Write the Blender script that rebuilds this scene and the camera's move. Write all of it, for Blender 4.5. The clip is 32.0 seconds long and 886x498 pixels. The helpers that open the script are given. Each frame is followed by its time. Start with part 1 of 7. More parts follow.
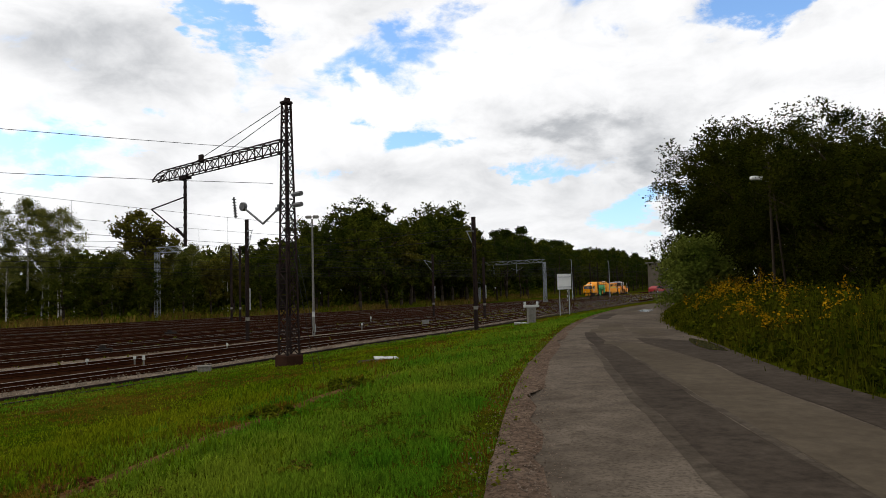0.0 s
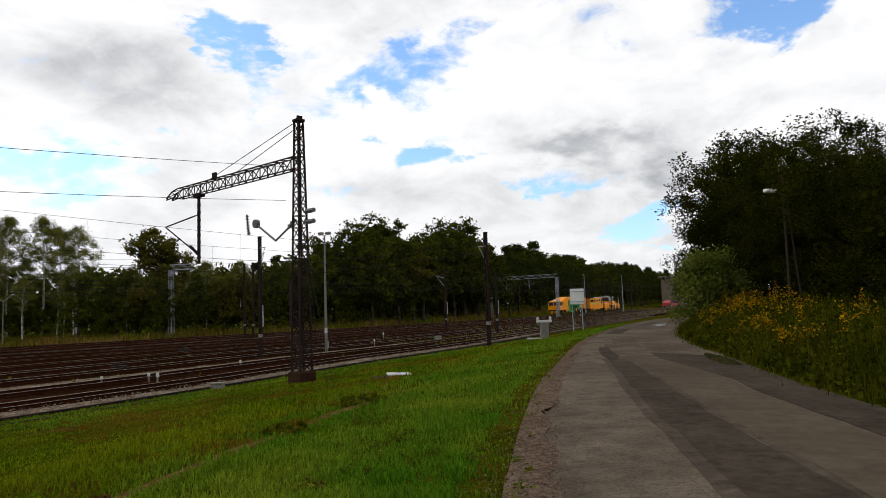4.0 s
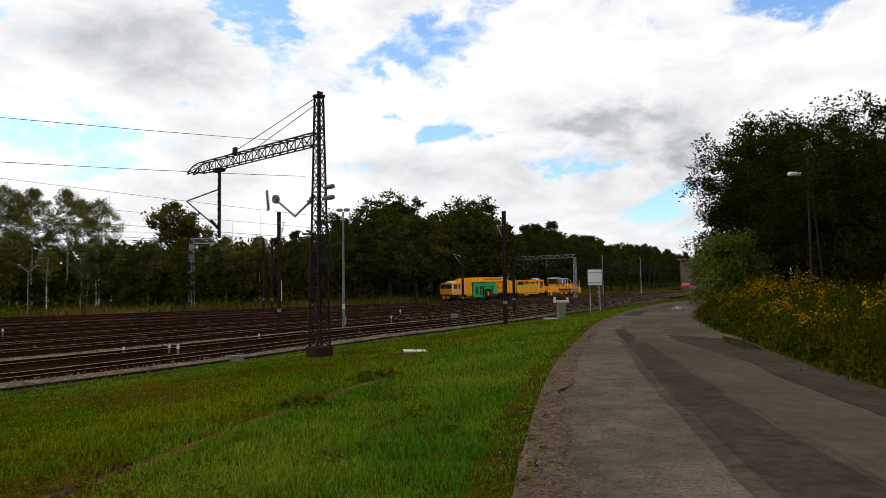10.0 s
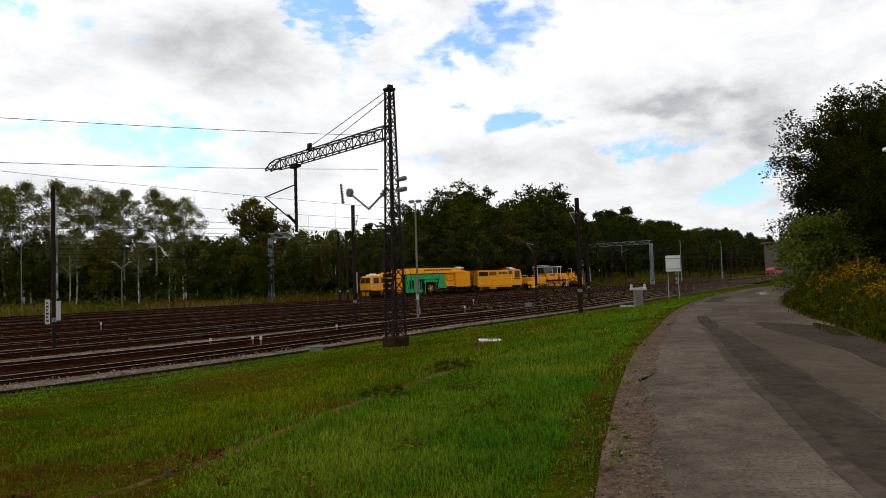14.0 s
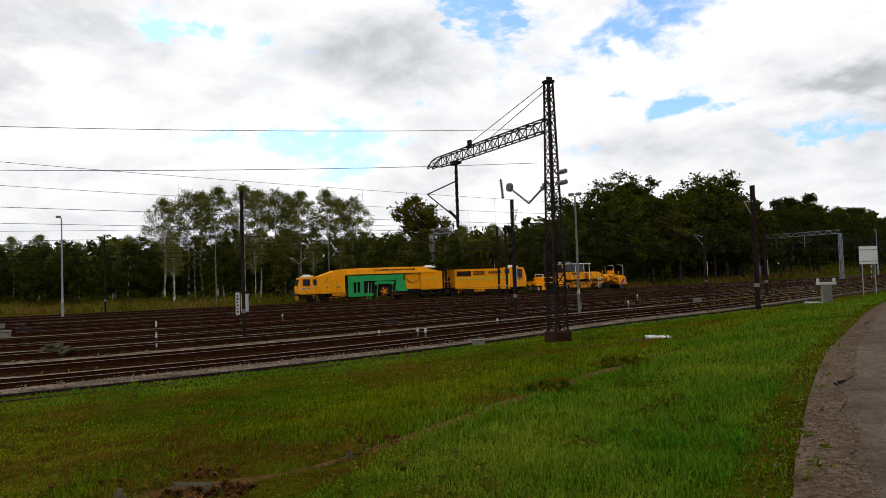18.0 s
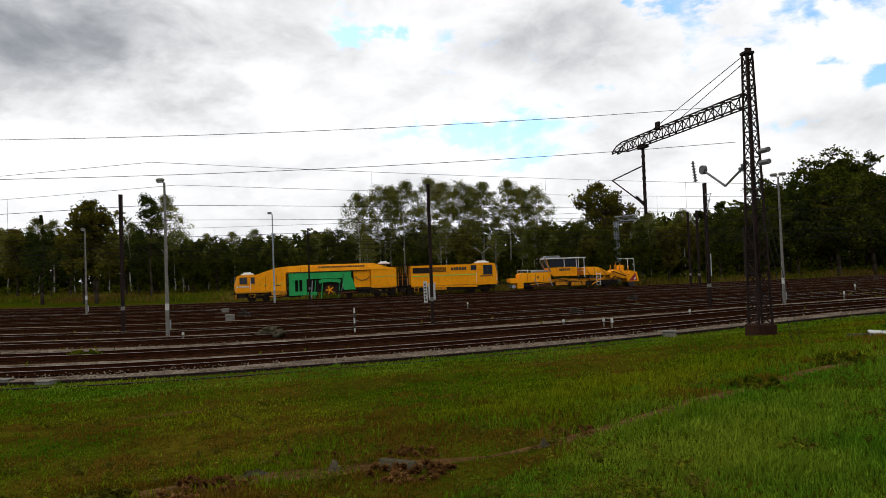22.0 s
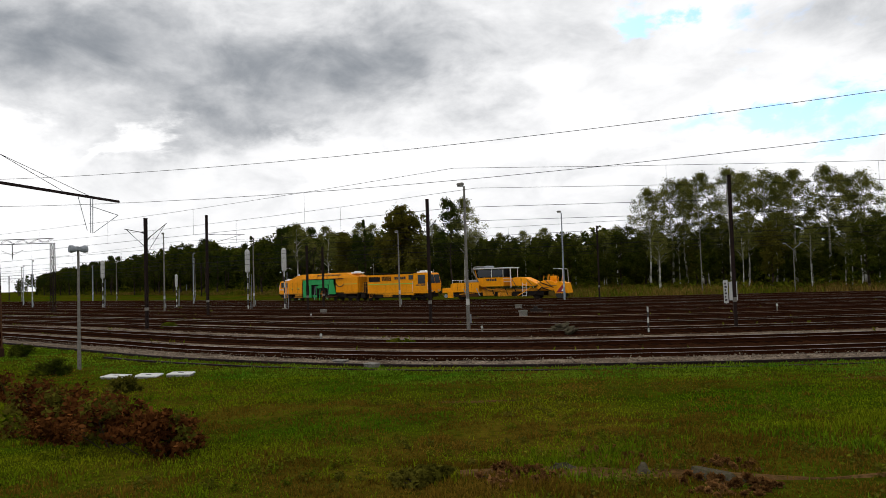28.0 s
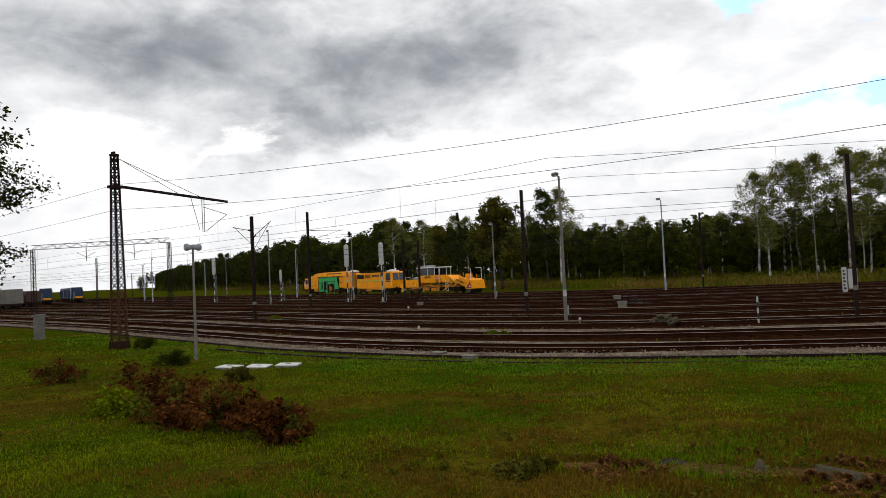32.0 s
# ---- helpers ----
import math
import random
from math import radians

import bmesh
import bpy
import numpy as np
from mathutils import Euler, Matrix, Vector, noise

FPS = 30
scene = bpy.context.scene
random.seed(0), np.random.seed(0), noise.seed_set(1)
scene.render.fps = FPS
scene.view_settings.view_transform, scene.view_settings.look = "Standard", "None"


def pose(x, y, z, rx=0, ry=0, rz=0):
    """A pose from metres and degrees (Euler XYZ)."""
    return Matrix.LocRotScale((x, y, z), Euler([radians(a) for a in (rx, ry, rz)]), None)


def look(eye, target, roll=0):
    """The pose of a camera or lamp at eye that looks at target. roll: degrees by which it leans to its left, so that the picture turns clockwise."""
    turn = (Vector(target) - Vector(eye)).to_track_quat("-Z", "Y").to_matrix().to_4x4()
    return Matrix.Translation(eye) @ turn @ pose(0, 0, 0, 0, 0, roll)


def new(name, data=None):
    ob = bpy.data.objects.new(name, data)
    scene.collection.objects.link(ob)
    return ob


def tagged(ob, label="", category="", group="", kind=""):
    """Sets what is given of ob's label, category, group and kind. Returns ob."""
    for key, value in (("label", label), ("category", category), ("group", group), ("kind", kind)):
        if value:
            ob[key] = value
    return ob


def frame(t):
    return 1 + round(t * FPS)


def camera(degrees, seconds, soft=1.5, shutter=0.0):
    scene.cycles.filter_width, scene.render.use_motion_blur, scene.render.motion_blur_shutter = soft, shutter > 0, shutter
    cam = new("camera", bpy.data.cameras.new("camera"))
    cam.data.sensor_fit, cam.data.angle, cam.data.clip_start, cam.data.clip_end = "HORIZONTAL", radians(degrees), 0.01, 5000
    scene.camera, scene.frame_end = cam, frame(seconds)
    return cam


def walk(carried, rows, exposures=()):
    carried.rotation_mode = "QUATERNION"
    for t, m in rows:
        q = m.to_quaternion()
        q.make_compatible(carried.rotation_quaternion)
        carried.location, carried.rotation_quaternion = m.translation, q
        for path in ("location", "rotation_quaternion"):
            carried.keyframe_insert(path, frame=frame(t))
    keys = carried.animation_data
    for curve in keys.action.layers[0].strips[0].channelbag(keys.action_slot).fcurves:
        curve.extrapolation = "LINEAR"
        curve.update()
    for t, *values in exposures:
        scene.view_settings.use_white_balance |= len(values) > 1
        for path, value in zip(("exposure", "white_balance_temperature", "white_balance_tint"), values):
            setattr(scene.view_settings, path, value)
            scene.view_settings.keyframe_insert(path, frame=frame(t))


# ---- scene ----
# ---- camera: it stands on the verge and pans to its left ----
EYE = 3.35
cam = camera(66.0, 32.0, soft=0.8)


def stand(yaw, pitch, roll):
    a = radians(yaw)
    return pose(-0.50 * math.sin(a), 0.50 * (math.cos(a) - 1), EYE, 90 + pitch, roll, yaw)


walk(cam, [
    (0.0, stand(0.10, 3.42, 1.45)),
    (0.5, stand(0.24, 3.67, 1.94)),
    (1.0, stand(0.07, 3.94, 1.85)),
    (1.5, stand(0.26, 4.16, 1.78)),
    (2.0, stand(1.16, 4.53, 2.04)),
    (2.5, stand(1.58, 4.75, 1.84)),
    (4.5, stand(1.04, 4.75, 1.79)),
    (5.0, stand(1.54, 4.10, 1.86)),
    (5.5, stand(1.24, 4.17, 2.05)),
    (6.0, stand(1.13, 4.34, 1.84)),
    (6.5, stand(1.35, 4.36, 2.00)),
    (7.0, stand(1.53, 4.37, 1.50)),
    (7.5, stand(1.83, 4.08, 1.53)),
    (8.0, stand(2.30, 3.94, 0.31)),
    (8.5, stand(3.42, 4.12, 2.06)),
    (9.0, stand(3.02, 3.84, 2.37)),
    (9.5, stand(2.01, 3.57, 1.34)),
    (10.0, stand(2.55, 2.96, 0.70)),
    (10.5, stand(3.02, 2.82, 1.22)),
    (11.0, stand(3.80, 2.93, 1.01)),
    (11.5, stand(4.45, 2.75, 1.16)),
    (12.0, stand(5.04, 2.57, 1.06)),
    (12.5, stand(5.84, 2.60, 1.50)),
    (13.0, stand(6.72, 2.17, 1.38)),
    (13.5, stand(7.71, 2.18, 1.56)),
    (14.0, stand(8.61, 2.22, 1.69)),
    (14.5, stand(9.62, 2.31, 1.62)),
    (16.5, stand(14.24, 2.02, 1.95)),
    (17.0, stand(17.18, 2.17, 2.45)),
    (17.5, stand(19.31, 1.94, 1.41)),
    (18.0, stand(21.84, 2.16, 1.86)),
    (18.5, stand(24.18, 1.98, 1.92)),
    (19.0, stand(26.30, 1.89, 2.03)),
    (19.5, stand(28.58, 2.03, 1.99)),
    (20.0, stand(31.04, 1.57, 1.66)),
    (20.5, stand(32.92, 1.72, 1.64)),
    (21.0, stand(34.36, 2.07, 2.21)),
    (21.5, stand(35.81, 1.97, 2.32)),
    (22.0, stand(36.98, 1.77, 2.08)),
    (22.5, stand(39.20, 1.70, 2.37)),
    (23.0, stand(40.98, 1.83, 1.93)),
    (23.5, stand(42.55, 1.96, 2.48)),
    (24.0, stand(43.50, 1.82, 2.11)),
    (24.5, stand(46.16, 2.02, 2.09)),
    (25.0, stand(48.09, 2.03, 1.63)),
    (25.5, stand(50.66, 2.17, 2.02)),
    (27.5, stand(58.91, 2.49, 1.83)),
    (28.0, stand(60.78, 2.40, 1.83)),
    (28.5, stand(62.25, 2.42, 1.89)),
    (29.0, stand(63.64, 2.63, 2.28)),
    (29.5, stand(64.60, 2.63, 2.22)),
    (30.0, stand(65.49, 2.54, 2.32)),
    (30.5, stand(66.07, 2.38, 2.53)),
    (31.0, stand(67.43, 2.47, 2.54)),
    (31.5, stand(68.27, 2.31, 2.43)),
    (32.0, stand(68.70, 2.05, 2.66)),
], exposures=[(0.0, 0.0), (32.0, 0.0)])

# ---- world, sun ----
SUN_AZ, SUN_EL = 80.0, 38.0      # degrees, counter-clockwise from +y, and above the horizon


def sky_world():
    w = bpy.data.worlds.new("sky")
    w.use_nodes = True
    nt = w.node_tree
    nt.nodes.clear()
    N, L = nt.nodes.new, nt.links.new

    def val(op, a, b=None, c=None):
        n = N("ShaderNodeMath")
        n.operation = op
        for i, v in enumerate((a, b, c)):
            if v is None:
                continue
            if isinstance(v, (int, float)):
                n.inputs[i].default_value = v
            else:
                L(v, n.inputs[i])
        return n.outputs[0]

    out, bg = N("ShaderNodeOutputWorld"), N("ShaderNodeBackground")
    L(bg.outputs[0], out.inputs[0])
    tc = N("ShaderNodeTexCoord")
    sky = N("ShaderNodeTexSky")
    sky.sky_type, sky.sun_disc = "NISHITA", False
    sky.sun_elevation, sky.sun_rotation = radians(SUN_EL), radians(-SUN_AZ)
    sep = N("ShaderNodeSeparateXYZ")
    L(tc.outputs["Generated"], sep.inputs[0])
    x, y, z = sep.outputs
    # heaped clouds, flatter than they are wide
    comb = N("ShaderNodeCombineXYZ")
    L(x, comb.inputs[0])
    L(y, comb.inputs[1])
    L(val("MULTIPLY", z, 1.9), comb.inputs[2])

    def cloud_noise(scale, detail, rough, off, dist=0.0):
        m, n = N("ShaderNodeMapping"), N("ShaderNodeTexNoise")
        m.inputs["Location"].default_value = off
        L(comb.outputs[0], m.inputs[0])
        L(m.outputs[0], n.inputs["Vector"])
        n.inputs["Scale"].default_value, n.inputs["Detail"].default_value = scale, detail
        n.inputs["Roughness"].default_value, n.inputs["Distortion"].default_value = rough, dist
        return n.outputs["Fac"]

    stray_a, stray_e = cloud_noise(5.0, 7.0, 0.6, (2.3, 8.1, 4.4), 0.2), cloud_noise(6.0, 7.0, 0.6, (9.3, 3.1, 7.4), 0.2)
    az = val("MULTIPLY", val("ARCTAN2", val("MULTIPLY", x, -1.0), y), 57.2958)
    el = val("MULTIPLY", val("ARCSINE", z), 57.2958)
    # the edges of the breaks are ragged
    az = val("ADD", az, val("MULTIPLY", val("SUBTRACT", stray_a, 0.5), 26.0))
    el = val("ADD", el, val("MULTIPLY", val("SUBTRACT", stray_e, 0.5), 11.0))

    def lobe(a, e, wa, we):
        """A soft patch of sky: 1 in its middle, 0 far away."""
        u = val("DIVIDE", val("SUBTRACT", az, a), wa)
        v = val("DIVIDE", val("SUBTRACT", el, e), we)
        return val("POWER", 2.718, val("MULTIPLY", val("ADD", val("MULTIPLY", u, u), val("MULTIPLY", v, v)), -1.0))

    big, fine = cloud_noise(3.4, 9.0, 0.58, (3.1, 1.7, 0.4), 0.3), cloud_noise(11.0, 9.0, 0.6, (7.7, 2.2, 0.9), 0.35)
    cover = val("ADD", val("MULTIPLY", val("SUBTRACT", big, 0.5), 1.3), val("MULTIPLY", val("SUBTRACT", fine, 0.5), 1.5))
    # where the cover is broken (azimuth, elevation, half widths, depth)
    for a, e, wa, we, k in BREAKS:
        cover = val("ADD", cover, val("MULTIPLY", lobe(a, e, wa, we), -k))
    cover = val("ADD", cover, 0.62)
    ramp = N("ShaderNodeMapRange")
    ramp.interpolation_type = "SMOOTHSTEP"
    ramp.inputs["From Min"].default_value, ramp.inputs["From Max"].default_value = -0.1, 0.38
    L(cover, ramp.inputs[0])
    # thickness: thick clouds are grey underneath
    shade = cloud_noise(3.0, 8.0, 0.55, (11.3, 5.1, 0.2), 0.3)
    puff = cloud_noise(9.0, 9.0, 0.58, (1.3, 15.1, 0.6), 0.35)
    thick = val("ADD", val("MULTIPLY", val("SUBTRACT", shade, 0.5), 1.1), val("MULTIPLY", val("SUBTRACT", puff, 0.5), 1.0))
    for a, e, wa, we, k in GREYS:
        thick = val("ADD", thick, val("MULTIPLY", lobe(a, e, wa, we), k))
    grey = N("ShaderNodeMapRange")
    grey.interpolation_type = "SMOOTHSTEP"
    grey.inputs["From Min"].default_value, grey.inputs["From Max"].default_value = -0.25, 0.95
    L(thick, grey.inputs[0])
    tone = N("ShaderNodeMix")
    tone.data_type = "RGBA"
    tone.inputs["A"].default_value, tone.inputs["B"].default_value = (1.06, 1.06, 1.07, 1), (0.25, 0.275, 0.31, 1)
    L(grey.outputs[0], tone.inputs["Factor"])
    blue = N("ShaderNodeMix")
    blue.data_type, blue.blend_type = "RGBA", "MULTIPLY"
    blue.inputs["Factor"].default_value = 1.0
    blue.inputs["B"].default_value = (0.165, 0.202, 0.24, 1)
    L(sky.outputs[0], blue.inputs["A"])
    mix = N("ShaderNodeMix")
    mix.data_type = "RGBA"
    L(ramp.outputs[0], mix.inputs["Factor"])
    L(blue.outputs["Result"], mix.inputs["A"])
    L(tone.outputs["Result"], mix.inputs["B"])
    L(mix.outputs["Result"], bg.inputs["Color"])
    bg.inputs["Strength"].default_value = 1.0
    scene.world = w


# breaks in the cover and thick, grey masses of cloud: azimuth, elevation, half widths, depth
BREAKS = [
    (17.1, 20.5, 2.2, 3.2, 1.0), (6.5, 19.2, 5.2, 1.6, 0.65), (0.7, 21.8, 3.5, 1.4, 0.6), (4.3, 13.5, 2.8, 1.4, 0.95), (-8.5, 9.5, 4.0, 1.0, 0.7), (-15.0, 6.4, 2.8, 1.4, 1.0),
    (21.9, 14.4, 1.6, 0.7, 0.5), (0.0, 12.0, 1.6, 0.6, 0.5), (-23.6, 20.2, 5.2, 1.6, 0.9), (10.4, 10.2, 4.5, 0.8, 0.5), (37.4, 18.9, 1.9, 1.2, 0.4), (12.5, 16.5, 3.0, 1.0, 0.4),
    (42.2, 20.3, 2.7, 1.9, 1.05), (28.7, 12.9, 2.2, 0.8, 0.5), (22.1, 11.1, 3.6, 0.7, 0.55), (34.0, 10.8, 6.2, 1.1, 0.85), (-6.3, 8.9, 1.9, 0.7, 0.4), (28.0, 9.0, 6.0, 0.7, 0.5),
    (80.0, 16.0, 26.0, 10.0, -0.5),
]
GREYS = [
    (-10.5, 12.6, 5.7, 1.3, 0.4), (-15.8, 9.8, 3.2, 1.9, 0.45), (25.5, 18.4, 6.5, 3.2, 0.2), (3.0, 18.5, 9.5, 2.6, -0.25), (60.0, 18.0, 16.0, 5.0, 0.3), (72.0, 18.0, 10.0, 4.5, 0.25),
    (80.5, 15.5, 14.0, 4.5, 0.3), (77.0, 11.8, 8.5, 2.6, 0.25), (92.8, 18.5, 12.0, 4.5, 0.28), (85.0, 21.0, 22.0, 4.0, 0.2),
    (84.4, 11.8, 1.2, 1.3, -0.8), (94.9, 11.2, 2.2, 1.5, -0.8), (67.6, 9.5, 8.6, 2.0, -0.5), (91.0, 8.5, 6.0, 2.2, -0.5), (49.6, 10.9, 11.0, 2.2, -0.35), (52.0, 14.5, 5.0, 2.5, -0.2),
]
sky_world()
sun = new("sun", bpy.data.lights.new("sun", "SUN"))
sun.data.energy, sun.data.angle, sun.data.color = 0.7, radians(14), (1.0, 0.95, 0.86)
sun.matrix_world = look((0, 0, 60), (60 * math.sin(radians(SUN_AZ)) / math.tan(radians(SUN_EL)),
                                     -60 * math.cos(radians(SUN_AZ)) / math.tan(radians(SUN_EL)), 0))

# ---- materials ----
def mat(name, c1, c2, scale=3.0, fine=30.0, rough=0.75, bump=0.3, metal=0.0, spec=0.3, c3=None, spread=0.25, vary=0.0, island=False, depth=0.02, world=False, mottle=0.0):
    """A material of two colours mixed by coarse noise, with a third in fine specks, relief, and a spread of brightness between pieces."""
    m = bpy.data.materials.new(name)
    m.use_nodes = True
    nt = m.node_tree
    N, L = nt.nodes.new, nt.links.new
    b = nt.nodes["Principled BSDF"]
    tc = N("ShaderNodeTexCoord")
    if world:
        vec = N("ShaderNodeNewGeometry").outputs["Position"]
    else:
        vec = tc.outputs["Object"]
    n1, n2 = N("ShaderNodeTexNoise"), N("ShaderNodeTexNoise")
    for n, s, d in ((n1, scale, 6.0), (n2, fine, 4.0)):
        n.inputs["Scale"].default_value, n.inputs["Detail"].default_value, n.inputs["Roughness"].default_value = s, d, 0.62
        L(vec, n.inputs["Vector"])
    r1 = N("ShaderNodeMapRange")
    r1.inputs["From Min"].default_value, r1.inputs["From Max"].default_value = 0.5 - spread, 0.5 + spread
    L(n1.outputs["Fac"], r1.inputs[0])
    mx = N("ShaderNodeMix")
    mx.data_type = "RGBA"
    mx.inputs["A"].default_value, mx.inputs["B"].default_value = (*c1, 1), (*c2, 1)
    L(r1.outputs[0], mx.inputs["Factor"])
    col = mx.outputs["Result"]
    r2 = N("ShaderNodeMapRange")
    r2.inputs["From Min"].default_value, r2.inputs["From Max"].default_value = 0.45, 0.7
    L(n2.outputs["Fac"], r2.inputs[0])
    if c3:
        m2 = N("ShaderNodeMix")
        m2.data_type = "RGBA"
        m2.inputs["B"].default_value = (*c3, 1)
        L(col, m2.inputs["A"])
        L(r2.outputs[0], m2.inputs["Factor"])
        col = m2.outputs["Result"]
    if vary:
        h = N("ShaderNodeHueSaturation")
        rr = N("ShaderNodeMapRange")
        src = N("ShaderNodeNewGeometry").outputs["Random Per Island"] if island else N("ShaderNodeObjectInfo").outputs["Random"]
        rr.inputs["To Min"].default_value, rr.inputs["To Max"].default_value = 1 - vary, 1 + vary
        L(src, rr.inputs[0])
        L(rr.outputs[0], h.inputs["Value"])
        L(col, h.inputs["Color"])
        col = h.outputs["Color"]
    if mottle:
        n3 = N("ShaderNodeTexNoise")
        n3.inputs["Scale"].default_value, n3.inputs["Detail"].default_value, n3.inputs["Roughness"].default_value = scale * 7.3, 5.0, 0.7
        L(vec, n3.inputs["Vector"])
        r3, h3 = N("ShaderNodeMapRange"), N("ShaderNodeHueSaturation")
        r3.inputs["From Min"].default_value, r3.inputs["From Max"].default_value = 0.3, 0.7
        r3.inputs["To Min"].default_value, r3.inputs["To Max"].default_value = 1 - mottle, 1 + mottle
        L(n3.outputs["Fac"], r3.inputs[0])
        L(r3.outputs[0], h3.inputs["Value"])
        L(col, h3.inputs["Color"])
        col = h3.outputs["Color"]
    L(col, b.inputs["Base Color"])
    b.inputs["Roughness"].default_value, b.inputs["Metallic"].default_value = rough, metal
    b.inputs["Specular IOR Level"].default_value = spec
    if bump:
        bp = N("ShaderNodeBump")
        bp.inputs["Strength"].default_value, bp.inputs["Distance"].default_value = bump, depth
        L(n2.outputs["Fac"], bp.inputs["Height"])
        L(bp.outputs[0], b.inputs["Normal"])
    return m


def leafy(name, c1, c2, vary=0.35, scale=0.35, world=False):
    """Leaves: each one its own tone, with a little light coming through."""
    m = mat(name, c1, c2, scale, 9.0, 0.75, 0.0, spec=0.0, vary=vary, island=True, spread=0.14, world=world)
    nt = m.node_tree
    b, out = nt.nodes["Principled BSDF"], nt.nodes["Material Output"]
    tr, mx = nt.nodes.new("ShaderNodeBsdfTranslucent"), nt.nodes.new("ShaderNodeMixShader")
    nt.links.new(b.inputs["Base Color"].links[0].from_socket, tr.inputs["Color"])
    mx.inputs[0].default_value = 0.22
    nt.links.new(b.outputs[0], mx.inputs[1])
    nt.links.new(tr.outputs[0], mx.inputs[2])
    nt.links.new(mx.outputs[0], out.inputs[0])
    return m


def plain(name, c, rough=0.5, metal=0.0, spec=0.4):
    return mat(name, tuple(v * 0.9 for v in c), tuple(v * 1.08 for v in c), 1.2, 25.0, rough, 0.05, metal, spec)


def glass(name, c=(0.02, 0.025, 0.03)):
    return mat(name, c, tuple(v * 1.3 for v in c), 0.8, 10, 0.08, 0.0, 0.0, 0.45)


M_EARTH = mat("meadow_soil", (0.024, 0.046, 0.001), (0.058, 0.042, 0.004), 0.11, 7.0, 1.0, 0.5, c3=(0.02, 0.024, 0.001), spec=0.0, depth=0.02, world=True, spread=0.1, mottle=0.45)
M_GRASS = leafy("grass_blades", (0.04, 0.108, 0.002), (0.145, 0.158, 0.005), 0.5, 0.2, True)
M_DRY = leafy("dry_grass", (0.075, 0.045, 0.004), (0.155, 0.095, 0.012), 0.4, 0.3, True)
M_ROAD = mat("old_asphalt", (0.07, 0.055, 0.041), (0.122, 0.098, 0.075), 0.35, 22.0, 1.0, 0.6, c3=(0.055, 0.043, 0.03), spec=0.02, depth=0.006, world=True, spread=0.12, mottle=0.3)
M_PATCH = mat("newer_asphalt", (0.03, 0.023, 0.017), (0.056, 0.044, 0.033), 0.7, 24.0, 1.0, 0.6, spec=0.02, depth=0.006, world=True, mottle=0.35)
M_WORN = mat("worn_asphalt", (0.042, 0.033, 0.024), (0.075, 0.06, 0.045), 0.7, 24.0, 1.0, 0.6, spec=0.02, depth=0.006, world=True, mottle=0.4)
M_DIRT = mat("bare_earth", (0.06, 0.03, 0.01), (0.115, 0.065, 0.028), 1.0, 16.0, 1.0, 0.6, c3=(0.045, 0.03, 0.008), spec=0.0, depth=0.01, world=True, mottle=0.45)
M_BED = mat("oily_track_bed", (0.013, 0.0045, 0.002), (0.035, 0.015, 0.0075), 0.22, 6.0, 1.0, 0.6, c3=(0.006, 0.0025, 0.001), spec=0.0, depth=0.015, world=True, mottle=0.6)
M_STONE = mat("clean_ballast", (0.07, 0.05, 0.035), (0.23, 0.185, 0.14), 0.9, 9.0, 1.0, 0.8, c3=(0.024, 0.013, 0.008), spec=0.0, depth=0.02, world=True, spread=0.16, mottle=0.65)
M_CHIP = mat("ballast_stones", (0.08, 0.06, 0.043), (0.21, 0.172, 0.132), 4.0, 20.0, 1.0, 0.3, vary=0.6, island=True, spec=0.0)
M_SLEEPER = mat("tarred_sleeper", (0.007, 0.003, 0.002), (0.016, 0.008, 0.005), 2.0, 25.0, 1.0, 0.5, vary=0.35, spec=0.0)
M_RAIL = mat("rusty_rail", (0.016, 0.005, 0.002), (0.038, 0.013, 0.006), 2.0, 30.0, 0.9, 0.2, 0.0, spec=0.0)
M_RAILTOP = mat("worn_rail_head", (0.12, 0.1, 0.088), (0.28, 0.25, 0.225), 0.35, 20.0, 0.5, 0.05, 0.5, spec=0.2)
M_RUST = mat("rusty_steel", (0.012, 0.008, 0.0075), (0.03, 0.016, 0.012), 0.8, 12.0, 0.85, 0.3, 0.0, c3=(0.009, 0.007, 0.007), spec=0.1)
M_RUSTLOW = mat("orange_rust", (0.05, 0.02, 0.01), (0.1, 0.042, 0.018), 1.5, 14.0, 0.9, 0.3, 0.0, c3=(0.025, 0.012, 0.008), spec=0.1)
M_GALV = mat("galvanised_steel", (0.2, 0.22, 0.24), (0.3, 0.32, 0.34), 1.2, 15.0, 0.6, 0.1, 0.0, spec=0.3)
M_CONC = mat("weathered_concrete", (0.14, 0.13, 0.115), (0.23, 0.215, 0.19), 1.1, 22.0, 1.0, 0.3, c3=(0.1, 0.095, 0.08), spec=0.05, mottle=0.25)
M_FOUND = mat("rusty_foundation", (0.022, 0.011, 0.0075), (0.042, 0.021, 0.013), 2.0, 18.0, 1.0, 0.4, spec=0.02)
M_WHITE = mat("white_paint", (0.42, 0.42, 0.4), (0.52, 0.52, 0.5), 2.0, 25.0, 0.7, 0.08, c3=(0.32, 0.31, 0.28), spec=0.2)
M_BLACK = plain("black_paint", (0.015, 0.015, 0.016), 0.5)
M_WIRE = plain("dark_wire", (0.012, 0.012, 0.013), 0.8, 0.0, 0.1)
M_PORC = plain("brown_porcelain", (0.07, 0.03, 0.02), 0.25)
M_YEL = mat("yellow_machine_paint", (0.8, 0.29, 0.002), (0.9, 0.355, 0.003), 0.5, 2.5, 0.55, 0.03, c3=(0.74, 0.265, 0.002), spec=0.1, mottle=0.08)
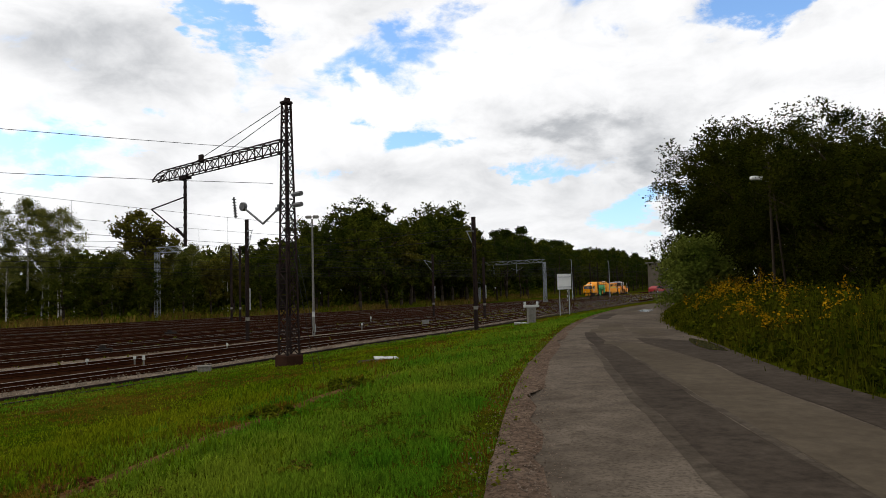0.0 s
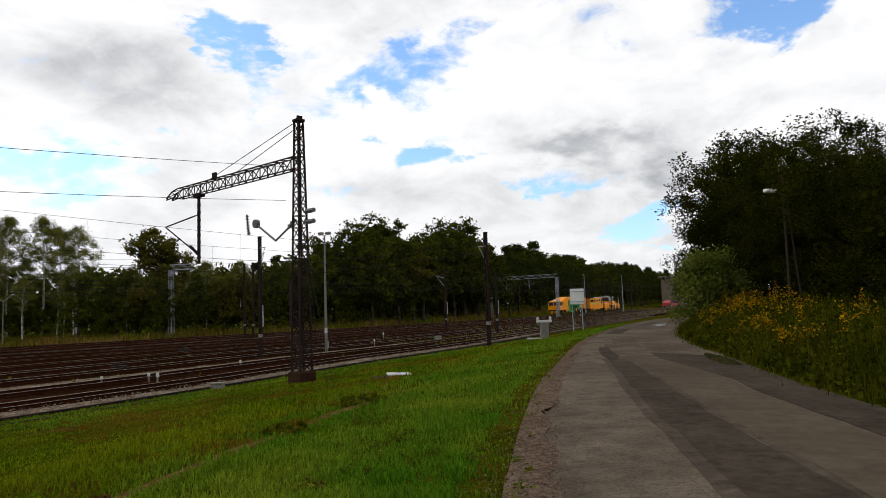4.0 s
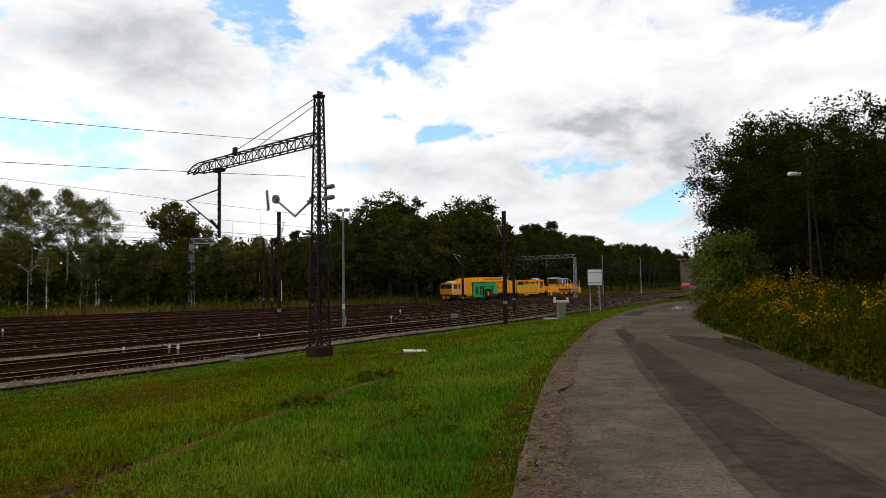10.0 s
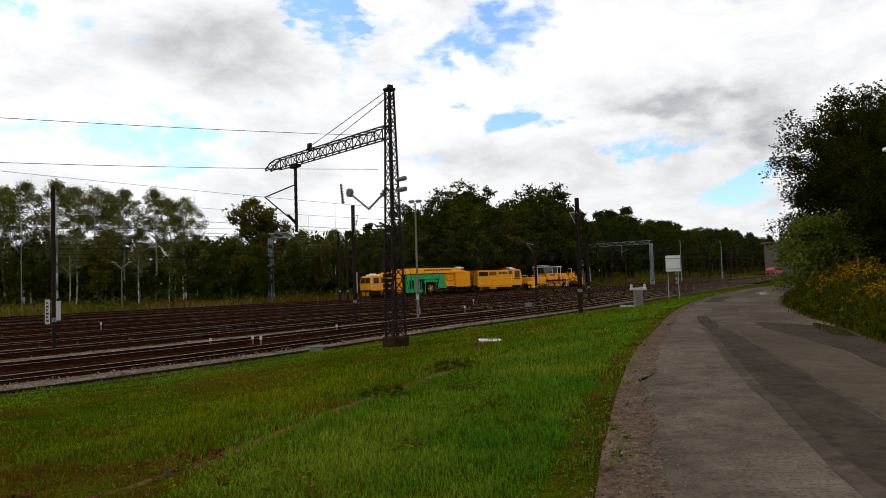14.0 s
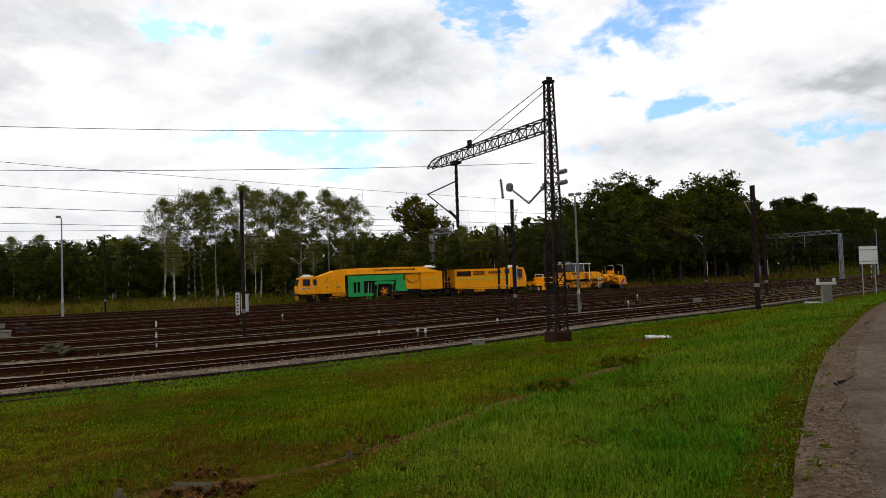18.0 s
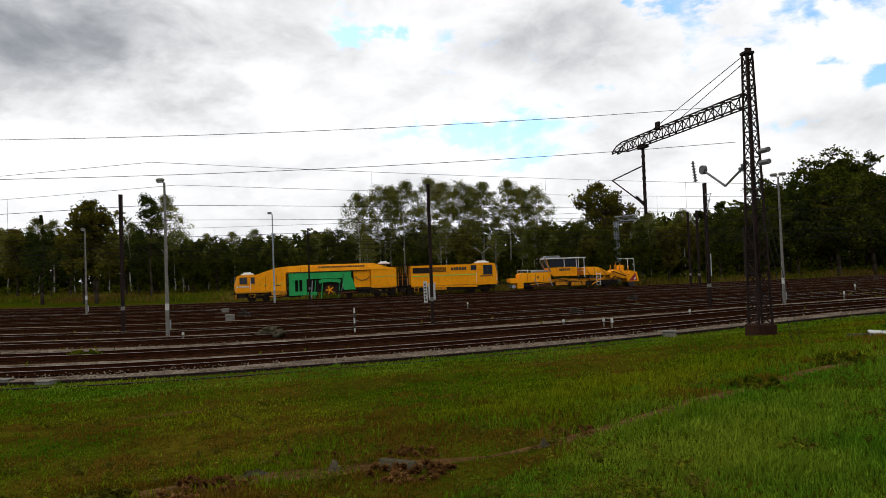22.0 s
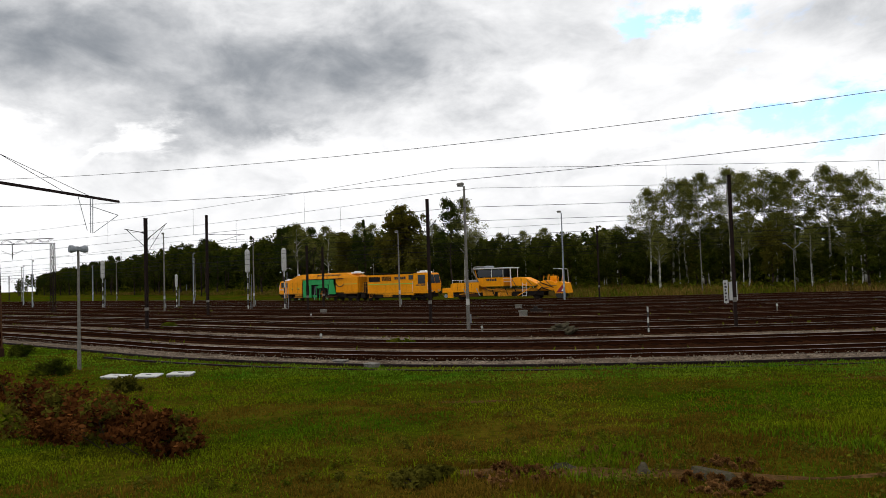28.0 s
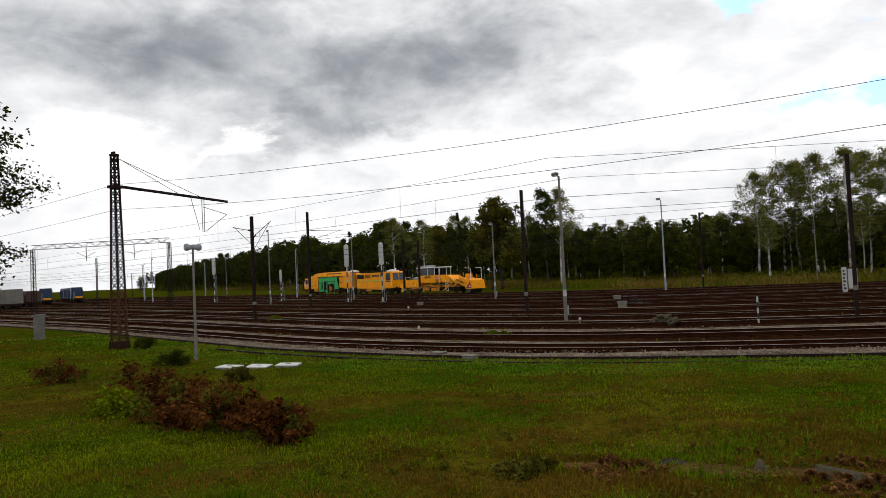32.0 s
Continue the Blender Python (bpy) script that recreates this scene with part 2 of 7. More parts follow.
M_YELD = mat("worn_yellow_paint", (0.5, 0.19, 0.005), (0.72, 0.28, 0.006), 1.2, 4.0, 0.65, 0.1, c3=(0.26, 0.11, 0.01), spec=0.2, mottle=0.3)
M_GRN = mat("green_machine_paint", (0.012, 0.27, 0.06), (0.022, 0.36, 0.09), 0.8, 12.0, 0.55, 0.05, spec=0.25, mottle=0.2)
M_LIME = plain("lime_stripe", (0.3, 0.5, 0.06))
M_STEELD = mat("greasy_steel", (0.009, 0.007, 0.006), (0.026, 0.019, 0.015), 1.5, 14.0, 0.8, 0.2, 0.0, spec=0.1)
M_GLASS = glass("cab_glass", (0.02, 0.024, 0.032))
M_BARK = mat("dark_bark", (0.025, 0.019, 0.013), (0.055, 0.042, 0.03), 2.0, 14.0, 1.0, 0.8, depth=0.03, spec=0.02)
M_BIRCH = mat("birch_bark", (0.4, 0.38, 0.33), (0.56, 0.54, 0.49), 1.5, 3.0, 0.9, 0.3, c3=(0.16, 0.14, 0.12), spec=0.05)
M_LEAF = leafy("dark_leaves", (0.014, 0.024, 0.002), (0.07, 0.075, 0.009), 0.5)
M_LEAF2 = leafy("olive_leaves", (0.055, 0.055, 0.006), (0.11, 0.095, 0.014), 0.4)
M_LEAFB = leafy("birch_leaves", (0.08, 0.09, 0.018), (0.18, 0.174, 0.04), 0.5)
M_NEEDLE = leafy("pine_needles", (0.018, 0.03, 0.004), (0.045, 0.055, 0.009), 0.4)
M_WILLOW = leafy("willow_leaves", (0.07, 0.095, 0.012), (0.14, 0.155, 0.028), 0.35)
M_RUSTLEAF = leafy("russet_leaves", (0.035, 0.01, 0.003), (0.12, 0.045, 0.012), 0.7, 1.2)
M_DEAD = leafy("withered_leaves", (0.09, 0.04, 0.012), (0.2, 0.1, 0.035), 0.5, 1.2)
M_GOLD = leafy("goldenrod_flowers", (0.19, 0.1, 0.002), (0.34, 0.19, 0.006), 0.45)
M_HERB = leafy("tall_herbs", (0.045, 0.065, 0.003), (0.12, 0.12, 0.009), 0.45)
M_STRAW = leafy("straw_grass", (0.1, 0.062, 0.012), (0.18, 0.12, 0.028), 0.45, 0.1)
M_RED = plain("red_paint", (0.26, 0.014, 0.014), 0.4)
M_BLUE = mat("blue_loco_paint", (0.012, 0.024, 0.055), (0.022, 0.042, 0.085), 0.8, 12.0, 0.6, 0.05)
M_BROWN = mat("brown_wagon_paint", (0.045, 0.024, 0.017), (0.075, 0.038, 0.026), 0.8, 12.0, 0.7, 0.1)
M_PLASTER = mat("pale_plaster", (0.08, 0.068, 0.052), (0.12, 0.1, 0.078), 1.0, 18.0, 1.0, 0.15, spec=0.05, mottle=0.2)
M_TYRE = plain("tyre_rubber", (0.02, 0.02, 0.02), 0.85)
M_WATER = glass("puddle_water", (0.03, 0.025, 0.02))
M_WETSTONE = mat("mossy_stone", (0.045, 0.036, 0.024), (0.1, 0.082, 0.06), 3.0, 20.0, 1.0, 0.5, c3=(0.03, 0.035, 0.01), spec=0.0, mottle=0.35)
M_RAILDULL = mat("dull_rail_head", (0.06, 0.028, 0.016), (0.2, 0.15, 0.12), 0.25, 20.0, 0.7, 0.05, 0.1, spec=0.1)
M_INSUL = mat("grey_insulator", (0.06, 0.06, 0.062), (0.1, 0.1, 0.1), 2.0, 20.0, 0.5, 0.05, spec=0.3)
M_ROOFW = mat("bright_white_paint", (0.68, 0.68, 0.66), (0.8, 0.8, 0.78), 1.5, 15.0, 0.6, 0.05, spec=0.2)
M_WEED = leafy("roadside_weeds", (0.016, 0.024, 0.001), (0.06, 0.062, 0.004), 0.55, 0.5)
M_LUSH = leafy("lush_grass", (0.05, 0.14, 0.006), (0.15, 0.2, 0.014), 0.42, 0.35, True)
# roadside leaves: the backlit stand's shade is put into this darker colour
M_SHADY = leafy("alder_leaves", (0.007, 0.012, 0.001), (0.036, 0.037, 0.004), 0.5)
M_PATCHL = mat("bleached_asphalt", (0.054, 0.042, 0.029), (0.084, 0.067, 0.047), 0.5, 24.0, 1.0, 0.5, spec=0.02, depth=0.005, world=True, mottle=0.2)
M_PEBBLE = mat("brown_pebbles", (0.07, 0.05, 0.036), (0.15, 0.115, 0.088), 4.0, 20.0, 1.0, 0.2, vary=0.5, island=True, spec=0.0)
M_GRIT = mat("road_grit", (0.07, 0.045, 0.031), (0.135, 0.097, 0.072), 1.3, 18.0, 1.0, 0.7, c3=(0.04, 0.028, 0.018), spec=0.0, depth=0.01, world=True, mottle=0.5)
M_TALL = leafy("tall_roadside_grass", (0.024, 0.032, 0.002), (0.08, 0.072, 0.005), 0.5, 0.5)


# ---- building helpers ----
def link(name, verts, faces, material, parent=None, label="", smooth=False):
    """One mesh object from plain lists, under a thing or at top level. material: one, or a list with an index per face."""
    me = bpy.data.meshes.new(name)
    me.from_pydata(verts, [], faces)
    me.materials.append(material)
    if smooth:
        me.shade_smooth()
    ob = new(name, me)
    if parent is not None:
        ob.parent = parent
    if label:
        ob["label"] = label
    return ob


def quads(name, pts, material, parent=None, label=""):
    """Many loose quads, pts of shape (n, 4, 3), as one mesh."""
    pts = np.asarray(pts, dtype=np.float32)
    n = len(pts)
    me = bpy.data.meshes.new(name)
    me.vertices.add(4 * n)
    me.vertices.foreach_set("co", pts.ravel())
    me.loops.add(4 * n)
    me.loops.foreach_set("vertex_index", np.arange(4 * n, dtype=np.int32))
    me.polygons.add(n)
    me.polygons.foreach_set("loop_start", np.arange(0, 4 * n, 4, dtype=np.int32))
    me.update(calc_edges=True)
    me.materials.append(material)
    ob = new(name, me)
    if parent is not None:
        ob.parent = parent
    if label:
        ob["label"] = label
    return ob


class Shape:
    """Collects boxes, rods and prisms into one mesh."""

    def __init__(self):
        self.v, self.f = [], []

    def add(self, verts, faces):
        k = len(self.v)
        self.v += [tuple(p) for p in verts]
        self.f += [tuple(i + k for i in f) for f in faces]
        return self

    def box(self, x0, y0, z0, x1, y1, z1, bev=0.0):
        """A box; with bev its upper and lower rims and corners are cut off."""
        if bev <= 0:
            v = [(x, y, z) for z in (z0, z1) for x, y in ((x0, y0), (x1, y0), (x1, y1), (x0, y1))]
            return self.add(v, [(3, 2, 1, 0), (4, 5, 6, 7), (0, 1, 5, 4), (1, 2, 6, 5), (2, 3, 7, 6), (3, 0, 4, 7)])
        b = bev
        ring = [(x0 + b, y0), (x1 - b, y0), (x1, y0 + b), (x1, y1 - b), (x1 - b, y1), (x0 + b, y1), (x0, y1 - b), (x0, y0 + b)]
        cx, cy = (x0 + x1) / 2, (y0 + y1) / 2
        sx, sy = 1 - 2 * b / max(x1 - x0, 1e-6), 1 - 2 * b / max(y1 - y0, 1e-6)
        small = [(cx + (x - cx) * sx, cy + (y - cy) * sy) for x, y in ring]
        v = [(x, y, z0) for x, y in small] + [(x, y, z0 + b) for x, y in ring] + [(x, y, z1 - b) for x, y in ring] + [(x, y, z1) for x, y in small]
        f = [tuple(range(7, -1, -1)), tuple(range(24, 32))]
        for r in range(3):
            f += [(r * 8 + i, r * 8 + (i + 1) % 8, r * 8 + 8 + (i + 1) % 8, r * 8 + 8 + i) for i in range(8)]
        return self.add(v, f)

    def rod(self, a, b, r, r2=None, n=6, square=False):
        """A round or square bar from a to b."""
        a, b = Vector(a), Vector(b)
        d = (b - a).normalized()
        up = Vector((0, 0, 1)) if abs(d.z) < 0.95 else Vector((0, 1, 0))
        u = d.cross(up).normalized()
        w = d.cross(u)
        if square:
            n = 4
        r2 = r if r2 is None else r2
        off = math.pi / 4 if square else 0
        v = []
        for p, q in ((a, r), (b, r2)):
            v += [p + (u * math.cos(off + i * math.tau / n) + w * math.sin(off + i * math.tau / n)) * q for i in range(n)]
        f = [(i, i + n, (i + 1) % n + n, (i + 1) % n) for i in range(n)]
        return self.add(v, f + [tuple(range(n)), tuple(range(2 * n - 1, n - 1, -1))])

    def path(self, pts, r, n=5):
        for a, b in zip(pts, pts[1:]):
            self.rod(a, b, r, n=n)
        return self

    def prism(self, outline, y0, y1):
        """An outline in x and z, drawn out along y (outline counter-clockwise seen from -y)."""
        n = len(outline)
        v = [(x, y0, z) for x, z in outline] + [(x, y1, z) for x, z in outline]
        f = [tuple(range(n)), tuple(range(2 * n - 1, n - 1, -1))]
        return self.add(v, f + [((i + 1) % n, i, i + n, (i + 1) % n + n) for i in range(n)])

    def disc(self, c, r, y0, y1, n=14):
        """A wheel: a short cylinder with its axle along y."""
        v = [(c[0] + r * math.cos(i * math.tau / n), y, c[1] + r * math.sin(i * math.tau / n)) for y in (y0, y1) for i in range(n)]
        return self.add(v, [tuple(range(n)), tuple(range(2 * n - 1, n - 1, -1))] + [((i + 1) % n, i, i + n, (i + 1) % n + n) for i in range(n)])

    def done(self, name, material, parent=None, label="", smooth=False):
        return link(name, self.v, self.f, material, parent, label, smooth)


def thing(name, m, label, category, group="", kind=""):
    ob = new(name)
    ob.empty_display_size = 0.2
    ob.matrix_world = m
    return tagged(ob, label, category, group, kind)


# ---- the plan: the front track, from far on one side past the camera to far on the other ----
FRONT = [(130, 330), (90, 250), (62, 193), (40, 146), (17, 98), (0.6, 63), (-8, 47), (-14.5, 33), (-20.3, 23), (-27.5, 14), (-38, 6.8),
         (-51, 1.2), (-77, -10), (-120, -32), (-190, -75), (-300, -150)]
REAR = [(108, 338), (71, 257), (43.5, 199), (20.3, 158.6), (-5.5, 122.3), (-28.7, 94.9), (-42.0, 81.7), (-52.5, 71.7), (-60.6, 62.7), (-68.1, 54.7), (-78.3, 47.6),
        (-91.1, 40.8), (-114.3, 32.5), (-156.9, 19.6), (-225, -8), (-330, -60)]      # the machines' track, point by point opposite


def spline(pts, step):
    """A smooth curve through the points (any number of coordinates), with about equal steps in its first two."""
    p = np.array(pts, float)
    p = np.vstack([2 * p[0] - p[1], p, 2 * p[-1] - p[-2]])
    out = []
    for i in range(1, len(p) - 2):
        for t in np.linspace(0, 1, 60, endpoint=False):
            a, b, c, d = p[i - 1:i + 3]
            out.append(0.5 * (2 * b + (c - a) * t + (2 * a - 5 * b + 4 * c - d) * t * t + (3 * b - a - 3 * c + d) * t ** 3))
    out.append(p[-2])
    out = np.array(out)
    s = np.concatenate([[0], np.cumsum(np.linalg.norm(np.diff(out[:, :2], axis=0), axis=1))])
    q = np.linspace(0, s[-1], int(s[-1] / step) + 1)
    return np.stack([np.interp(q, s, out[:, k]) for k in range(out.shape[1])], 1)


_both = spline([(*a, *b) for a, b in zip(FRONT, REAR)], 1.0)
_across = _both[:, 2:] - _both[:, :2]
_width = np.linalg.norm(_across, axis=1)
_nor = _across / _width[:, None]                      # points away from the camera
LINE = np.column_stack([_both[:, :2], _width / 52.0])  # the front track, and how wide the yard is there


def yard_z(o):
    """The yard rises a little towards the wood."""
    return 0.32 * np.clip(np.asarray(o, float) / 48.0, 0, 1)


def offset_line(o):
    """The curve o metres behind the front track (scaled where the yard narrows)."""
    return LINE[:, :2] + _nor * (o * LINE[:, 2])[:, None]


def behind(x, y):
    """How far points lie behind the front track (negative: on the camera's side), unscaled, and the nearest index."""
    x, y = np.asarray(x, float), np.asarray(y, float)
    o, k = np.empty(x.shape), np.empty(x.shape, int)
    for i in np.ndindex(x.shape[:1]):
        dx, dy = x[i][..., None] - LINE[::2, 0], y[i][..., None] - LINE[::2, 1]
        j = np.argmin(dx * dx + dy * dy, axis=-1)
        k[i] = j * 2
        jj = j * 2
        o[i] = (x[i] - LINE[jj, 0]) * _nor[jj, 0] + (y[i] - LINE[jj, 1]) * _nor[jj, 1]
        far = np.sqrt(np.min(dx * dx + dy * dy, axis=-1))
        o[i] = np.where(o[i] < 0, -far, far)
    return o, k


ROAD_LEFT = [(-30, -95), (-14, -55), (-4, -22), (-0.9, -6), (-0.1, 1), (0.4, 6), (1.35, 12.5), (2.7, 19), (6.5, 34), (13.2, 52), (21, 66), (34, 83), (56, 105), (90, 130)]
ROAD_RIGHT = [(-23, -98), (-7, -57), (3, -24), (5.9, -6), (6.1, 1), (6.25, 6), (6.5, 11.2), (7.1, 15.5), (8.3, 22), (10.9, 34), (17.3, 51), (24.8, 63.5), (37.4, 80), (58.5, 101), (91.5, 125)]
RL, RR = spline(ROAD_LEFT, 0.8), spline(ROAD_RIGHT, 0.8)
ROAD_Z = 1.6


def near_line(x, y, line):
    d = np.full(np.shape(x), 1e9)
    for p in line[::3]:
        d = np.minimum(d, (x - p[0]) ** 2 + (y - p[1]) ** 2)
    return np.sqrt(d)


def height(x, y):
    """The lie of the land: the yard at -0.24, the verge rising to the road, the wood's floor a little higher."""
    x, y = np.atleast_1d(np.asarray(x, float)), np.atleast_1d(np.asarray(y, float))
    o, k = behind(x, y)
    dn = np.maximum(0, -o - 2.8)
    dr = near_line(x, y, RL)
    w = dn / (dn + dr + 0.01)
    side = np.where(o < -2.8, w, 0.0)
    over = (x > np.interp(y, RL[:, 1], RL[:, 0])) & (o < -6)
    side = np.where(over, 1.0, side)
    z = -0.24 + (ROAD_Z + 0.2) * side ** 1.15 + yard_z(o / LINE[k, 2])
    back = np.clip((o - 66 * LINE[k, 2]) / 30, 0, 1)
    z = z + back * 0.6
    z = np.where(o < -2.8, z + 0.05 * np.sin(x * 0.9 + 1.3 * np.sin(y * 0.5)) * np.sin(y * 0.8 + x * 0.3) * np.clip(dn / 3, 0, 1) * np.clip(dr / 2, 0, 1), z)
    return z


def ground_z(x, y):
    return float(height(np.array([x]), np.array([y]))[0])


# ---- the ground, the road, the yard ----
def ground():
    def axis(lo, hi):
        a = [0.0]
        while a[-1] < hi:
            a.append(a[-1] + max(0.8, a[-1] * 0.045))
        b = [0.0]
        while b[-1] > lo:
            b.append(b[-1] - max(0.8, -b[-1] * 0.045))
        return np.array(sorted(set(a + b)))
    xs, ys = axis(-2600, 2600), axis(-2600, 2600)
    X, Y = np.meshgrid(xs, ys, indexing="ij")
    Z = height(X, Y)
    nx, ny = X.shape
    # under the road the ground keeps below the asphalt
    inside = (X > np.interp(Y, RL[:, 1], RL[:, 0])) & (X < np.interp(Y, RR[:, 1], RR[:, 0])) & (Y > -95) & (Y < 125)
    Z = np.where(inside, ROAD_Z - 0.12, Z)
    verts = np.stack([X, Y, Z], -1).reshape(-1, 3)
    i = np.arange(nx * ny).reshape(nx, ny)
    faces = np.stack([i[:-1, :-1], i[1:, :-1], i[1:, 1:], i[:-1, 1:]], -1).reshape(-1, 4)
    ob = link("ground", verts.tolist(), faces.tolist(), M_EARTH, smooth=True)
    tagged(ob, "uneven green meadow ground with worn brown patches", "ground", kind="structure")


def strip(name, a, b, za, zb, material, label, category, thick=0.0, every=1):
    """A band between two curves of equal length."""
    a, b = a[::every], b[::every]
    n = min(len(a), len(b))
    cols = 5
    v, f = [], []
    for i in range(n):
        for c in range(cols):
            t = c / (cols - 1)
            v.append((a[i][0] * (1 - t) + b[i][0] * t, a[i][1] * (1 - t) + b[i][1] * t, za * (1 - t) + zb * t - (thick if c in (0, cols - 1) else 0)))
    for i in range(n - 1):
        for c in range(cols - 1):
            k = i * cols + c
            f.append((k, k + 1, k + cols + 1, k + cols))
    ob = link(name, v, f, material, smooth=True)
    return tagged(ob, label, category, kind="structure")


def resampled(line, n):
    s = np.concatenate([[0], np.cumsum(np.linalg.norm(np.diff(line, axis=0), axis=1))])
    q = np.linspace(0, s[-1], n)
    return np.stack([np.interp(q, s, line[:, 0]), np.interp(q, s, line[:, 1])], 1)


def road():
    n = 260
    a, b = resampled(RL, n), resampled(RR, n)
    rnd = random.Random(5)
    v, f = [], []
    cols = 13
    for i in range(n):
        wob = 0.12 * math.sin(i * 0.7) + 0.1 * math.sin(i * 1.9 + 1) + rnd.uniform(-0.06, 0.06)
        for c in range(cols):
            t = c / (cols - 1)
            e = wob if c == 0 else (-wob * 0.7 if c == cols - 1 else 0)
            x, y = a[i] * (1 - t) + b[i] * t
            v.append((x + e, y, ROAD_Z + 0.05 * math.sin(math.pi * t) - (0.05 if c in (0, cols - 1) else 0)))
    for i in range(n - 1):
        for c in range(cols - 1):
            k = i * cols + c
            f.append((k, k + 1, k + cols + 1, k + cols))
    ob = link("road", v, f, M_ROAD, smooth=True)
    tagged(ob, "narrow patched grey asphalt road with crumbling edges", "road", kind="structure")

    def band(name, t0, t1, y0, y1, material, label, lift=0.006, jag=0.07):
        rows = [i for i in range(n) if y0 < a[i][1] < y1]
        v, f = [], []
        for j, i in enumerate(rows):
            for c in range(4):
                lo, hi = t0(a[i][1]), t1(a[i][1])
                t = lo + (hi - lo) * c / 3
                e = (rnd.uniform(-jag, jag) if c in (0, 3) else 0)
                x, y = a[i] * (1 - t) + b[i] * t
                v.append((x + e, y, ROAD_Z + 0.05 * math.sin(math.pi * t) + lift))
        for j in range(len(rows) - 1):
            for c in range(3):
                k = j * 4 + c
                f.append((k, k + 1, k + 5, k + 4))
        tagged(link(name, v, f, material, smooth=True), label, "road patch", kind="structure")
    def wet(y, wide):
        """The middle of the dark strip: straight at first, then drawn to the inside of the bend."""
        return float(np.interp(y, [-40, 6, 10, 16, 20, 24, 30], [0.42, 0.405, 0.41, 0.405, 0.35, 0.265, 0.2])) + wide * float(np.interp(y, [6, 16, 26], [1.0, 0.95, 0.55]))
    band("road_patch", lambda y: wet(y, -0.075), lambda y: wet(y, 0.072), -40, 27, M_PATCH, "long dark strip of newer asphalt in the road", 0.006, 0.035)
    band("road_patch", lambda y: wet(y, -0.11), lambda y: wet(y, -0.07), -40, 22, M_WORN, "worn dark fringe of the asphalt strip", 0.004, 0.03)
    band("road_patch", lambda y: wet(y, 0.07), lambda y: wet(y, 0.09), -40, 22, M_WORN, "worn dark fringe of the asphalt strip", 0.004, 0.02)
    band("road_patch", lambda y: wet(y, 0.09), lambda y: 0.745, -40, 23, M_PATCHL, "bleached brownish strip of asphalt in the road", 0.004, 0.02)
    band("road_patch", lambda y: 0.75 - 0.2 * max(0.0, min(1.0, (y - 18) / 5)), lambda y: 0.985, -40, 25, M_PATCH, "dark damp band along the edge of the road", 0.005, 0.04)
    band("road_patch", lambda y: 0.12, lambda y: 0.34, 36, 42, M_PATCH, "small dark asphalt patch in the road")
    for t0, t1, y0, y1 in ((0.33, 0.5, 20.5, 23), (0.24, 0.38, 25.5, 28.5), (0.3, 0.52, 27, 33), (0.55, 0.75, 26, 30), (0.3, 0.5, 46, 54)):
        band("road_patch", lambda y, t=t0: t, lambda y, t=t1: t, y0, y1, M_PATCHL, "pale rectangular repair in the asphalt", 0.008, 0.03)
    band("puddle", lambda y: 0.9 - 0.07 * math.sin(math.pi * min(1, max(0, (y - 20.5) / 5))), lambda y: 0.91 + 0.06 * math.sin(math.pi * min(1, max(0, (y - 20.5) / 5))), 20.5, 25.5, M_WATER, "shallow brown puddle at the edge of the road", 0.01, 0.06)
    band("puddle", lambda y: 0.66 - 0.12 * math.sin(math.pi * min(1, max(0, (y - 45) / 6))), lambda y: 0.67 + 0.1 * math.sin(math.pi * min(1, max(0, (y - 45) / 6))), 45, 51, M_WATER, "shallow puddle reflecting the sky on the road", 0.01, 0.08)
    # crumbling sandy edge between asphalt and grass
    v, f = [], []
    for i in range(n):
        w = 0.2 + 0.16 * math.sin(i * 0.45) + 0.12 * math.sin(i * 1.3) + rnd.uniform(-0.22, 0.22)
        d = b[i] - a[i]
        d = d / np.linalg.norm(d)
        p, o, q = a[i] - d * 0.12, a[i] + d * 0.12, a[i] + d * max(0.16, 0.34 + 1.2 * w)
        v += [(p[0], p[1], ROAD_Z - 0.04), (o[0], o[1], ROAD_Z + 0.012), (q[0], q[1], ROAD_Z + 0.004)]
        if i:
            k = 3 * i
            f += [(k - 3, k - 2, k + 1, k), (k - 2, k - 1, k + 2, k + 1)]
    tagged(link("road_edge", v, f, M_GRIT, smooth=True), "sandy brown crumbled edge of the road", "road edge", kind="structure")


TRACKS = [0.0, 4.7, 10.3, 15.2, 20.4, 26.0, 31.0, 36.5, 42.0, 47.0, 52.0]
MAIN = 10


def sweep(name, line, prof, z, material, parent, label=""):
    """A profile (side, height) drawn along a curve."""
    t = np.gradient(line, axis=0)
    t /= np.linalg.norm(t, axis=1)[:, None]
    nn = np.stack([t[:, 1], -t[:, 0]], 1)
    k = len(prof)
    v = []
    for p, q in zip(line, nn):
        v += [(p[0] + q[0] * s, p[1] + q[1] * s, z + h) for s, h in prof]
    f = []
    for i in range(len(line) - 1):
        f += [(i * k + j, i * k + (j + 1) % k, (i + 1) * k + (j + 1) % k, (i + 1) * k + j) for j in range(k)]
    return link(name, v, f, material, parent, label)


RAIL_WEB = [(-0.07, -0.17), (0.07, -0.17), (0.07, -0.15), (0.018, -0.13), (0.018, -0.045), (0.036, -0.03), (0.036, -0.006), (-0.036, -0.006), (-0.036, -0.03), (-0.018, -0.045), (-0.018, -0.13), (-0.07, -0.15)]
RAIL_HEAD = [(-0.034, -0.006), (0.034, -0.006), (0.03, 0.0), (-0.03, 0.0)]


def shift(line, d):
    t = np.gradient(line, axis=0)
    t /= np.linalg.norm(t, axis=1)[:, None]
    return line + np.stack([t[:, 1], -t[:, 0]], 1) * d


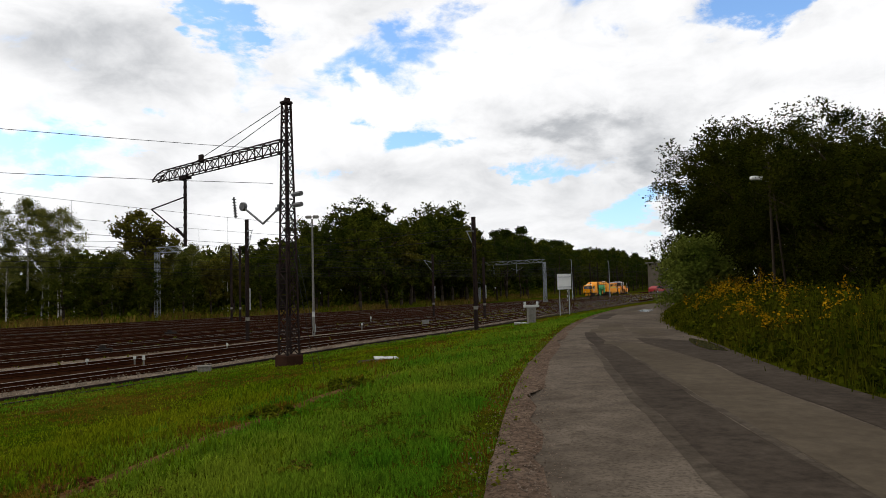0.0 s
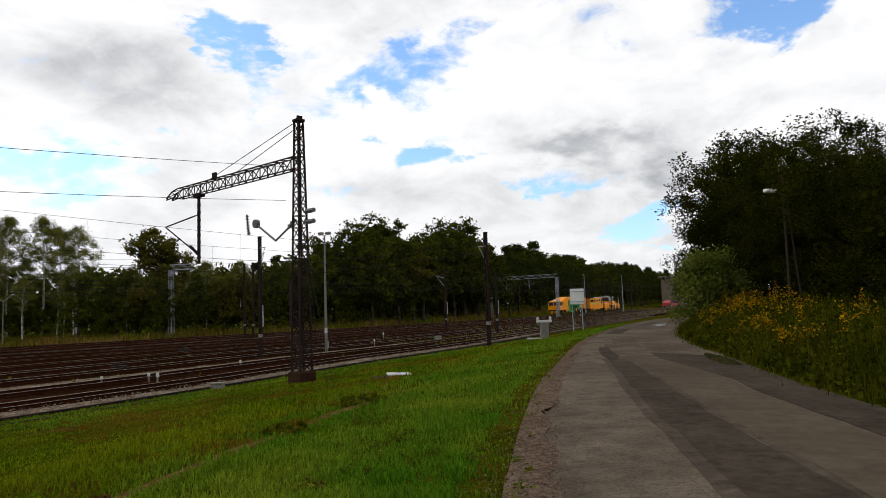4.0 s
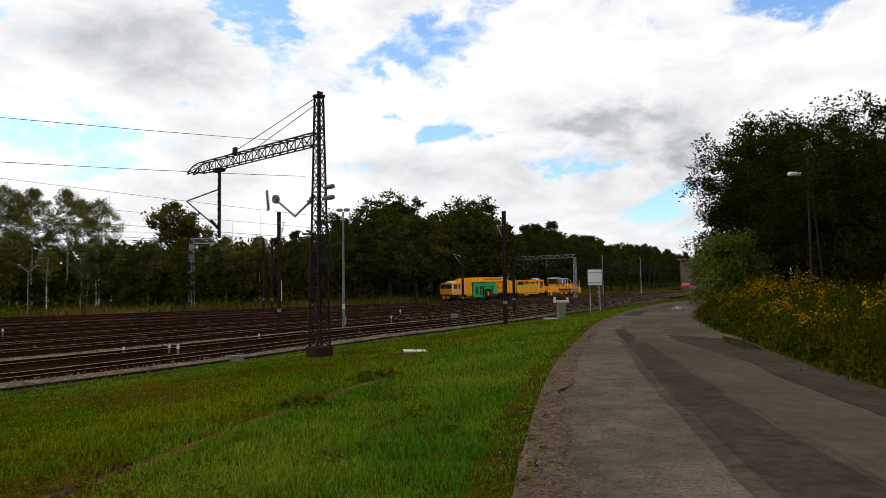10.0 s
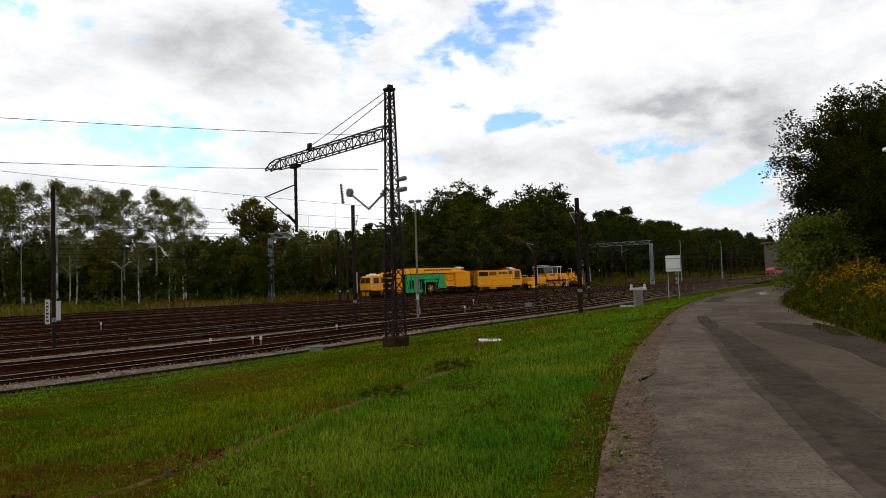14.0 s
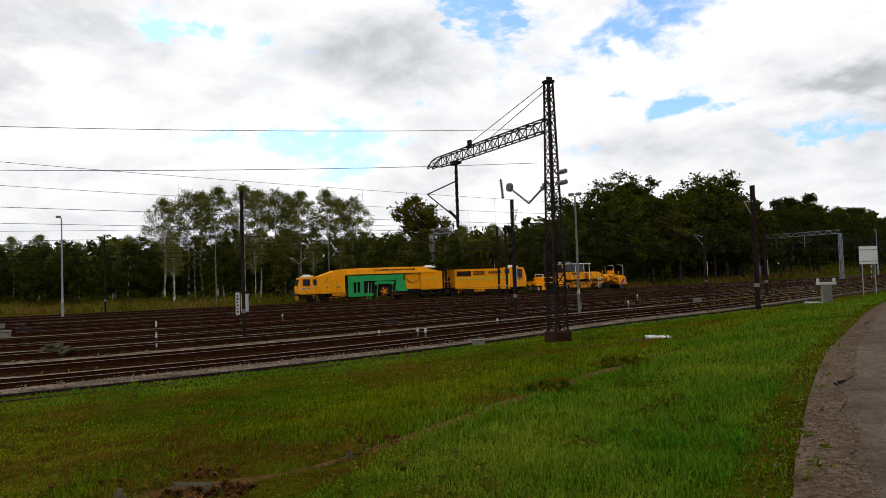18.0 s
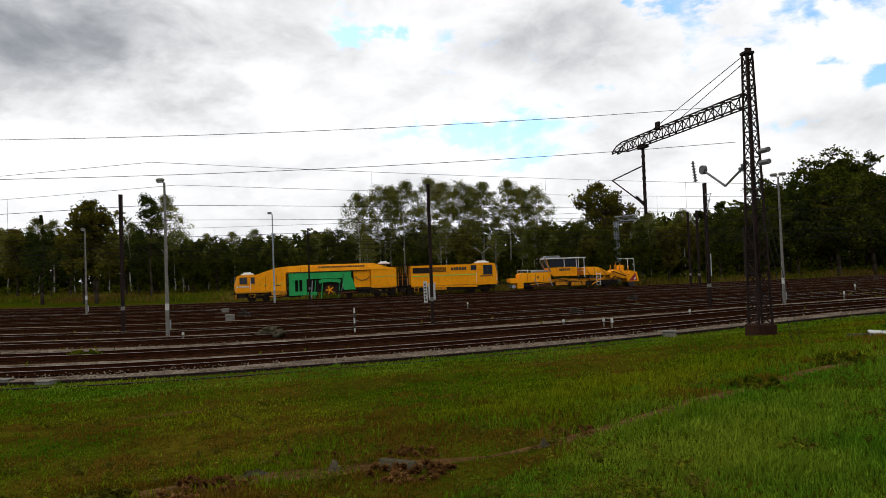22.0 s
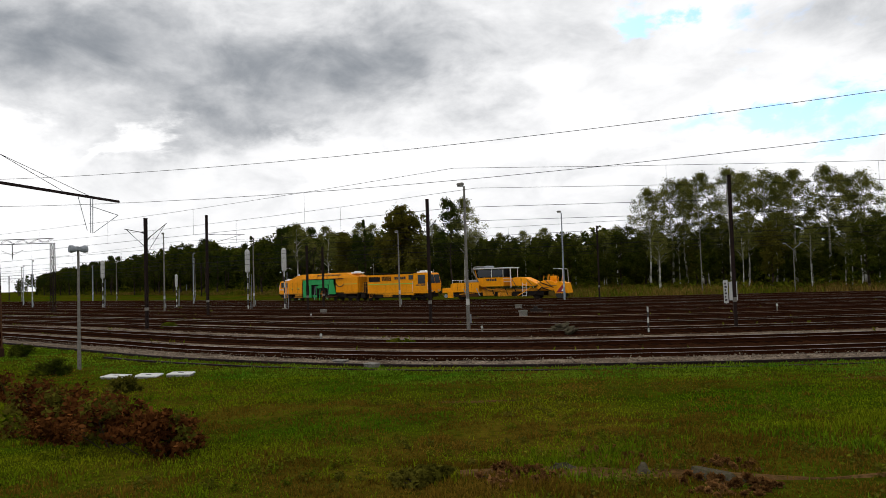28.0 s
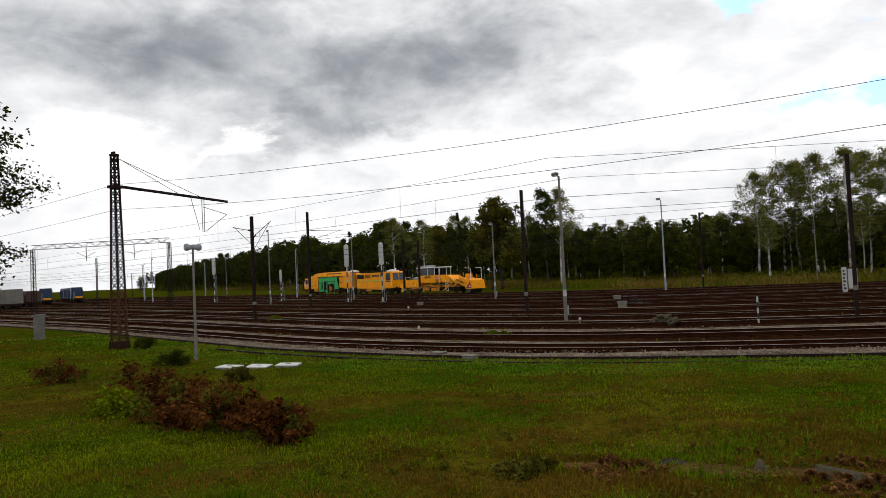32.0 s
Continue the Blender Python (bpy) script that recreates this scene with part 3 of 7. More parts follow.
def sleeper_pose(p, t, z):
    return Matrix.Translation((p[0], p[1], -0.17 + z)) @ Matrix.Rotation(math.atan2(t[1], t[0]), 4, "Z")


def railway():
    bed_a, bed_b = offset_line(0) - _nor * 2.3, offset_line(TRACKS[-1] + 3)
    v, f = [], []
    cols = 30
    idx = list(range(0, len(LINE), 3))
    for i in idx:
        for c in range(cols):
            t = c / (cols - 1)
            p = bed_a[i] * (1 - t) + bed_b[i] * t
            v.append((p[0], p[1], (-0.2 if 0 < c < cols - 1 else -0.3) + float(yard_z(t * (TRACKS[-1] + 3)))))
    for r in range(len(idx) - 1):
        for c in range(cols - 1):
            k = r * cols + c
            f.append((k, k + 1, k + cols + 1, k + cols))
    tagged(link("yard_bed", v, f, M_BED), "oil-darkened brown ballast bed of the railway yard", "track bed", kind="structure")
    # cleaner stone between some of the tracks
    for lo, hi, i0, i1, up in ((-2.5, -1.0, 262, 640, 0.08), (6.9, 8.4, 150, 420, 0.03), (7.2, 8.2, 440, 590, 0.03), (12.4, 13.3, 250, 400, 0.03), (17.4, 18.2, 330, 470, 0.03), (22.8, 24.0, 300, 400, 0.03), (22.9, 23.8, 430, 620, 0.03),
                           (28.3, 29.1, 330, 640, 0.03), (1.9, 2.8, 330, 480, 0.03), (2.0, 2.7, 200, 300, 0.03), (33.4, 34.4, 280, 420, 0.03), (39.0, 39.8, 250, 380, 0.03)):
        a, b = offset_line(lo)[i0:i1], offset_line(hi)[i0:i1]
        rnd = random.Random(int(lo * 10))
        wob = np.array([0.2 * math.sin(i * 0.21 + lo) + rnd.uniform(-0.15, 0.15) for i in range(len(a))]) - np.clip(1 - np.minimum(np.arange(len(a)), np.arange(len(a))[::-1]) / 25, 0, 1) * 0.8
        b = b + _nor[i0:i1] * wob[:, None] * (hi - lo)
        strip("gravel_strip", a, b, -0.2 + up + float(yard_z(lo)), -0.2 + up + float(yard_z(hi)), M_STONE, "pale grey strip of clean ballast between tracks", "gravel", thick=0.05)
    base_sleeper = Shape().box(-0.13, -1.3, -0.16, 0.13, 1.3, 0.0, 0.02)
    sleeper_mesh = None
    for n, o in enumerate(TRACKS):
        line = offset_line(o)
        i0, i1 = (0, len(LINE)) if n in (0, 1, 3, 5, MAIN) else (60 + 9 * n, len(LINE) - 10 * (n % 4))
        line = line[i0:i1]
        tr = thing("railway_track", Matrix(), "pair of rusty rails with worn bright heads on tarred sleepers", "railway track", "tracks of the yard", "structure")
        for side in (-0.755, 0.755):
            rail = sweep("rail", shift(line, side), RAIL_WEB, float(yard_z(o)), M_RAIL, tr)
            sweep("rail_head", shift(line, side), RAIL_HEAD, float(yard_z(o)), M_RAILTOP if n in (0, 1, 2, 3, 7) else M_RAILDULL, rail, "worn running surface")
        s = np.concatenate([[0], np.cumsum(np.linalg.norm(np.diff(line, axis=0), axis=1))])
        q = np.arange(0, s[-1], 0.65)
        px, py = np.interp(q, s, line[:, 0]), np.interp(q, s, line[:, 1])
        tx, ty = np.gradient(px), np.gradient(py)
        rest = Shape()
        made = 0
        for x, y, ax, ay in zip(px, py, tx, ty):
            if abs(x) > 230 or y > 280:
                continue
            m = sleeper_pose((x, y), (ax, ay), float(yard_z(o)))
            if n < 2 and x > -52 and y < 62 and made < 150:
                if sleeper_mesh is None:
                    ob = base_sleeper.done("sleeper", M_SLEEPER, tr)
                    sleeper_mesh = ob.data
                else:
                    ob = new("sleeper", sleeper_mesh)
                    ob.parent = tr
                ob.matrix_local = m
                made += 1
            else:
                w, h = 0.13, 1.3
                k = len(rest.v)
                rest.v += [tuple(m @ Vector(p)) for p in ((-w, -h, 0), (w, -h, 0), (w, h, 0), (-w, h, 0), (-w, -h, -0.1), (w, -h, -0.1), (w, h, -0.1), (-w, h, -0.1))]
                rest.f += [tuple(k + j for j in q4) for q4 in ((0, 1, 2, 3), (4, 5, 1, 0), (6, 7, 3, 2), (5, 6, 2, 1), (7, 4, 0, 3))]
        tagged(rest.done("sleepers", M_SLEEPER, tr), kind="stuff")
    # the disused rail and edging along the grass
    edge = shift(offset_line(0), 0)
    for d, lab, i0, i1 in ((-2.75, "low dark edging half sunk in the grass", 60, 640), (-4.3, "old rail lying in the grass", 330, 372), (-4.0, "old rail lying in the grass", 296, 318)):
        line = (offset_line(0) + _nor * d)[i0:i1]
        zz = -0.11
        ob = sweep("edging", line, [(-0.06, -0.16), (0.06, -0.16), (0.06, -0.02), (-0.06, -0.02)], zz, M_RUST, None)
        tagged(ob, lab, "edging", kind="structure")


ground()
road()
railway()


# ---- overhead line: masts, arms, wires ----
def lattice(shape, x0, y0, x1, y1, z0, z1, step, r=0.035, brace=0.02):
    """Four corner angles from a square of half width (x0) at z0 to (x1) at z1, with zigzag bracing."""
    def corner(i, z):
        t = (z - z0) / (z1 - z0)
        hx, hy = x0 + (x1 - x0) * t, y0 + (y1 - y0) * t
        sx, sy = ((-1, -1), (1, -1), (1, 1), (-1, 1))[i]
        return Vector((sx * hx, sy * hy, z))
    for i in range(4):
        shape.rod(corner(i, z0), corner(i, z1), r, square=True)
    n = max(2, round((z1 - z0) / step))
    for j in range(n):
        za, zb = z0 + (z1 - z0) * j / n, z0 + (z1 - z0) * (j + 1) / n
        for i in range(4):
            a, b = (i, (i + 1) % 4) if j % 2 else ((i + 1) % 4, i)
            shape.rod(corner(a, za), corner(b, zb), brace, square=True)
            shape.rod(corner(i, zb), corner((i + 1) % 4, zb), brace * 0.9, square=True)


def insulator(shape, a, b, r=0.07, n=5):
    a, b = Vector(a), Vector(b)
    shape.rod(a, b, r * 0.4)
    for i in range(n):
        p = a.lerp(b, (i + 0.3) / n)
        shape.rod(p, p.lerp(b, 0.5 / n), r, r * 0.6, 8)


def lattice_mast(x, y, z, turn, h, arm, solid_arm, label):
    """An anchor mast of riveted angles with an arm over the tracks (along +x of the mast)."""
    m = thing("catenary_mast", pose(x, y, z, 0, 0, turn), label, "catenary mast", "masts of the yard")
    Shape().box(-0.42, -0.42, -0.6, 0.42, 0.42, 0.45, 0.04).done("foundation", M_FOUND, m, "rust-stained concrete foundation block")
    low, high = Shape(), Shape()
    k = 1.35 if solid_arm else 1.0
    lattice(low, 0.3, 0.3, 0.26, 0.26, 0.42, 3.4, 0.5, 0.048 * k, 0.025 * k)
    lattice(high, 0.26, 0.26, 0.13, 0.13, 3.4, h, 0.5, 0.045 * k, 0.023 * k)
    low.done("lower_shaft", M_RUSTLOW if solid_arm else M_RUST, m, "rusty riveted lattice")
    high.done("upper_shaft", M_RUST, m)
    Shape().box(-0.2, -0.2, h, 0.2, 0.2, h + 0.12, 0.02).box(-0.12, -0.12, h + 0.12, -0.02, 0.12, h + 0.25).done("cap", M_RUST, m)
    za = h - 1.75
    if solid_arm:
        Shape().box(0.1, -0.06, za - 0.08, arm, 0.06, za + 0.08, 0.01).box(-0.3, -0.3, za - 0.14, 0.3, 0.3, za + 0.02).done("arm", M_RUST, m, "dark steel channel arm")
        Shape().rod((0, 0.1, h), (arm * 0.72, 0.03, za + 0.08), 0.016).rod((0, -0.1, h - 0.05), (arm * 0.5, -0.03, za + 0.08), 0.016).done("stay", M_WIRE, m)
        b = Shape()
        for dx in (-0.12, 0.12):
            b.rod((arm * 0.74 + dx, 0, za), (arm * 0.74 + dx * 0.8, 0, za - 2.35), 0.025)
        b.rod((arm * 0.62, 0, za), (arm * 0.7, 0, za - 2.2), 0.02)
        b.rod((arm * 0.74, 0, za - 0.6), (arm * 0.99, 0, za - 0.95), 0.022).rod((arm * 0.99, 0, za - 0.95), (arm * 0.76, 0, za - 2.3), 0.022)
        b.done("hanger", M_GALV, m, "thin steel hanger frame")
    else:
        t = Shape()
        n = 19
        rise = 0.0
        tips = []
        for i in range(n + 1):
            s = i / n
            hh = 0.26 if i < n - 1 else (0.16 if i == n - 1 else 0.04)
            tips.append((0.2 + (arm - 0.2) * s, hh, za + rise * s - (0.16 if i >= n else 0)))
        for i in range(n):
            (xa, ha, z1), (xb, hb, z2) = tips[i], tips[i + 1]
            for sy in (-0.16, 0.16):
                t.rod((xa, sy, z1 + ha), (xb, sy, z2 + hb), 0.034, square=True).rod((xa, sy, z1 - ha), (xb, sy, z2 - hb), 0.034, square=True)
                t.rod((xa, sy, z1 - ha if i % 2 else z1 + ha), (xb, sy, z2 + hb if i % 2 else z2 - hb), 0.022, square=True)
            t.rod((xa, -0.16, z1 + ha), (xb, 0.16, z2 + hb), 0.02, square=True).rod((xa, 0.16, z1 - ha), (xb, -0.16, z2 - hb), 0.02, square=True)
            t.rod((xb, -0.16, z2 + hb), (xb, -0.16, z2 - hb), 0.026, square=True)
        t.done("arm", M_RUST, m, "lattice truss arm with a tapered tip")
        Shape().rod((0, 0.12, h), (arm * 0.62, 0.1, za + 0.3), 0.016).rod((0, -0.12, h - 0.1), (arm * 0.46, -0.1, za + 0.3), 0.016).done("stay", M_WIRE, m)
        Shape().box(arm * 0.585, -0.06, za + 0.26, arm * 0.61, 0.06, za + 0.6).done("stay_bracket", M_RUST, m)
        dp = Shape()
        xd = arm * 0.73
        for s in (-0.07, 0.07):
            dp.rod((xd + s, 0, za - 0.26), (xd + s, 0, za - 3.8), 0.045, square=True)
        for j in range(9):
            dp.box(xd - 0.1, -0.05, za - 0.5 - j * 0.38, xd + 0.1, 0.05, za - 0.38 - j * 0.38)
        dp.box(xd - 0.35, -0.15, za - 0.42, xd + 0.35, 0.15, za - 0.26)
        dp.done("drop_post", M_RUST, m, "dark hanging post under the arm")
        c = Shape()
        c.rod((xd, 0, za - 1.3), (xd + 3.5, 0, za - 1.6), 0.035).rod((xd + 3.5, 0, za - 1.6), (xd + 0.1, 0, za - 3.3), 0.035)
        insulator(c, (xd + 0.1, 0, za - 3.3), (xd + 0.9, 0, za - 2.8), 0.09)
        c.done("cantilever", M_RUST, m)
        # bracket with porcelain towards the second track
        e = Shape().rod((0.25, 0, h - 4.2), (1.75, 0, h - 4.95), 0.045).rod((1.75, 0, h - 4.95), (3.2, 0, h - 4.1), 0.045)
        e.rod((3.25, -0.08, h - 4.05), (3.25, 0.08, h - 4.05), 0.2, n=10)
        e.done("bracket", M_INSUL, m)
        for ia, ib, rr, k in (((3.85, 0, h - 4.5), (4.0, 0, h - 3.55), 0.1, 7), ((0.35, 0, h - 4.15), (0.8, 0, h - 4.5), 0.13, 3)):
            p = Shape()
            insulator(p, ia, ib, rr, k)
            p.done("insulator", M_INSUL, m, "grey ribbed insulator")
        for zz in (h - 3.9, h - 4.35):
            Shape().rod((-0.25, 0, zz), (-0.75, 0, zz), 0.03).rod((-0.45, 0, zz), (-0.95, 0, zz), 0.1, n=8).done("feeder_insulator", M_INSUL, m, "short grey feeder insulator")
        for i in range(9):
            Shape().rod((0.5, 0, 2.3 + i * 0.22), (0.5, 0, 2.48 + i * 0.22), 0.2, n=10).done("counterweight", M_STEELD, m, "dark stacked counterweight disc")
        Shape().rod((0.5, 0, 2.2), (0.5, 0, h - 4.3), 0.015).done("weight_cable", M_WIRE, m)
        g = Shape().rod((-0.1, 0, h - 4.4), (-5.2, 2.5, 0.0), 0.009).rod((-0.1, 0, h - 5.2), (-4.2, 2.0, 0.0), 0.009)
        g.done("guy_wire", M_WIRE, m)
    return m


def post_mast(x, y, h, turn=0.0, arms=(), sign=False, label="dark rusty steel post of the overhead line", z=None, w=0.2, collar=True):
    """A double-channel post with battens; arms: (height, length, rise)."""
    z = ground_z(x, y) if z is None else z
    m = thing("catenary_mast", pose(x, y, z, 0, 0, turn), label, "catenary mast", "masts of the yard")
    s = Shape()
    for d in (-w / 2, w / 2):
        s.box(d - 0.035, -0.09, -0.1, d + 0.035, 0.09, h)
    k = int(h / 0.6)
    for i in range(k):
        s.box(-w / 2, -0.075, 0.3 + i * 0.6, w / 2, 0.075, 0.45 + i * 0.6)
    s.done("post", M_RUST, m)
    Shape().box(-0.35, -0.35, -0.4, 0.35, 0.35, 0.12, 0.03).done("foundation", M_FOUND, m)
    Shape().box(-w / 2 - 0.045, -0.1, h, w / 2 + 0.045, 0.1, h + 0.06).done("cap", M_RUST, m)
    if collar:
        Shape().box(-w / 2 - 0.04, -0.095, 1.6, w / 2 + 0.04, 0.095, 1.85).done("collar", M_CONC, m, "pale number plate band")
    for za, ln, rise in arms:
        a = Shape().rod((0, 0, za), (ln, 0, za + rise), 0.03)
        a.rod((0, 0, za - 1.2), (ln * 0.92, 0, za + rise * 0.9), 0.022)
        insulator(a, (ln * 0.05, 0, za), (ln * 0.2, 0, za + rise * 0.2))
        a.done("cantilever", M_GALV if abs(ln) < 2.2 else M_RUST, m)
    if sign:
        Shape().box(-0.2, -0.16, 2.4, 0.2, -0.11, 4.0, 0.01).done("sign", M_WHITE, m, "white sign plate with dark marks")
        for i in range(5):
            Shape().box(-0.12, -0.168, 2.55 + i * 0.28, 0.12, -0.162, 2.68 + i * 0.28).done("mark", M_BLACK, m)
    return m


def lamp_post(x, y, h, heads=1, turn=0.0, steel=False, label="tall grey concrete lamp post with a small head", shade=True):
    m = thing("lamp_post", pose(x, y, ground_z(x, y), 0, 0, turn), label, "lamp post", "lamp posts of the yard")
    Shape().rod((0, 0, -0.2), (0, 0, h), 0.12, 0.065, 10).done("pole", M_GALV if steel else M_CONC, m)
    Shape().rod((0, 0, 1.7), (0, 0, 2.1), 0.118, 0.115, 10).done("band", M_WHITE, m, "white painted band")
    Shape().box(-0.13, -0.17, 0.5, 0.13, -0.1, 1.1, 0.01).done("hatch", M_GALV, m)
    for k in range(heads):
        s = 1 if k == 0 else -1
        Shape().rod((0, 0, h - 0.1), (s * 0.16, 0, h + 0.1), 0.035).done("bracket", M_GALV, m)
        hd = Shape().box(s * 0.3 - 0.24, -0.15, h + 0.06, s * 0.3 + 0.24, 0.15, h + 0.27, 0.06)
        head = hd.done("lamp_head", M_CONC, m, "grey lamp housing")
        Shape().box(s * 0.3 - 0.18, -0.11, h + 0.02, s * 0.3 + 0.18, 0.11, h + 0.06).done("lens", M_WHITE, head, "milky lamp cover")
    return m


def y_lamp(x, y, h, turn=0.0):
    m = thing("lamp_post", pose(x, y, ground_z(x, y), 0, 0, turn), "thin post with two raised arms in a V", "lamp post", "lamp posts of the yard")
    Shape().rod((0, 0, -0.2), (0, 0, h), 0.075, 0.05, 8).done("pole", M_CONC, m)
    for s in (-1, 1):
        Shape().rod((0, 0, h - 0.05), (s * 0.95, 0, h + 0.75), 0.035).box(s * 1.0 - 0.2, -0.08, h + 0.7, s * 1.0 + 0.2, 0.08, h + 0.82).done("arm", M_GALV, m)
    return m


def signal(x, y, h, turn=0.0, dwarf=False):
    m = thing("railway_signal", pose(x, y, ground_z(x, y), 0, 0, turn), "colour-light signal seen from behind on a striped post", "railway signal", "signals of the yard")
    n = 7
    for i in range(n):
        Shape().rod((0, 0, h * 0.62 * i / n), (0, 0, h * 0.62 * (i + 1) / n), 0.08, n=8).done("band", M_BLACK if i % 2 else M_WHITE, m, "black band" if i % 2 else "white band")
    o = []
    for zz, rr in ((0, 0.2), (0.12, 0.29), (1.0, 0.3), (2.3, 0.3), (2.5, 0.22), (2.58, 0.1)):
        o.append((zz * h * 0.38 / 2.6, rr * h / 7.5))
    s = Shape()
    for (za, ra), (zb, rb) in zip(o, o[1:]):
        s.rod((0, 0, h * 0.62 + za), (0, 0, h * 0.62 + zb), ra, rb, 12)
    s.done("signal_head", M_WHITE, m, "rounded pale signal housing")
    Shape().rod((0.25, 0, 0), (0.25, 0, h * 0.6), 0.02).rod((0.45, 0, 0), (0.45, 0, h * 0.6), 0.02).done("ladder", M_GALV, m)
    Shape().box(-0.3, -0.3, -0.2, 0.3, 0.3, 0.15, 0.03).done("base", M_CONC, m)
    return m


def portal(xa, ya, xb, yb, h, material, label, drop=True):
    """Two lattice legs and a truss beam between them."""
    d = math.degrees(math.atan2(yb - ya, xb - xa))
    ln = math.hypot(xb - xa, yb - ya)
    m = thing("catenary_portal", pose(xa, ya, -0.24, 0, 0, d), label, "catenary portal")
    for x in ((0, ln) if drop else (0,)):
        s = Shape()
        lattice(s, 0.28, 0.28, 0.22, 0.22, -0.1, h, 0.7, 0.05, 0.028)
        s.v = [(p[0] + x, p[1], p[2]) for p in s.v]
        s.done("leg", material, m)
    b = Shape()
    n = max(4, int(ln / 1.1))
    for i in range(n):
        x0, x1 = ln * i / n, ln * (i + 1) / n
        for sy in (-0.22, 0.22):
            b.rod((x0, sy, h), (x1, sy, h), 0.045, square=True).rod((x0, sy, h + 0.7), (x1, sy, h + 0.7), 0.045, square=True)
            b.rod((x0, sy, h if i % 2 else h + 0.7), (x1, sy, h + 0.7 if i % 2 else h), 0.03, square=True)
    b.done("beam", material, m, "truss beam")
    if drop:
        for t in (0.25, 0.6):
            g = Shape().rod((ln * t, 0, h), (ln * t, 0, h - 2.2), 0.06, square=True).rod((ln * t, 0, h - 1.6), (ln * t + 1.6, 0, h - 0.9), 0.03).rod((ln * t, 0, h - 1.6), (ln * t - 1.6, 0, h - 0.9), 0.03)
            g.done("hanger", material, m)
    return m


TOWARD = lambda x, y: math.degrees(math.atan2(*(_nor[int(behind(np.array([x]), np.array([y]))[1][0])][::-1])))


def masts():
    lattice_mast(-6.5, 28.5, ground_z(-6.5, 28.5), 139.6, 11.0, 11.4, False, "rusty lattice anchor mast with truss arm and hanging post")
    lattice_mast(-44.2, -3.5, ground_z(-44.2, -3.5), 140.6, 11.2, 10.7, True, "rusty lattice mast with a long channel arm")
    post_mast(2.3, 50.5, 8.4, TOWARD(2.3, 50.5), ((7.4, 0.8, 0.05),), label="brown steel post beside the front track")
    post_mast(-14.7, 51, 9.1, TOWARD(-14.7, 51), ((8.3, -0.9, 0.0), (7.8, -0.7, 0.1)), True, "dark steel post with a white sign plate")
    post_mast(-24.5, 82, 9.2, TOWARD(-24.5, 82), ((8.4, 2.0, 0.2),))
    post_mast(-25.9, 83.2, 9.2, TOWARD(-24.5, 82), ())
    post_mast(-26.7, 33.7, 8.9, TOWARD(-26.7, 33.7), ())
    post_mast(-44.4, 23.2, 9.2, TOWARD(-44.4, 23.2), ((7.0, 2.2, 0.9),))
    post_mast(-61.7, 5.9, 9.2, TOWARD(-61.7, 5.9), ((7.4, 2.6, 1.6), (8.0, -2.4, 0.2)))
    post_mast(-77.5, 13.6, 11.0, TOWARD(-77.5, 13.6), ((9.0, 7.0, 0.3),))
    post_mast(-60.0, 53.5, 8.6, TOWARD(-59, 54), ())
    post_mast(-1.4, 87.8, 8.0, TOWARD(-1.4, 87.8), ((7.0, 1.8, 0.4),), True)
    post_mast(4.7, 80.4, 7.2, TOWARD(4.7, 80.4), (), True)
    post_mast(-76.1, 24.3, 7.5, TOWARD(-76.1, 24.3), ((6.6, 2.4, 0.9),))
    post_mast(-81.3, 28.0, 7.6, TOWARD(-81.3, 28.0), ((6.8, -2.2, 0.7),))
    lamp_post(-94.0, 22.6, 8.6, 1, 200)
    lamp_post(-38.3, 22.7, 9.4, 1, 200)
    lamp_post(-10.3, 53.7, 9.4, 2, 170, label="white lamp post with two small heads")
    lamp_post(-63.8, 51.5, 10.5, 1, 210, True)
    lamp_post(-70, 33, 8.6, 1, 190)
    lamp_post(-100, 12.0, 10.5, 1, 190)
    y_lamp(-60.2, 70.9, 8.3, 30)
    y_lamp(-52.9, 78.9, 5.4, 55)
    signal(-88.5, 20.5, 7.8, 70)
    signal(-86, 24.5, 7.8, 70)
    signal(-113.4, 15.4, 5.2, 70)
    signal(-131.3, 6.0, 8.2, 70)
    portal(8.1, 159.8, 21.9, 148.4, 9.0, M_GALV, "pale galvanised portal over distant tracks")
    portal(-116, -1.3, -128, -22, 10.5, M_RUST, "dark truss portal over several distant tracks")
    portal(-38.8, 92.4, -35.4, 91.4, 9.6, M_GALV, "pale lattice mast with a short beam", False)


def wire(name, pts, r, parent=None, sag=0.6, seg=10):
    s = Shape()
    for a, b in zip(pts, pts[1:]):
        a, b = Vector(a), Vector(b)
        n = max(2, seg)
        prev = a
        for i in range(1, n + 1):
            t = i / n
            p = a.lerp(b, t)
            p.z -= 4 * sag * t * (1 - t)
            s.rod(prev, p, r, n=4)
            prev = p
    return s.done(name, M_WIRE, parent)


def on_track(o, i, z):
    p = offset_line(o)[i]
    return (p[0], p[1], z + float(yard_z(o)))


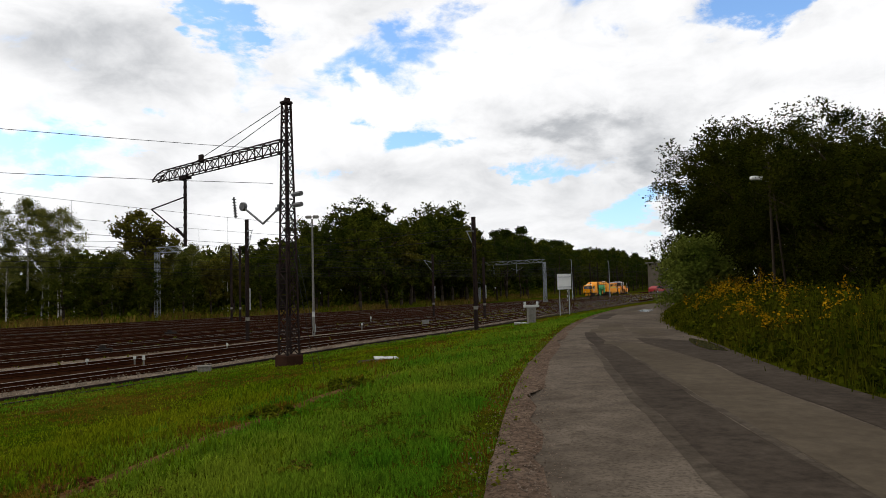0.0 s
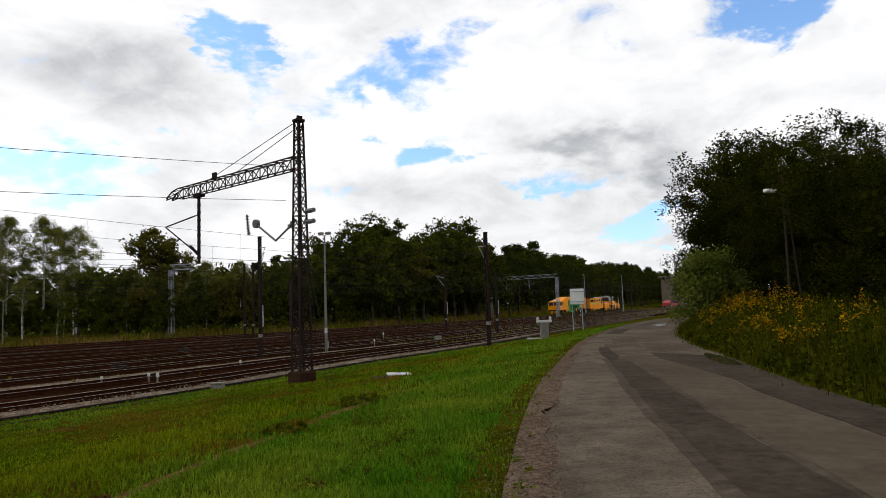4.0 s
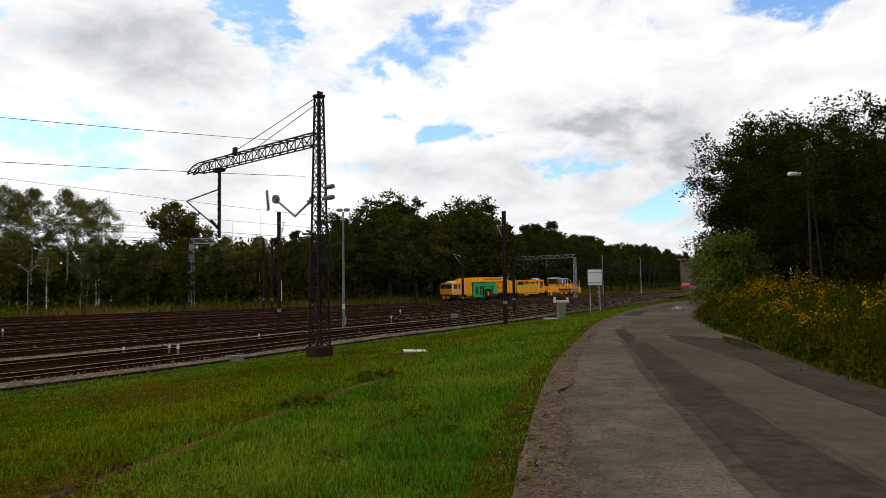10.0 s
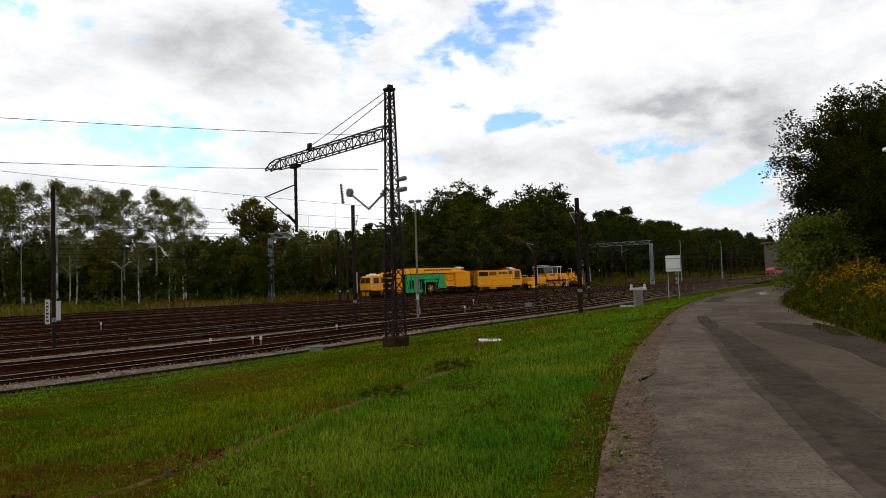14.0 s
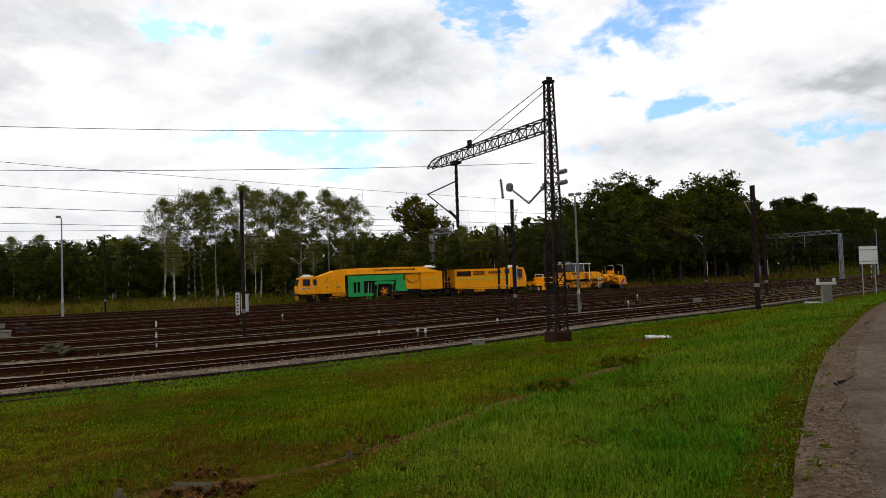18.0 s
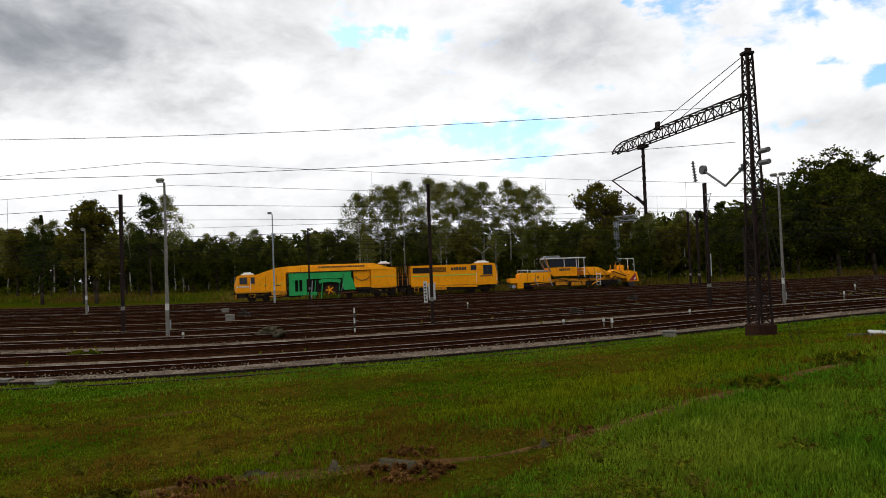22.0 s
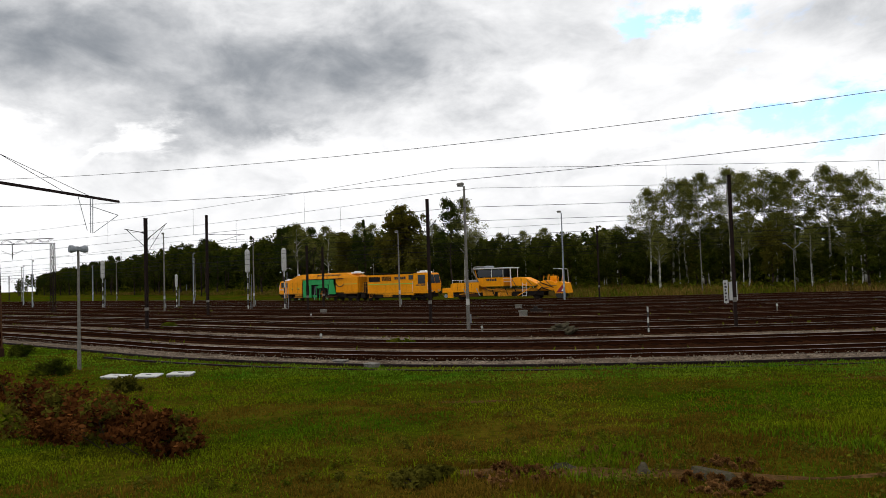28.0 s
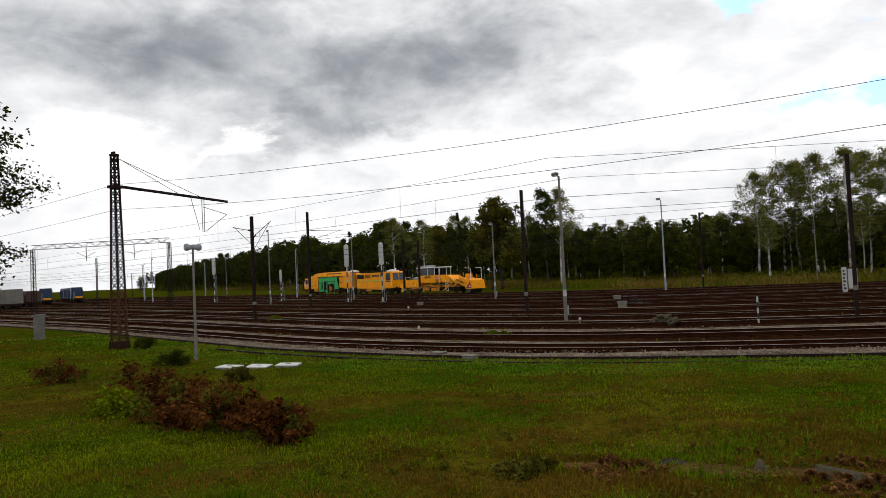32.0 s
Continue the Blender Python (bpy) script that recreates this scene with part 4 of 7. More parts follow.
def wires():
    """Contact and carrying wires over the tracks, feeders along the front."""
    for n, (o, zc, zm, i0, i1) in enumerate(((0.6, 6.5, 8.3, 120, 600), (4.7, 6.2, 7.9, 120, 600), (10.3, 5.6, 7.0, 150, 600), (20.4, 5.6, 7.0, 150, 600), (31.0, 5.6, 7.0, 150, 620), (42.0, 5.6, 7.0, 150, 620), (52.0, 5.6, 7.0, 100, 640))):
        w = thing("overhead_line", Matrix(), "thin dark contact wire hung from a carrying wire", "overhead wire", "overhead lines of the yard", "structure")
        idx = list(range(i0, i1 + 1, 58))
        wire("contact_wire", [on_track(o, i, zc) for i in idx], 0.01 if n < 3 else 0.016, w, 0.05, 3)
        wire("carrying_wire", [on_track(o, i, zm) for i in idx], 0.009 if n < 3 else 0.015, w, 0.32, 8)
        d = Shape()
        for a, b in zip(idx, idx[1:]):
            for j in range(1, 6):
                t = j / 6
                p = Vector(on_track(o, a, 0)).lerp(Vector(on_track(o, b, 0)), t)
                d.rod((p.x, p.y, zc - 0.2 * t * (1 - t)), (p.x, p.y, zm - 1.28 * t * (1 - t)), 0.006, n=4)
        d.done("dropper", M_WIRE, w)
    f = thing("feeder_line", Matrix(), "pair of thin feeder wires strung between the masts", "overhead wire", "", "structure")
    for z, dx in ((9.4, 0.0), (8.0, 0.6)):
        wire("feeder", [(-6.5 - dx, 28.5, z), (-44.2 - dx, -3.5, z), (-110, -45, z)], 0.01, f, 0.7, 14)


masts()
wires()


# ---- trees and shrubs ----
def leaf_cloud(rng, centres, radii, per, size, flat=0.0):
    """Leaf-clump quads scattered round the given centres. Returns (n, 4, 3)."""
    c = np.repeat(centres, per, axis=0)
    r = np.repeat(radii, per)[:, None]
    n = len(c)
    d = rng.normal(size=(n, 3))
    d /= np.linalg.norm(d, axis=1)[:, None]
    p = c + d * r * (np.minimum(np.abs(rng.normal(0, 0.5, (n, 1))), 0.85) + 0.3) * np.array([1, 1, 0.8])
    u = rng.normal(size=(n, 3))
    u[:, 2] *= 1 - flat
    u /= np.linalg.norm(u, axis=1)[:, None]
    w = np.cross(u, rng.normal(size=(n, 3)))
    w /= np.linalg.norm(w, axis=1)[:, None] + 1e-9
    s = size * rng.uniform(0.55, 1.35, (n, 1))
    u, w = u * s, w * s * rng.uniform(0.45, 0.8, (n, 1))
    return np.stack([p - u, p - w * 0.9, p + u, p + w], 1)


def crown_points(rng, kind, h):
    """Clump centres and radii of a crown, for a tree h metres high."""
    out, rad = [], []
    if kind == "pine":
        lo = 0.5
        for i in range(46):
            t = rng.random()
            w = h * 0.15 * (1 - 0.75 * t) * rng.uniform(0.5, 1.1)
            a = rng.uniform(0, math.tau)
            out.append((w * math.cos(a), w * math.sin(a), h * (lo + (1 - lo) * t)))
            rad.append(h * 0.055)
    elif kind == "spruce":
        for i in range(60):
            t = rng.random() ** 0.8
            w = h * 0.17 * (1 - t) * rng.uniform(0.6, 1.1)
            a = rng.uniform(0, math.tau)
            out.append((w * math.cos(a), w * math.sin(a), h * (0.12 + 0.86 * t)))
            rad.append(h * 0.045 * (1.2 - t))
    elif kind == "birch":
        for i in range(95):
            t = rng.random() ** 0.8
            w = h * 0.19 * math.sin(math.pi * min(1, 0.2 + 0.76 * t)) * rng.uniform(0.25, 1.15)
            a = rng.uniform(0, math.tau)
            out.append((w * math.cos(a), w * math.sin(a), h * (0.5 + 0.48 * t)))
            rad.append(h * 0.046 * rng.uniform(0.6, 1.4))
    else:
        lobes = [(rng.uniform(-0.16, 0.16) * h, rng.uniform(-0.16, 0.16) * h, h * rng.uniform(0.3, 0.82), h * rng.uniform(0.1, 0.19)) for _ in range(11)]
        lobes.append((0, 0, h * 0.84, h * 0.14))
        for i in range(120):
            lx, ly, lz, lr = lobes[rng.integers(len(lobes))]
            d = rng.normal(size=3)
            d /= np.linalg.norm(d)
            out.append((lx + d[0] * lr, ly + d[1] * lr, min(h * 0.985, lz + d[2] * lr)))
            rad.append(h * 0.06 * rng.uniform(0.6, 1.3))
    return np.array(out), np.array(rad)


def trunk_shape(rng, kind, h, pts):
    s = Shape()
    r = h * (0.0095 if kind in ("birch", "pine") else 0.017)
    x = y = 0.0
    prev = (0, 0, -0.4)
    top = h * (0.95 if kind != "broad" else 0.75)
    n = 7
    axis = [prev]
    for i in range(1, n + 1):
        x += rng.uniform(-0.012, 0.012) * h
        y += rng.uniform(-0.012, 0.012) * h
        p = (x, y, top * i / n)
        s.rod(prev, p, r * (1.25 - 1.1 * (i - 1) / n), r * (1.25 - 1.1 * i / n), 7)
        prev = p
        axis.append(p)
    for k in rng.choice(len(pts), size=min(16, len(pts)), replace=False):
        q = pts[k]
        z0 = max(h * 0.22, q[2] - np.hypot(q[0], q[1]) * 0.8)
        j = min(n - 1, int(z0 / top * n))
        a = Vector(axis[j]).lerp(Vector(axis[j + 1]), min(1, max(0, z0 / top * n - j)))
        m = a.lerp(Vector(q), 0.55) + Vector((0, 0, h * 0.01))
        s.rod(a, m, r * 0.38, r * 0.24, 5).rod(m, q, r * 0.24, r * 0.07, 5)
    return s


TREES = {}


def tree_kind(key, kind, h, seed, leaf, bark, per=36, size=0.3):
    """One model tree, kept under the ground plan until copied."""
    rng = np.random.default_rng(seed)
    pts, rad = crown_points(rng, kind, h)
    TREES[key] = (trunk_shape(rng, kind, h, pts), leaf_cloud(rng, pts, rad, per, size, 0.3), h, leaf, bark, {})


LABELS = {"birch": "slender birch with a pale trunk and airy crown", "pine": "tall dark pine with a bare lower trunk", "spruce": "narrow dark spruce at the edge of the wood",
          "broad": "dense dark green broadleaf tree", "olive": "rounded broadleaf tree turning olive"}


def tree(key, x, y, h, turn=0.0, label="", group="trees of the wood", z=None):
    ts, lv, h0, leaf, bark, cache = TREES[key]
    k = h / h0
    z = ground_z(x, y) if z is None else z
    if "first" not in cache:
        ob = thing("tree", Matrix(), label or LABELS[key.split("_")[0]], "tree", group)
        t = ts.done("trunk", bark, ob)
        t.data.shade_smooth()
        quads("crown", lv, leaf, ob)
        cache["first"] = ob
    else:
        src = cache["first"]
        ob = new("tree")
        for c in src.children:
            d = new(c.name.split(".")[0], c.data)
            d.parent = ob
        tagged(ob, label or src["label"], "tree", group)
    ob.matrix_world = pose(x, y, z, 0, 0, turn) @ Matrix.Scale(k, 4)
    return ob


for i in range(3):
    tree_kind("broad_%d" % i, "broad", 16, 10 + i, M_LEAF, M_BARK, 64, 0.23)
for i in range(3):
    tree_kind("birch_%d" % i, "birch", 16, 20 + i, M_LEAFB, M_BIRCH, 105, 0.095)
for i in range(2):
    tree_kind("pine_%d" % i, "pine", 18, 30 + i, M_NEEDLE, M_BARK, 70, 0.21)
for i in range(2):
    tree_kind("spruce_%d" % i, "spruce", 16, 40 + i, M_NEEDLE, M_BARK, 64, 0.21)
tree_kind("olive_0", "broad", 14, 51, M_LEAF2, M_BARK, 70, 0.2)
tree_kind("olive_1", "broad", 14, 52, M_LEAF2, M_BARK, 70, 0.2)

for i in range(3):
    rng = np.random.default_rng(60 + i)
    pts, rad = crown_points(rng, "broad", 16)
    pts = np.vstack([pts, pts + rng.normal(0, 0.9, pts.shape)])
    rad = np.concatenate([rad, rad])
    # near trees carry their shade in the leaf colour
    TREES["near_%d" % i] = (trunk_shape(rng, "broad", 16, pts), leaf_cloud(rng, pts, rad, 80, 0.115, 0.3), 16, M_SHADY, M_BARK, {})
LABELS["near"] = "tall dark broadleaf tree beside the road"

# the wood's front edge, and how high it stands against the sky (azimuth, elevation)
WOOD = spline([(132, 425), (100, 372), (75, 330), (40, 255), (15, 205), (-3, 165), (-20, 132), (-36, 113), (-54, 98), (-75, 90), (-100, 84), (-140, 72), (-220, 50), (-330, 20), (-480, -12)], 1.0)
SKYLINE = [(-17, 2.3), (-13.8, 3.0), (-10.2, 3.6), (-6.5, 4.8), (-3.2, 4.9), (0, 6.9), (3, 6.0), (6.3, 7.2), (10.5, 5.9), (14.6, 4.6), (18.5, 3.9), (22, 3.8), (26.6, 3.6),
           (29, 3.8), (40.5, 3.8), (44.5, 3.7), (50.5, 3.5), (54.5, 3.4), (58.5, 3.5), (62.5, 4.2), (66.5, 4.2), (70.5, 4.4), (72.9, 4.7), (76.5, 3.8), (81.5, 3.4), (86.5, 2.3), (89.5, 1.7), (92.5, 0.9), (97.5, 0.45)]


def skyline(az):
    return np.interp(az, [a for a, e in SKYLINE], [e for a, e in SKYLINE])


def wood():
    rng = np.random.default_rng(77)
    i = 0.0
    while i < len(WOOD) - 2:
        x0, y0 = WOOD[int(i)][:2]
        tx, ty = WOOD[int(i) + 1][:2] - WOOD[int(i)][:2]
        d0 = math.hypot(x0, y0)
        i += 4.2 if d0 < 170 else 9.0
        for row in range(2):
            back = row * 9 + rng.uniform(0, 5)
            x, y = x0 + ty * back * -1 + rng.uniform(-1.5, 1.5), y0 + tx * back + rng.uniform(-1.5, 1.5)
            if (x * -ty + y * tx) < (x0 * -ty + y0 * tx):
                x, y = x0 + ty * back, y0 - tx * back
            az = math.degrees(math.atan2(-x, y))
            if az < -19 or az > 99:
                continue
            d = math.hypot(x, y)
            h = d * math.tan(radians(float(skyline(az)))) + EYE - 0.3
            h *= (rng.uniform(0.6, 0.9) if row < 1 else rng.uniform(0.82, 1.02))
            if az > 60 and az < 75:
                key = rng.choice(["pine_0", "pine_1", "birch_0", "olive_0", "spruce_1"])
            elif az > 75 or az < -4:
                key = rng.choice(["pine_0", "pine_1", "broad_1", "pine_0", "spruce_0"])
            elif az > 28:
                key = rng.choice(["broad_0", "broad_2", "birch_1", "olive_1", "broad_1"])
            else:
                key = rng.choice(["broad_0", "broad_1", "broad_2", "pine_1", "olive_1"])
            tree(key, x, y, max(5.0, h), rng.uniform(0, 360))
    # trees that stand out against the sky: azimuth, elevation of the top, distance
    for az, el, d, key in ((33.6, 7.3, 112, "birch_0"), (31.5, 7.3, 113, "birch_1"), (29.3, 6.9, 110, "birch_2"), (35.5, 7.5, 115, "birch_2"), (38.1, 7.75, 112, "birch_1"), (40.1, 7.6, 114, "birch_0"),
                           (42.3, 7.3, 116, "birch_2"), (44.1, 6.6, 113, "birch_1"), (30.5, 6.6, 118, "birch_0"), (34.5, 7.0, 119, "birch_2"), (36.9, 7.3, 120, "birch_0"), (41.3, 7.1, 120, "birch_1"),
                           (23.9, 6.8, 108, "olive_0"), (23.2, 5.6, 111, "olive_1"), (6.5, 7.8, 150, "broad_0"), (5.2, 7.2, 152, "broad_1"), (7.8, 7.1, 151, "broad_2"), (0.2, 7.5, 165, "broad_2"), (1.6, 7.0, 166, "broad_0"), (-1.4, 6.6, 168, "broad_1"),
                           (59.1, 6.7, 122, "birch_0"), (60.3, 6.6, 121, "pine_1"), (64.0, 6.3, 120, "olive_0"), (64.8, 5.9, 121, "olive_1"), (67.5, 5.2, 128, "spruce_0"), (70.6, 4.7, 130, "birch_0"), (72.9, 4.9, 132, "birch_1"), (74.0, 4.4, 133, "pine_0"),
                           (-6.6, 4.95, 200, "pine_0"), (-5.2, 4.8, 200, "broad_1"), (10.6, 6.2, 140, "broad_2")):
        a = radians(az)
        x, y = -d * math.sin(a), d * math.cos(a)
        tree(key, x, y, d * math.tan(radians(el)) + EYE - 0.3, 37 * d % 360)
    # birches at the very edge, whose pale trunks show against the shade
    for k in range(34):
        az = 17 + k * 1.55 + rng.uniform(-0.6, 0.6)
        j = int(np.argmin(np.abs(np.degrees(np.arctan2(-WOOD[:, 0], WOOD[:, 1])) - az)))
        x, y = WOOD[j][:2] * (1 - rng.uniform(0.005, 0.035))
        tree("birch_%d" % rng.integers(3), x, y, math.hypot(x, y) * math.tan(radians(float(skyline(az)))) * rng.uniform(0.8, 1.1) + EYE, rng.uniform(0, 360))
    # dark undergrowth and far woods behind the front rows
    cs, rs = [], []
    for j in range(0, len(WOOD) - 1, 2):
        x0, y0 = WOOD[j][:2]
        az = math.degrees(math.atan2(-x0, y0))
        if az < -19 or az > 99:
            continue
        d0 = math.hypot(x0, y0)
        ux, uy = x0 / d0, y0 / d0
        ragged = 0.98 + 0.22 * noise.noise(Vector((x0 * 0.11, y0 * 0.11, 3.0)))
        for k in range(18):
            b = rng.uniform(3, 34)
            top = ragged * (d0 + b) * math.tan(radians(float(skyline(az)))) + EYE
            cs.append((x0 + ux * b + rng.uniform(-1, 1), y0 + uy * b, rng.uniform(0.0, 0.95) * rng.uniform(0.55, 1) * top - 1.0))
            rs.append(rng.uniform(1.4, 2.6))
        for k in range(9):
            b = rng.uniform(10, 34)
            top = ragged * (d0 + b) * math.tan(radians(float(skyline(az)))) + EYE
            cs.append((x0 + ux * b + rng.uniform(-1, 1), y0 + uy * b, rng.uniform(0.5, 0.93) * top - 0.8))
            rs.append(rng.uniform(1.2, 2.2))
    tagged(quads("far_woods", leaf_cloud(rng, np.array(cs), np.array(rs), 44, 0.55, 0.2), M_LEAF), "dark depth of the mixed wood behind the yard", "woods", kind="stuff")
    cs, rs = [], []
    for j in range(0, len(WOOD) - 1):
        x0, y0 = WOOD[j][:2]
        d0 = math.hypot(x0, y0)
        for k in range(3):
            b = rng.uniform(-4, 2) if k else rng.uniform(-14, -3)
            cs.append((x0 + x0 / d0 * b, y0 + y0 / d0 * b, rng.uniform(0.4, 3.6) * rng.uniform(0.4, 1) * (1 if b > -4 else 0.4) + 0.3))
            rs.append(rng.uniform(0.6, 1.3))
    tagged(quads("undergrowth", leaf_cloud(rng, np.array(cs), np.array(rs), 26, 0.3, 0.2), M_HERB), "dense green shrubs along the edge of the wood", "undergrowth", kind="stuff")


def shrub(name, x, y, r, h, leaf, label, category, n=26, per=60, size=0.1, seed=1, group=""):
    rng = np.random.default_rng(seed)
    z = ground_z(x, y)
    ob = thing(name, pose(x, y, z), label, category, group)
    a, t, q = rng.uniform(0, math.tau, n), rng.random(n), np.sqrt(rng.random(n))
    w = r * q * np.sqrt(np.maximum(0.05, 1 - (t * 0.9) ** 2))
    c = np.stack([w * np.cos(a), w * np.sin(a), h * (0.08 + 0.8 * t)], 1)
    if leaf is M_RUSTLEAF and r > 0.4:
        pick = rng.random(n) < 0.3
        quads("green_foliage", leaf_cloud(rng, c[pick] * 1.1, np.full(int(pick.sum()), min(r, h) * 0.3), per, size, 0.2), M_LEAF2, ob, "leaves still green")
        c, n = c[~pick] * rng.uniform(0.75, 1.3, (int((~pick).sum()), 1)), int((~pick).sum())
    quads("foliage", leaf_cloud(rng, c, np.full(n, min(r, h) * 0.3), per, size, 0.2), leaf, ob)
    s = Shape()
    for p in c[:: max(1, n // 12)]:
        s.rod((p[0] * 0.15, p[1] * 0.15, -0.1), tuple(p), 0.012 * max(1, h), 0.006 * max(1, h), 5)
    s.done("stem_tuft", M_BARK, ob)
    return ob


wood()
# the stand of trees beyond the road
for az, el, d, key in ((-20.6, 9.8, 74, "near_0"), (-22.6, 12.4, 60, "near_1"), (-24.0, 13.2, 56, "near_2"), (-26.3, 12.0, 52, "near_0"), (-28.4, 10.6, 46, "near_1"), (-30.6, 12.9, 40, "near_1"), (-30.0, 12.0, 43, "near_0"),
                       (-32.4, 11.0, 37, "near_2"), (-34.3, 11.6, 33, "near_0"), (-36.5, 11.8, 30, "near_1"), (-25.2, 11.2, 62, "near_1"), (-29.5, 10.5, 52, "near_2"), (-22.4, 11.6, 66, "near_0"), (-33.0, 10, 42, "near_1"),
                       (-40, 12.5, 28, "near_2"), (-46, 15, 26, "near_0"), (-27.4, 9.5, 44, "near_2"), (-31.5, 9.0, 34, "near_0"), (-24.8, 9.5, 50, "near_1")):
    a = radians(az)
    tree(key, -d * math.sin(a), d * math.cos(a), d * math.tan(radians(el)) + EYE - ROAD_Z, 53 * d % 360, "tall dark broadleaf tree beside the road" if "near" in key else "", "trees along the road")
shrub("willow_bush", 18.3, 49.4, 2.8, 5.5, M_WILLOW, "grey-green willow bush leaning over the road", "bush", 110, 190, 0.1, 3)
# dense shade at the foot of the stand, put into near-black leaves
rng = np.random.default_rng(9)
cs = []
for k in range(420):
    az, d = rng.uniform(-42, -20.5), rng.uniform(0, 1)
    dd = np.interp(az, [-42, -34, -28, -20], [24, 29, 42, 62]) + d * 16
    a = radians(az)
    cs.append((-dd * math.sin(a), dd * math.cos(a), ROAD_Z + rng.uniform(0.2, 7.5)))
tagged(quads("thicket", leaf_cloud(rng, np.array(cs), np.full(len(cs), 1.4), 60, 0.2, 0.2), M_SHADY), "roadside thicket with shade put into its near-black leaves", "thicket", kind="stuff")
# the tree whose branches hang in beyond the lattice mast
tree("near_2", -46.8, -13.0, 15.5, 80, "large tree with drooping dark branches beside the tracks", "")


# ---- the track machines (x forward, y to the left, z up from the rail heads) ----
def wheelset(parent, x, r=0.42):
    w = Shape().disc((x, r), r, 0.68, 0.8, 16).disc((x, r), r, -0.8, -0.68, 16).disc((x, r), r + 0.03, 0.64, 0.68, 16).disc((x, r), r + 0.03, -0.68, -0.64, 16).rod((x, -0.7, r), (x, 0.7, r), 0.08, n=8)
    w.done("wheelset", M_STEELD, parent, "dark steel wheelset")


def bogie(parent, x, r=0.42):
    for dx in (-0.9, 0.9):
        wheelset(parent, x + dx, r)
    s = Shape()
    for y in (-0.95, 0.95):
        s.box(x - 1.4, y - 0.07, 0.42, x + 1.4, y + 0.07, 0.68, 0.03)
        for dx in (-0.9, 0.9):
            s.box(x + dx - 0.16, y - 0.11, 0.28, x + dx + 0.16, y + 0.11, 0.6, 0.02)
        s.rod((x - 0.15, y, 0.6), (x - 0.15, y, 0.95), 0.09).rod((x + 0.15, y, 0.6), (x + 0.15, y, 0.95), 0.09)
    s.box(x - 0.25, -0.95, 0.5, x + 0.25, 0.95, 0.7)
    s.done("bogie_frame", M_STEELD, parent)


def buffers(parent, x, way):
    for y in (-0.87, 0.87):
        Shape().rod((x, y, 1.05), (x + way * 0.5, y, 1.05), 0.07, n=8).rod((x + way * 0.5, y, 1.05), (x + way * 0.58, y, 1.05), 0.2, n=12).done("buffer", M_STEELD, parent)


def body(parent, name, outline, half, material, label="", lean=0.12):
    """A sheet-metal body: an outline in x and z, with sides that lean in above their middle."""
    zs = [z for x, z in outline]
    zmid = min(zs) + (max(zs) - min(zs)) * 0.7
    s = Shape().prism(outline, -half, half)
    s.v = [(x, y * (1 - max(0, (z - zmid)) / max(0.1, max(zs) - zmid) * lean), z) for x, y, z in s.v]
    ob = s.done(name, material, parent, label)
    return ob


def panel(parent, name, x0, x1, z0, z1, y, material, label="", t=0.03, sides=(1, -1)):
    """A sheet on each side wall, a part of its own."""
    for sy in sides:
        a, b = sorted((sy * y, sy * (y + t)))
        Shape().box(x0, a, z0, x1, b, z1, min(0.008, t / 3)).done(name, material, parent, label)


def window(parent, x0, x1, z0, z1, y):
    for sy in (1, -1):
        a, b = sorted((sy * y, sy * (y + 0.035)))
        f = Shape().box(x0 - 0.06, a, z0 - 0.06, x1 + 0.06, b, z0).box(x0 - 0.06, a, z1, x1 + 0.06, b, z1 + 0.06).box(x0 - 0.06, a, z0, x0, b, z1).box(x1, a, z0, x1 + 0.06, b, z1)
        f.box((x0 + x1) / 2 - 0.025, a, z0, (x0 + x1) / 2 + 0.025, b, z1)
        fr = f.done("window", M_BLACK, parent, "black-framed cab window")
        if parent.parent is None:
            panel(fr, "pane", x0, x1, z0, z1, y + 0.004, M_GLASS, "dark glass", 0.012, (sy,))
        else:
            panel(parent, "pane", x0, x1, z0, z1, y + 0.004, M_GLASS, "dark glass", 0.012, (sy,))


def dashes(parent, name, x0, x1, z0, z1, y, n, material):
    """Lettering as plain bars, on each side."""
    w = (x1 - x0) / n
    for sy in (1, -1):
        s = Shape()
        p, q = sorted((sy * y, sy * (y + 0.008)))
        for i in range(n):
            a, b = x0 + i * w + w * 0.12, x0 + (i + 1) * w - w * 0.12
            s.box(a, p, z0, b, q, z1 + (0.12 * (z1 - z0) if i % 3 == 0 else 0))
        s.done(name, material, parent)


def beacon(parent, x, z, ln=1.6):
    s = Shape().box(x - ln / 2, -0.75, z, x + ln / 2, 0.75, z + 0.2, 0.06).box(x - ln * 0.3, -0.4, z + 0.2, x + ln * 0.35, 0.4, z + 0.34, 0.05)
    s.done("roof_unit", M_ROOFW, parent, "white roof ventilation unit")


